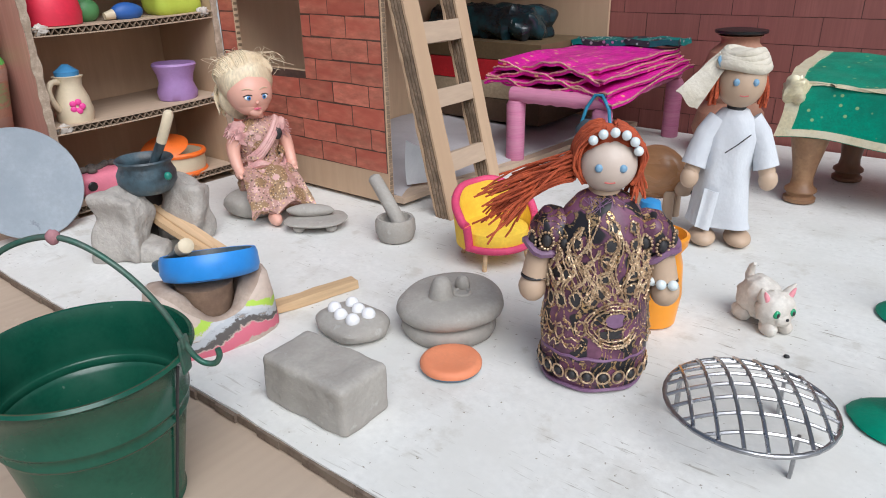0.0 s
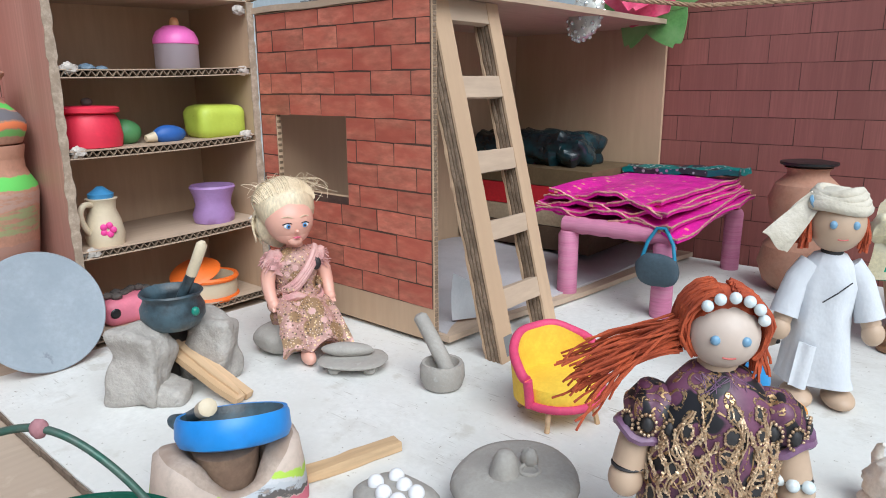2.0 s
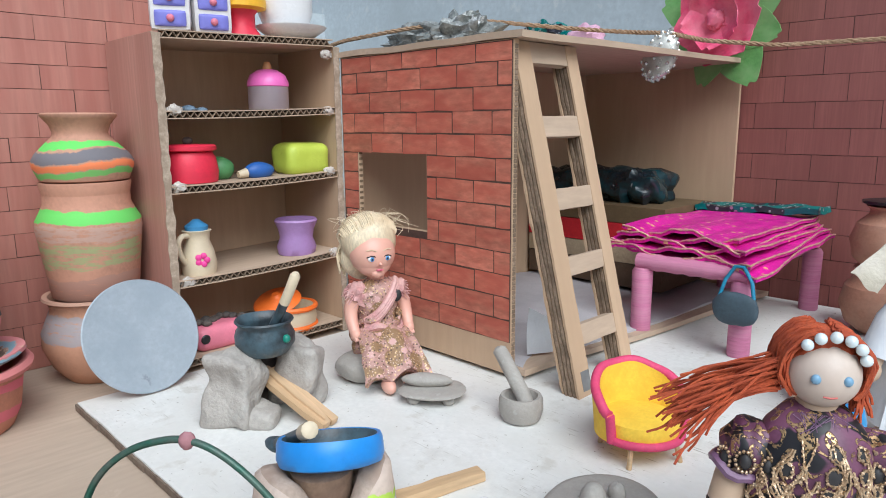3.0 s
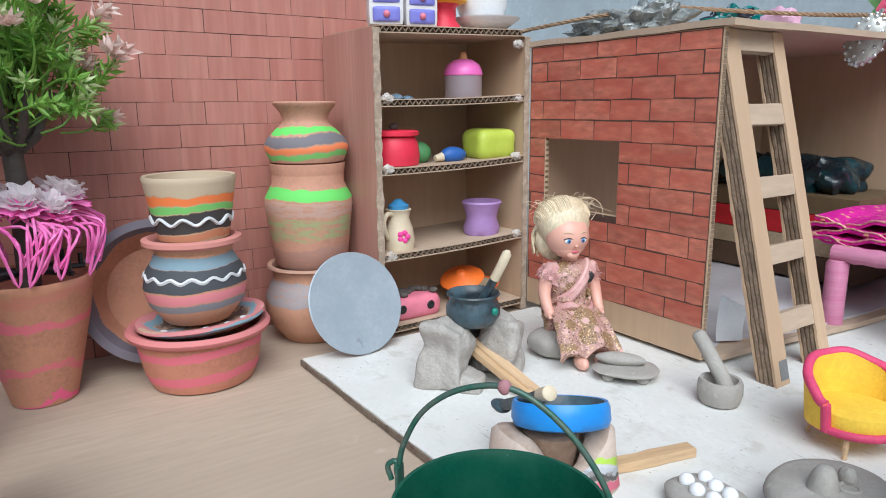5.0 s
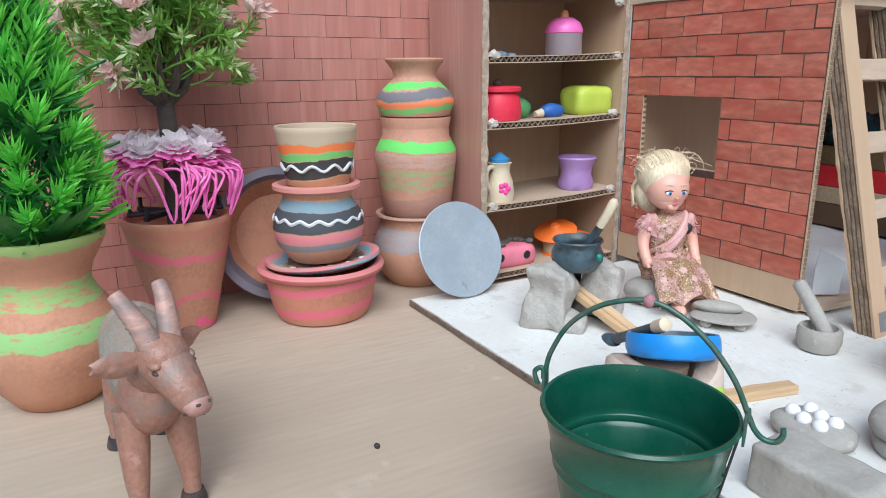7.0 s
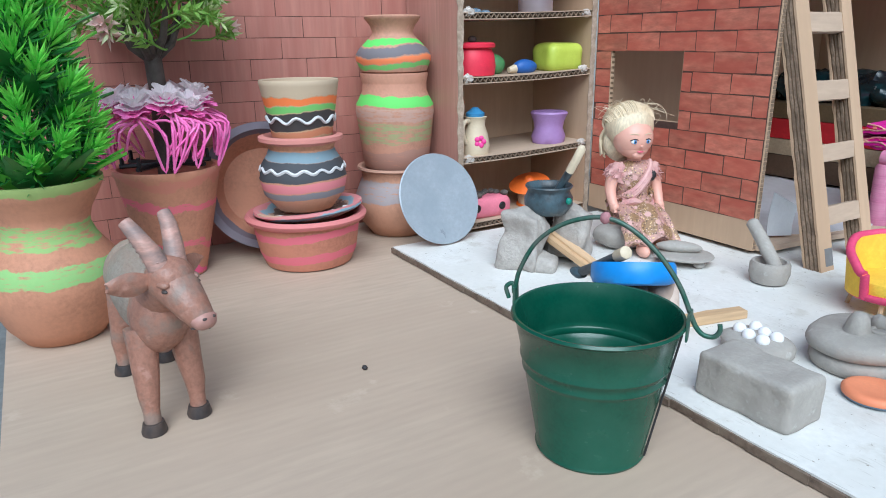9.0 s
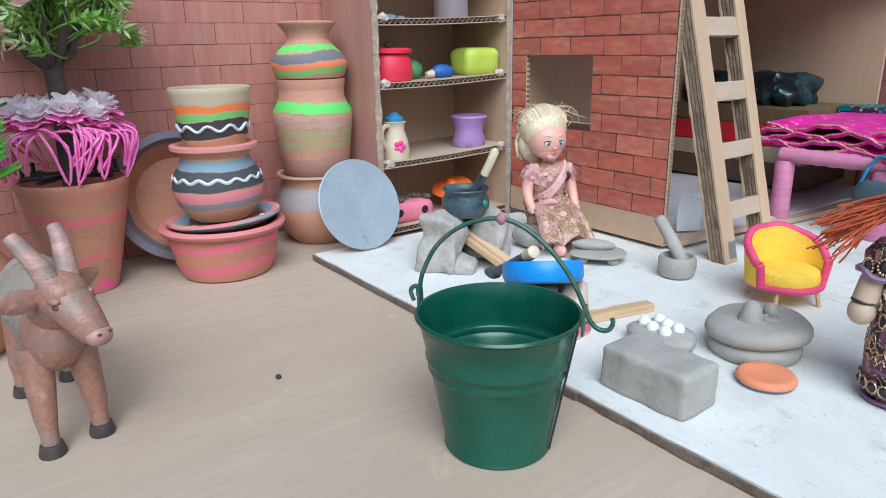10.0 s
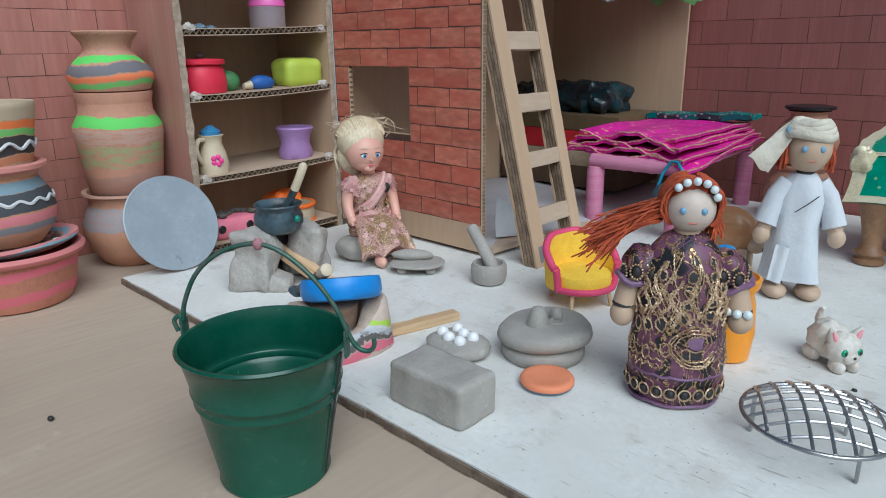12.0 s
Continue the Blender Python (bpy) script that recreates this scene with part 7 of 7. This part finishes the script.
for k in range(6):
    part("petal", petal(3.8, 2.3, 1.7, 60 * k + 15, 0.1), [PETAL], flower)
for k in range(5):
    part("petal", petal(2.5, 1.7, 2.6, 72 * k + 40, -0.5), [PETAL], flower)
part("flower_heart", Geo().blob((0, -1.2, 0), (0.8, 0.8, 0.8), 0.4, 3, 1), [PETAL], flower)
for rz, R, W in ((65, 5.6, 2.0), (105, 5.2, 1.9), (150, 6.2, 2.2), (195, 5.6, 1.6), (250, 5.4, 2.0), (290, 5.8, 2.0), (20, 5.0, 1.8), (335, 5.2, 1.8)):
    part("leaf", petal(R, W, 0.5, rz, 0.8), [GLEAF], flower)


# ---- things on the shelves ----
def lathed(name, at, profile, mats, label, category, mis=None, wob=0.03, seg=32, sx=1.0):
    return single(name, Geo().lathe(profile, seg, 0, None, wob, at[1], sx, 1.0, mis=mis), mats, at, 0, label, category)


def clay(name, c, rough=0.5):
    return mk(name, c, shade(c, 0.88), 0.7, 5.0, rough, 0.15, var=0.06)


RED_CLAY, LIME_CLAY, PURPLE_CLAY = clay("red_clay", (0.72, 0.03, 0.07)), clay("lime_clay", (0.50, 0.62, 0.06)), clay("lavender_clay", (0.37, 0.22, 0.47))
PINK_CLAY, MID_BLUE, GREEN_CLAY, ORANGE2 = clay("pink_clay", (0.70, 0.20, 0.28)), clay("mid_blue_clay", (0.03, 0.12, 0.42)), clay("leaf_green_clay", (0.10, 0.30, 0.11)), clay("bright_orange_clay", (0.86, 0.17, 0.02))
# upper shelf: baby bottle and a crumb of grey clay
bottle = empty("baby_bottle", (-17.9, -6.6, 16.88), 0, "toy baby bottle with a pink cap and clear body", "bottle")
CLEAR = bpy.data.materials.new("frosted_plastic")
CLEAR.use_nodes = True
cb = CLEAR.node_tree.nodes["Principled BSDF"]
cb.inputs["Base Color"].default_value, cb.inputs["Roughness"].default_value, cb.inputs["Transmission Weight"].default_value = (0.86, 0.78, 0.84, 1), 0.3, 0.75
part("body", Geo().lathe([(1.35, 0), (1.45, 0.1), (1.45, 1.75), (1.35, 1.8), (1.3, 0.2), (0.3, 0.15)], 32), [CLEAR], bottle, "clear frosted bottle body")
part("cap", Geo().lathe([(1.4, 1.72), (1.5, 1.8), (1.48, 2.1), (1.25, 2.6), (0.7, 2.95), (0.4, 3.0)], 32), [clay("pink_plastic", (0.80, 0.16, 0.50), 0.35)], bottle, "shiny pink cap")
part("teat", Geo().lathe([(0.35, 2.95), (0.3, 3.3), (0.2, 3.5), (0.05, 3.55)], 14), [clay("amber_rubber", (0.72, 0.36, 0.16))], bottle)
for x, y, s in ((-17.5, -12.9, 0.5), (-17.3, -12.1, 0.38), (-17.9, -11.9, 0.3)):
    single("clay_crumb", Geo().blob((0, 0, s * 0.5), (s * 1.3, s, s * 0.55), 0.25, 2, y), [DUSTY_BLUE], (x, y, 16.72), 0, "crumb of blue-grey clay on the shelf", "crumb", "clay crumbs")
# middle shelf: clay pots
rp = empty("red_clay_pot", (-17.6, -13.1, 12.05), 0, "red clay pot with a flat lid", "pot")
part("body", Geo().lathe([(1.4, 0), (1.75, 0.1), (1.85, 0.8), (1.75, 1.7), (1.55, 2.1), (1.0, 2.15)], 32, wob=0.06), [RED_CLAY], rp)
part("lid", Geo().lathe([(1.6, 2.15), (1.85, 2.25), (1.85, 2.5), (1.7, 2.6), (0.4, 2.65)], 32, wob=0.05), [RED_CLAY], rp)
part("knob", Geo().blob((0, 0, 2.85), (0.35, 0.35, 0.28)), [SOOT], rp)
single("green_clay_ball", Geo().blob((0, 0, 0.85), (0.95, 0.95, 0.85), 0.08, 1.5), [GREEN_CLAY], (-18.2, -10.6, 12.05), 0, "mottled green clay gourd on the shelf", "gourd")
bb = empty("blue_clay_bottle", (-17.2, -8.4, 12.05), 0, "blue clay bottle with a white tip lying down", "bottle")
part("body", Geo().blob((0, 0.3, 0.62), (0.65, 1.15, 0.62), 0.06, 1.5), [MID_BLUE], bb)
part("tip", Geo().tube([(0, -0.7, 0.5), (0, -1.35, 0.4)], lambda s: 0.36 - 0.12 * s, 10), [CREAM], bb)
single("lime_clay_pot", Geo().rbox((0, 0, 1.25), (3.0, 3.7, 2.45), 0.75, 10, 0, None, 0.12, 0.8), [mk("lime_clay_stained", (0.50, 0.60, 0.08), (0.44, 0.54, 0.06), 0.6, 5, 0.5, 0.15, var=0.06, stain=((0.24, 0.28, 0.03), 0.9, 0.66))], (-17.5, -4.35, 12.1), 0, "lime green clay tub on the shelf", "tub")
# third shelf: jug and cup
jug = empty("clay_jug", (-17.0, -13.2, 5.8), 0, "cream clay jug with a blue lid and a pink flower", "jug")
part("body", Geo().lathe([(0.85, 0), (1.1, 0.1), (1.2, 0.8), (1.05, 1.7), (0.8, 2.4), (0.85, 2.9), (0.98, 3.1), (0.6, 3.15)], 28, wob=0.03), [CREAM], jug)
part("lid", Geo().lathe([(0.75, 3.1), (0.78, 3.4), (0.5, 3.6), (0.2, 3.85)], 20), [clay("sky_blue_clay", (0.06, 0.25, 0.50))], jug)
part("handle", Geo().tube(smooth_path([(0.2, -0.6, 2.75), (0.55, -1.3, 2.85), (0.6, -1.6, 2.3), (0.45, -1.35, 1.4), (0.25, -0.95, 0.9)], 4), 0.19, 8), [CREAM], jug)
for k in range(5):
    a = 2 * math.pi * k / 5
    part("painted_petal", Geo().blob((1.1, 0.25 + 0.3 * math.cos(a), 1.2 + 0.3 * math.sin(a)), (0.12, 0.22, 0.22), 0, 1, 0, 0, pose(0, 0, 0, 0, 0, -25), 10, 6), [clay("flower_pink", (0.80, 0.06, 0.32))], jug)
lathed("clay_cup", (-17.6, -5.0, 5.95), [(1.15, 0), (1.4, 0.15), (1.5, 0.7), (1.25, 1.4), (1.35, 2.0), (1.65, 2.7), (1.55, 2.85), (1.3, 2.6), (1.0, 1.4)], [PURPLE_CLAY], "lavender clay cup with a pinched waist", "cup")
# lowest shelf
pk = empty("pink_clay_dish", (-17.2, -12.0, 0.35), 0, "pink clay dish with black dots heaped with dark balls", "dish")
part("body", Geo().rbox((0, 0, 0.95), (2.4, 4.2, 1.85), 0.7, 8, 0, None, 0.08, 1), [PINK_CLAY], pk)
for y in (-1.55, 0.95):
    part("dot", Geo().blob((1.18, y, 1.05), (0.1, 0.35, 0.35), 0, 1, 0, 0, None, 12, 6), [BLACK_PLASTIC], pk)
for k in range(9):
    part("ball", Geo().blob((rb.uniform(-0.7, 0.7), -1.5 + 0.38 * k, 1.92 + rb.uniform(0, 0.15)), (0.34, 0.36, 0.24), 0.15, 2), [SOOT], pk)
cp = empty("clay_casserole", (-17.6, -5.8, 0.4), 0, "cream clay casserole with an orange rim and lid askew", "casserole")
part("body", Geo().lathe([(1.6, 0), (1.85, 0.1), (1.95, 0.8), (1.9, 1.6), (1.7, 1.7), (1.5, 0.8)], 32, wob=0.03), [CREAM], cp)
for z in (0.12, 1.6):
    part("rim", Geo().tube([(1.92 * math.cos(radians(a)), 1.92 * math.sin(radians(a)), z) for a in range(0, 360, 15)], 0.2, 7, 0, None, True), [ORANGE2], cp)
part("lid", Geo().lathe([(1.7, 0), (1.85, 0.12), (1.6, 0.35), (0.5, 0.55), (0.3, 0.8)], 28, M=pose(-0.2, -1.0, 2.0, 18, 10, 0)), [ORANGE2], cp)
# top of the shelf
LAV = clay("periwinkle_clay", (0.20, 0.20, 0.62))
for y, rz in ((-13.6, -24), (-10.9, -14)):
    dr = empty("toy_chest", (-17.6, y, 21.85), rz, "white toy chest with periwinkle drawers and pink knobs", "toy chest", "toy chests")
    part("body", Geo().rbox((0, 0, 1.6), (2.2, 2.5, 3.2), 0.3, 6), [clay("white_clay", (0.72, 0.70, 0.70))], dr)
    for z in (0.75, 2.0):
        d = part("drawer", Geo().rbox((1.08, 0, z), (0.28, 1.9, 1.0), 0.12, 5), [LAV], dr)
        part("knob", Geo().blob((1.28, 0, z), (0.2, 0.24, 0.24)), [PINK_CLAY], d)
    part("top", Geo().rbox((0, 0, 3.35), (2.4, 2.7, 0.5), 0.2, 5), [clay("candy_pink", (0.80, 0.22, 0.42))], dr)
st = empty("toy_stool", (-17.8, -8.5, 21.9), 0, "red toy pedestal with a yellow top", "toy stool")
part("pedestal", Geo().lathe([(1.35, 0), (1.3, 0.25), (0.95, 0.7), (0.95, 1.6), (1.2, 1.9)], 24), [RED_CLAY], st)
part("top", Geo().lathe([(1.3, 1.85), (1.75, 2.0), (1.75, 2.6), (1.4, 2.8)], 24), [clay("egg_yellow", (0.86, 0.48, 0.03))], st)
lathed("saucer", (-17.6, -4.6, 21.95), [(0.9, 0), (1.4, 0.1), (2.5, 0.85), (2.6, 1.0), (2.4, 1.0), (1.5, 0.45), (0.4, 0.4)], [WHITE_GLOSS], "glossy white china saucer on the shelf top", "saucer", wob=0.0, seg=48)
lathed("white_cup", (-17.8, -4.9, 22.42), [(1.0, 0), (1.55, 0.4), (1.95, 1.4), (2.0, 2.9), (1.85, 2.9), (1.7, 1.2), (0.4, 0.5)], [WHITE_GLOSS], "white china cup standing in a saucer", "cup", wob=0.0, seg=48)
# cotton glue blobs on shelf ends
COTTON = mk("glue_cotton", (0.55, 0.50, 0.45), (0.4, 0.36, 0.32), 1.2, 6, 0.9, 0.5)
for y, z in ((-14.6, 16.9), (-14.7, 12.0), (-2.9, 16.9), (-3.0, 12.4), (-14.6, 5.7), (-2.9, 21.0), (-2.8, 6.1)):
    part("glue_blob", Geo().blob((-15.75, y, z), (0.25, 0.5, 0.32), 0.5, 3, y), [COTTON], shelf, "dried glue with cotton fluff")

# ---- drawn bricks, last ----
rng = random.Random(5)
brick_wall(wall_w, lambda a, z, w: pose(-24.0 * CM, a * CM, z * CM, 90, 0, 90 + 0 * w), -47.2, -9.0, -0.5, 33.9, 4.5, 1.57, 0.042, BRICK_PAPER, rng, jit=0.03)
brick_wall(wall_n, lambda a, z, w: pose(a * CM, 31.0 * CM, z * CM, 90, 0, 0), 0.3, 61.9, -0.5, 35.9, 5.0, 2.25, 0.06, BRICK_WALL_R, rng, jit=0.03)


def window_skip(a0, a1, z):
    if z + 0.45 < WZ0 or z - 0.45 > WZ1:
        return None
    return [(a0, min(a1, WX0)), (max(a0, WX1), a1)]


brick_wall(front, lambda a, z, w: pose(a * CM, 0, z * CM, 90, w, 0), BX0 + 0.1, BX1 - 0.12, 2.4, BZ - 0.05, 3.4, 1.43, 0.085, BRICK_RED, rng, window_skip, jit=0.06)
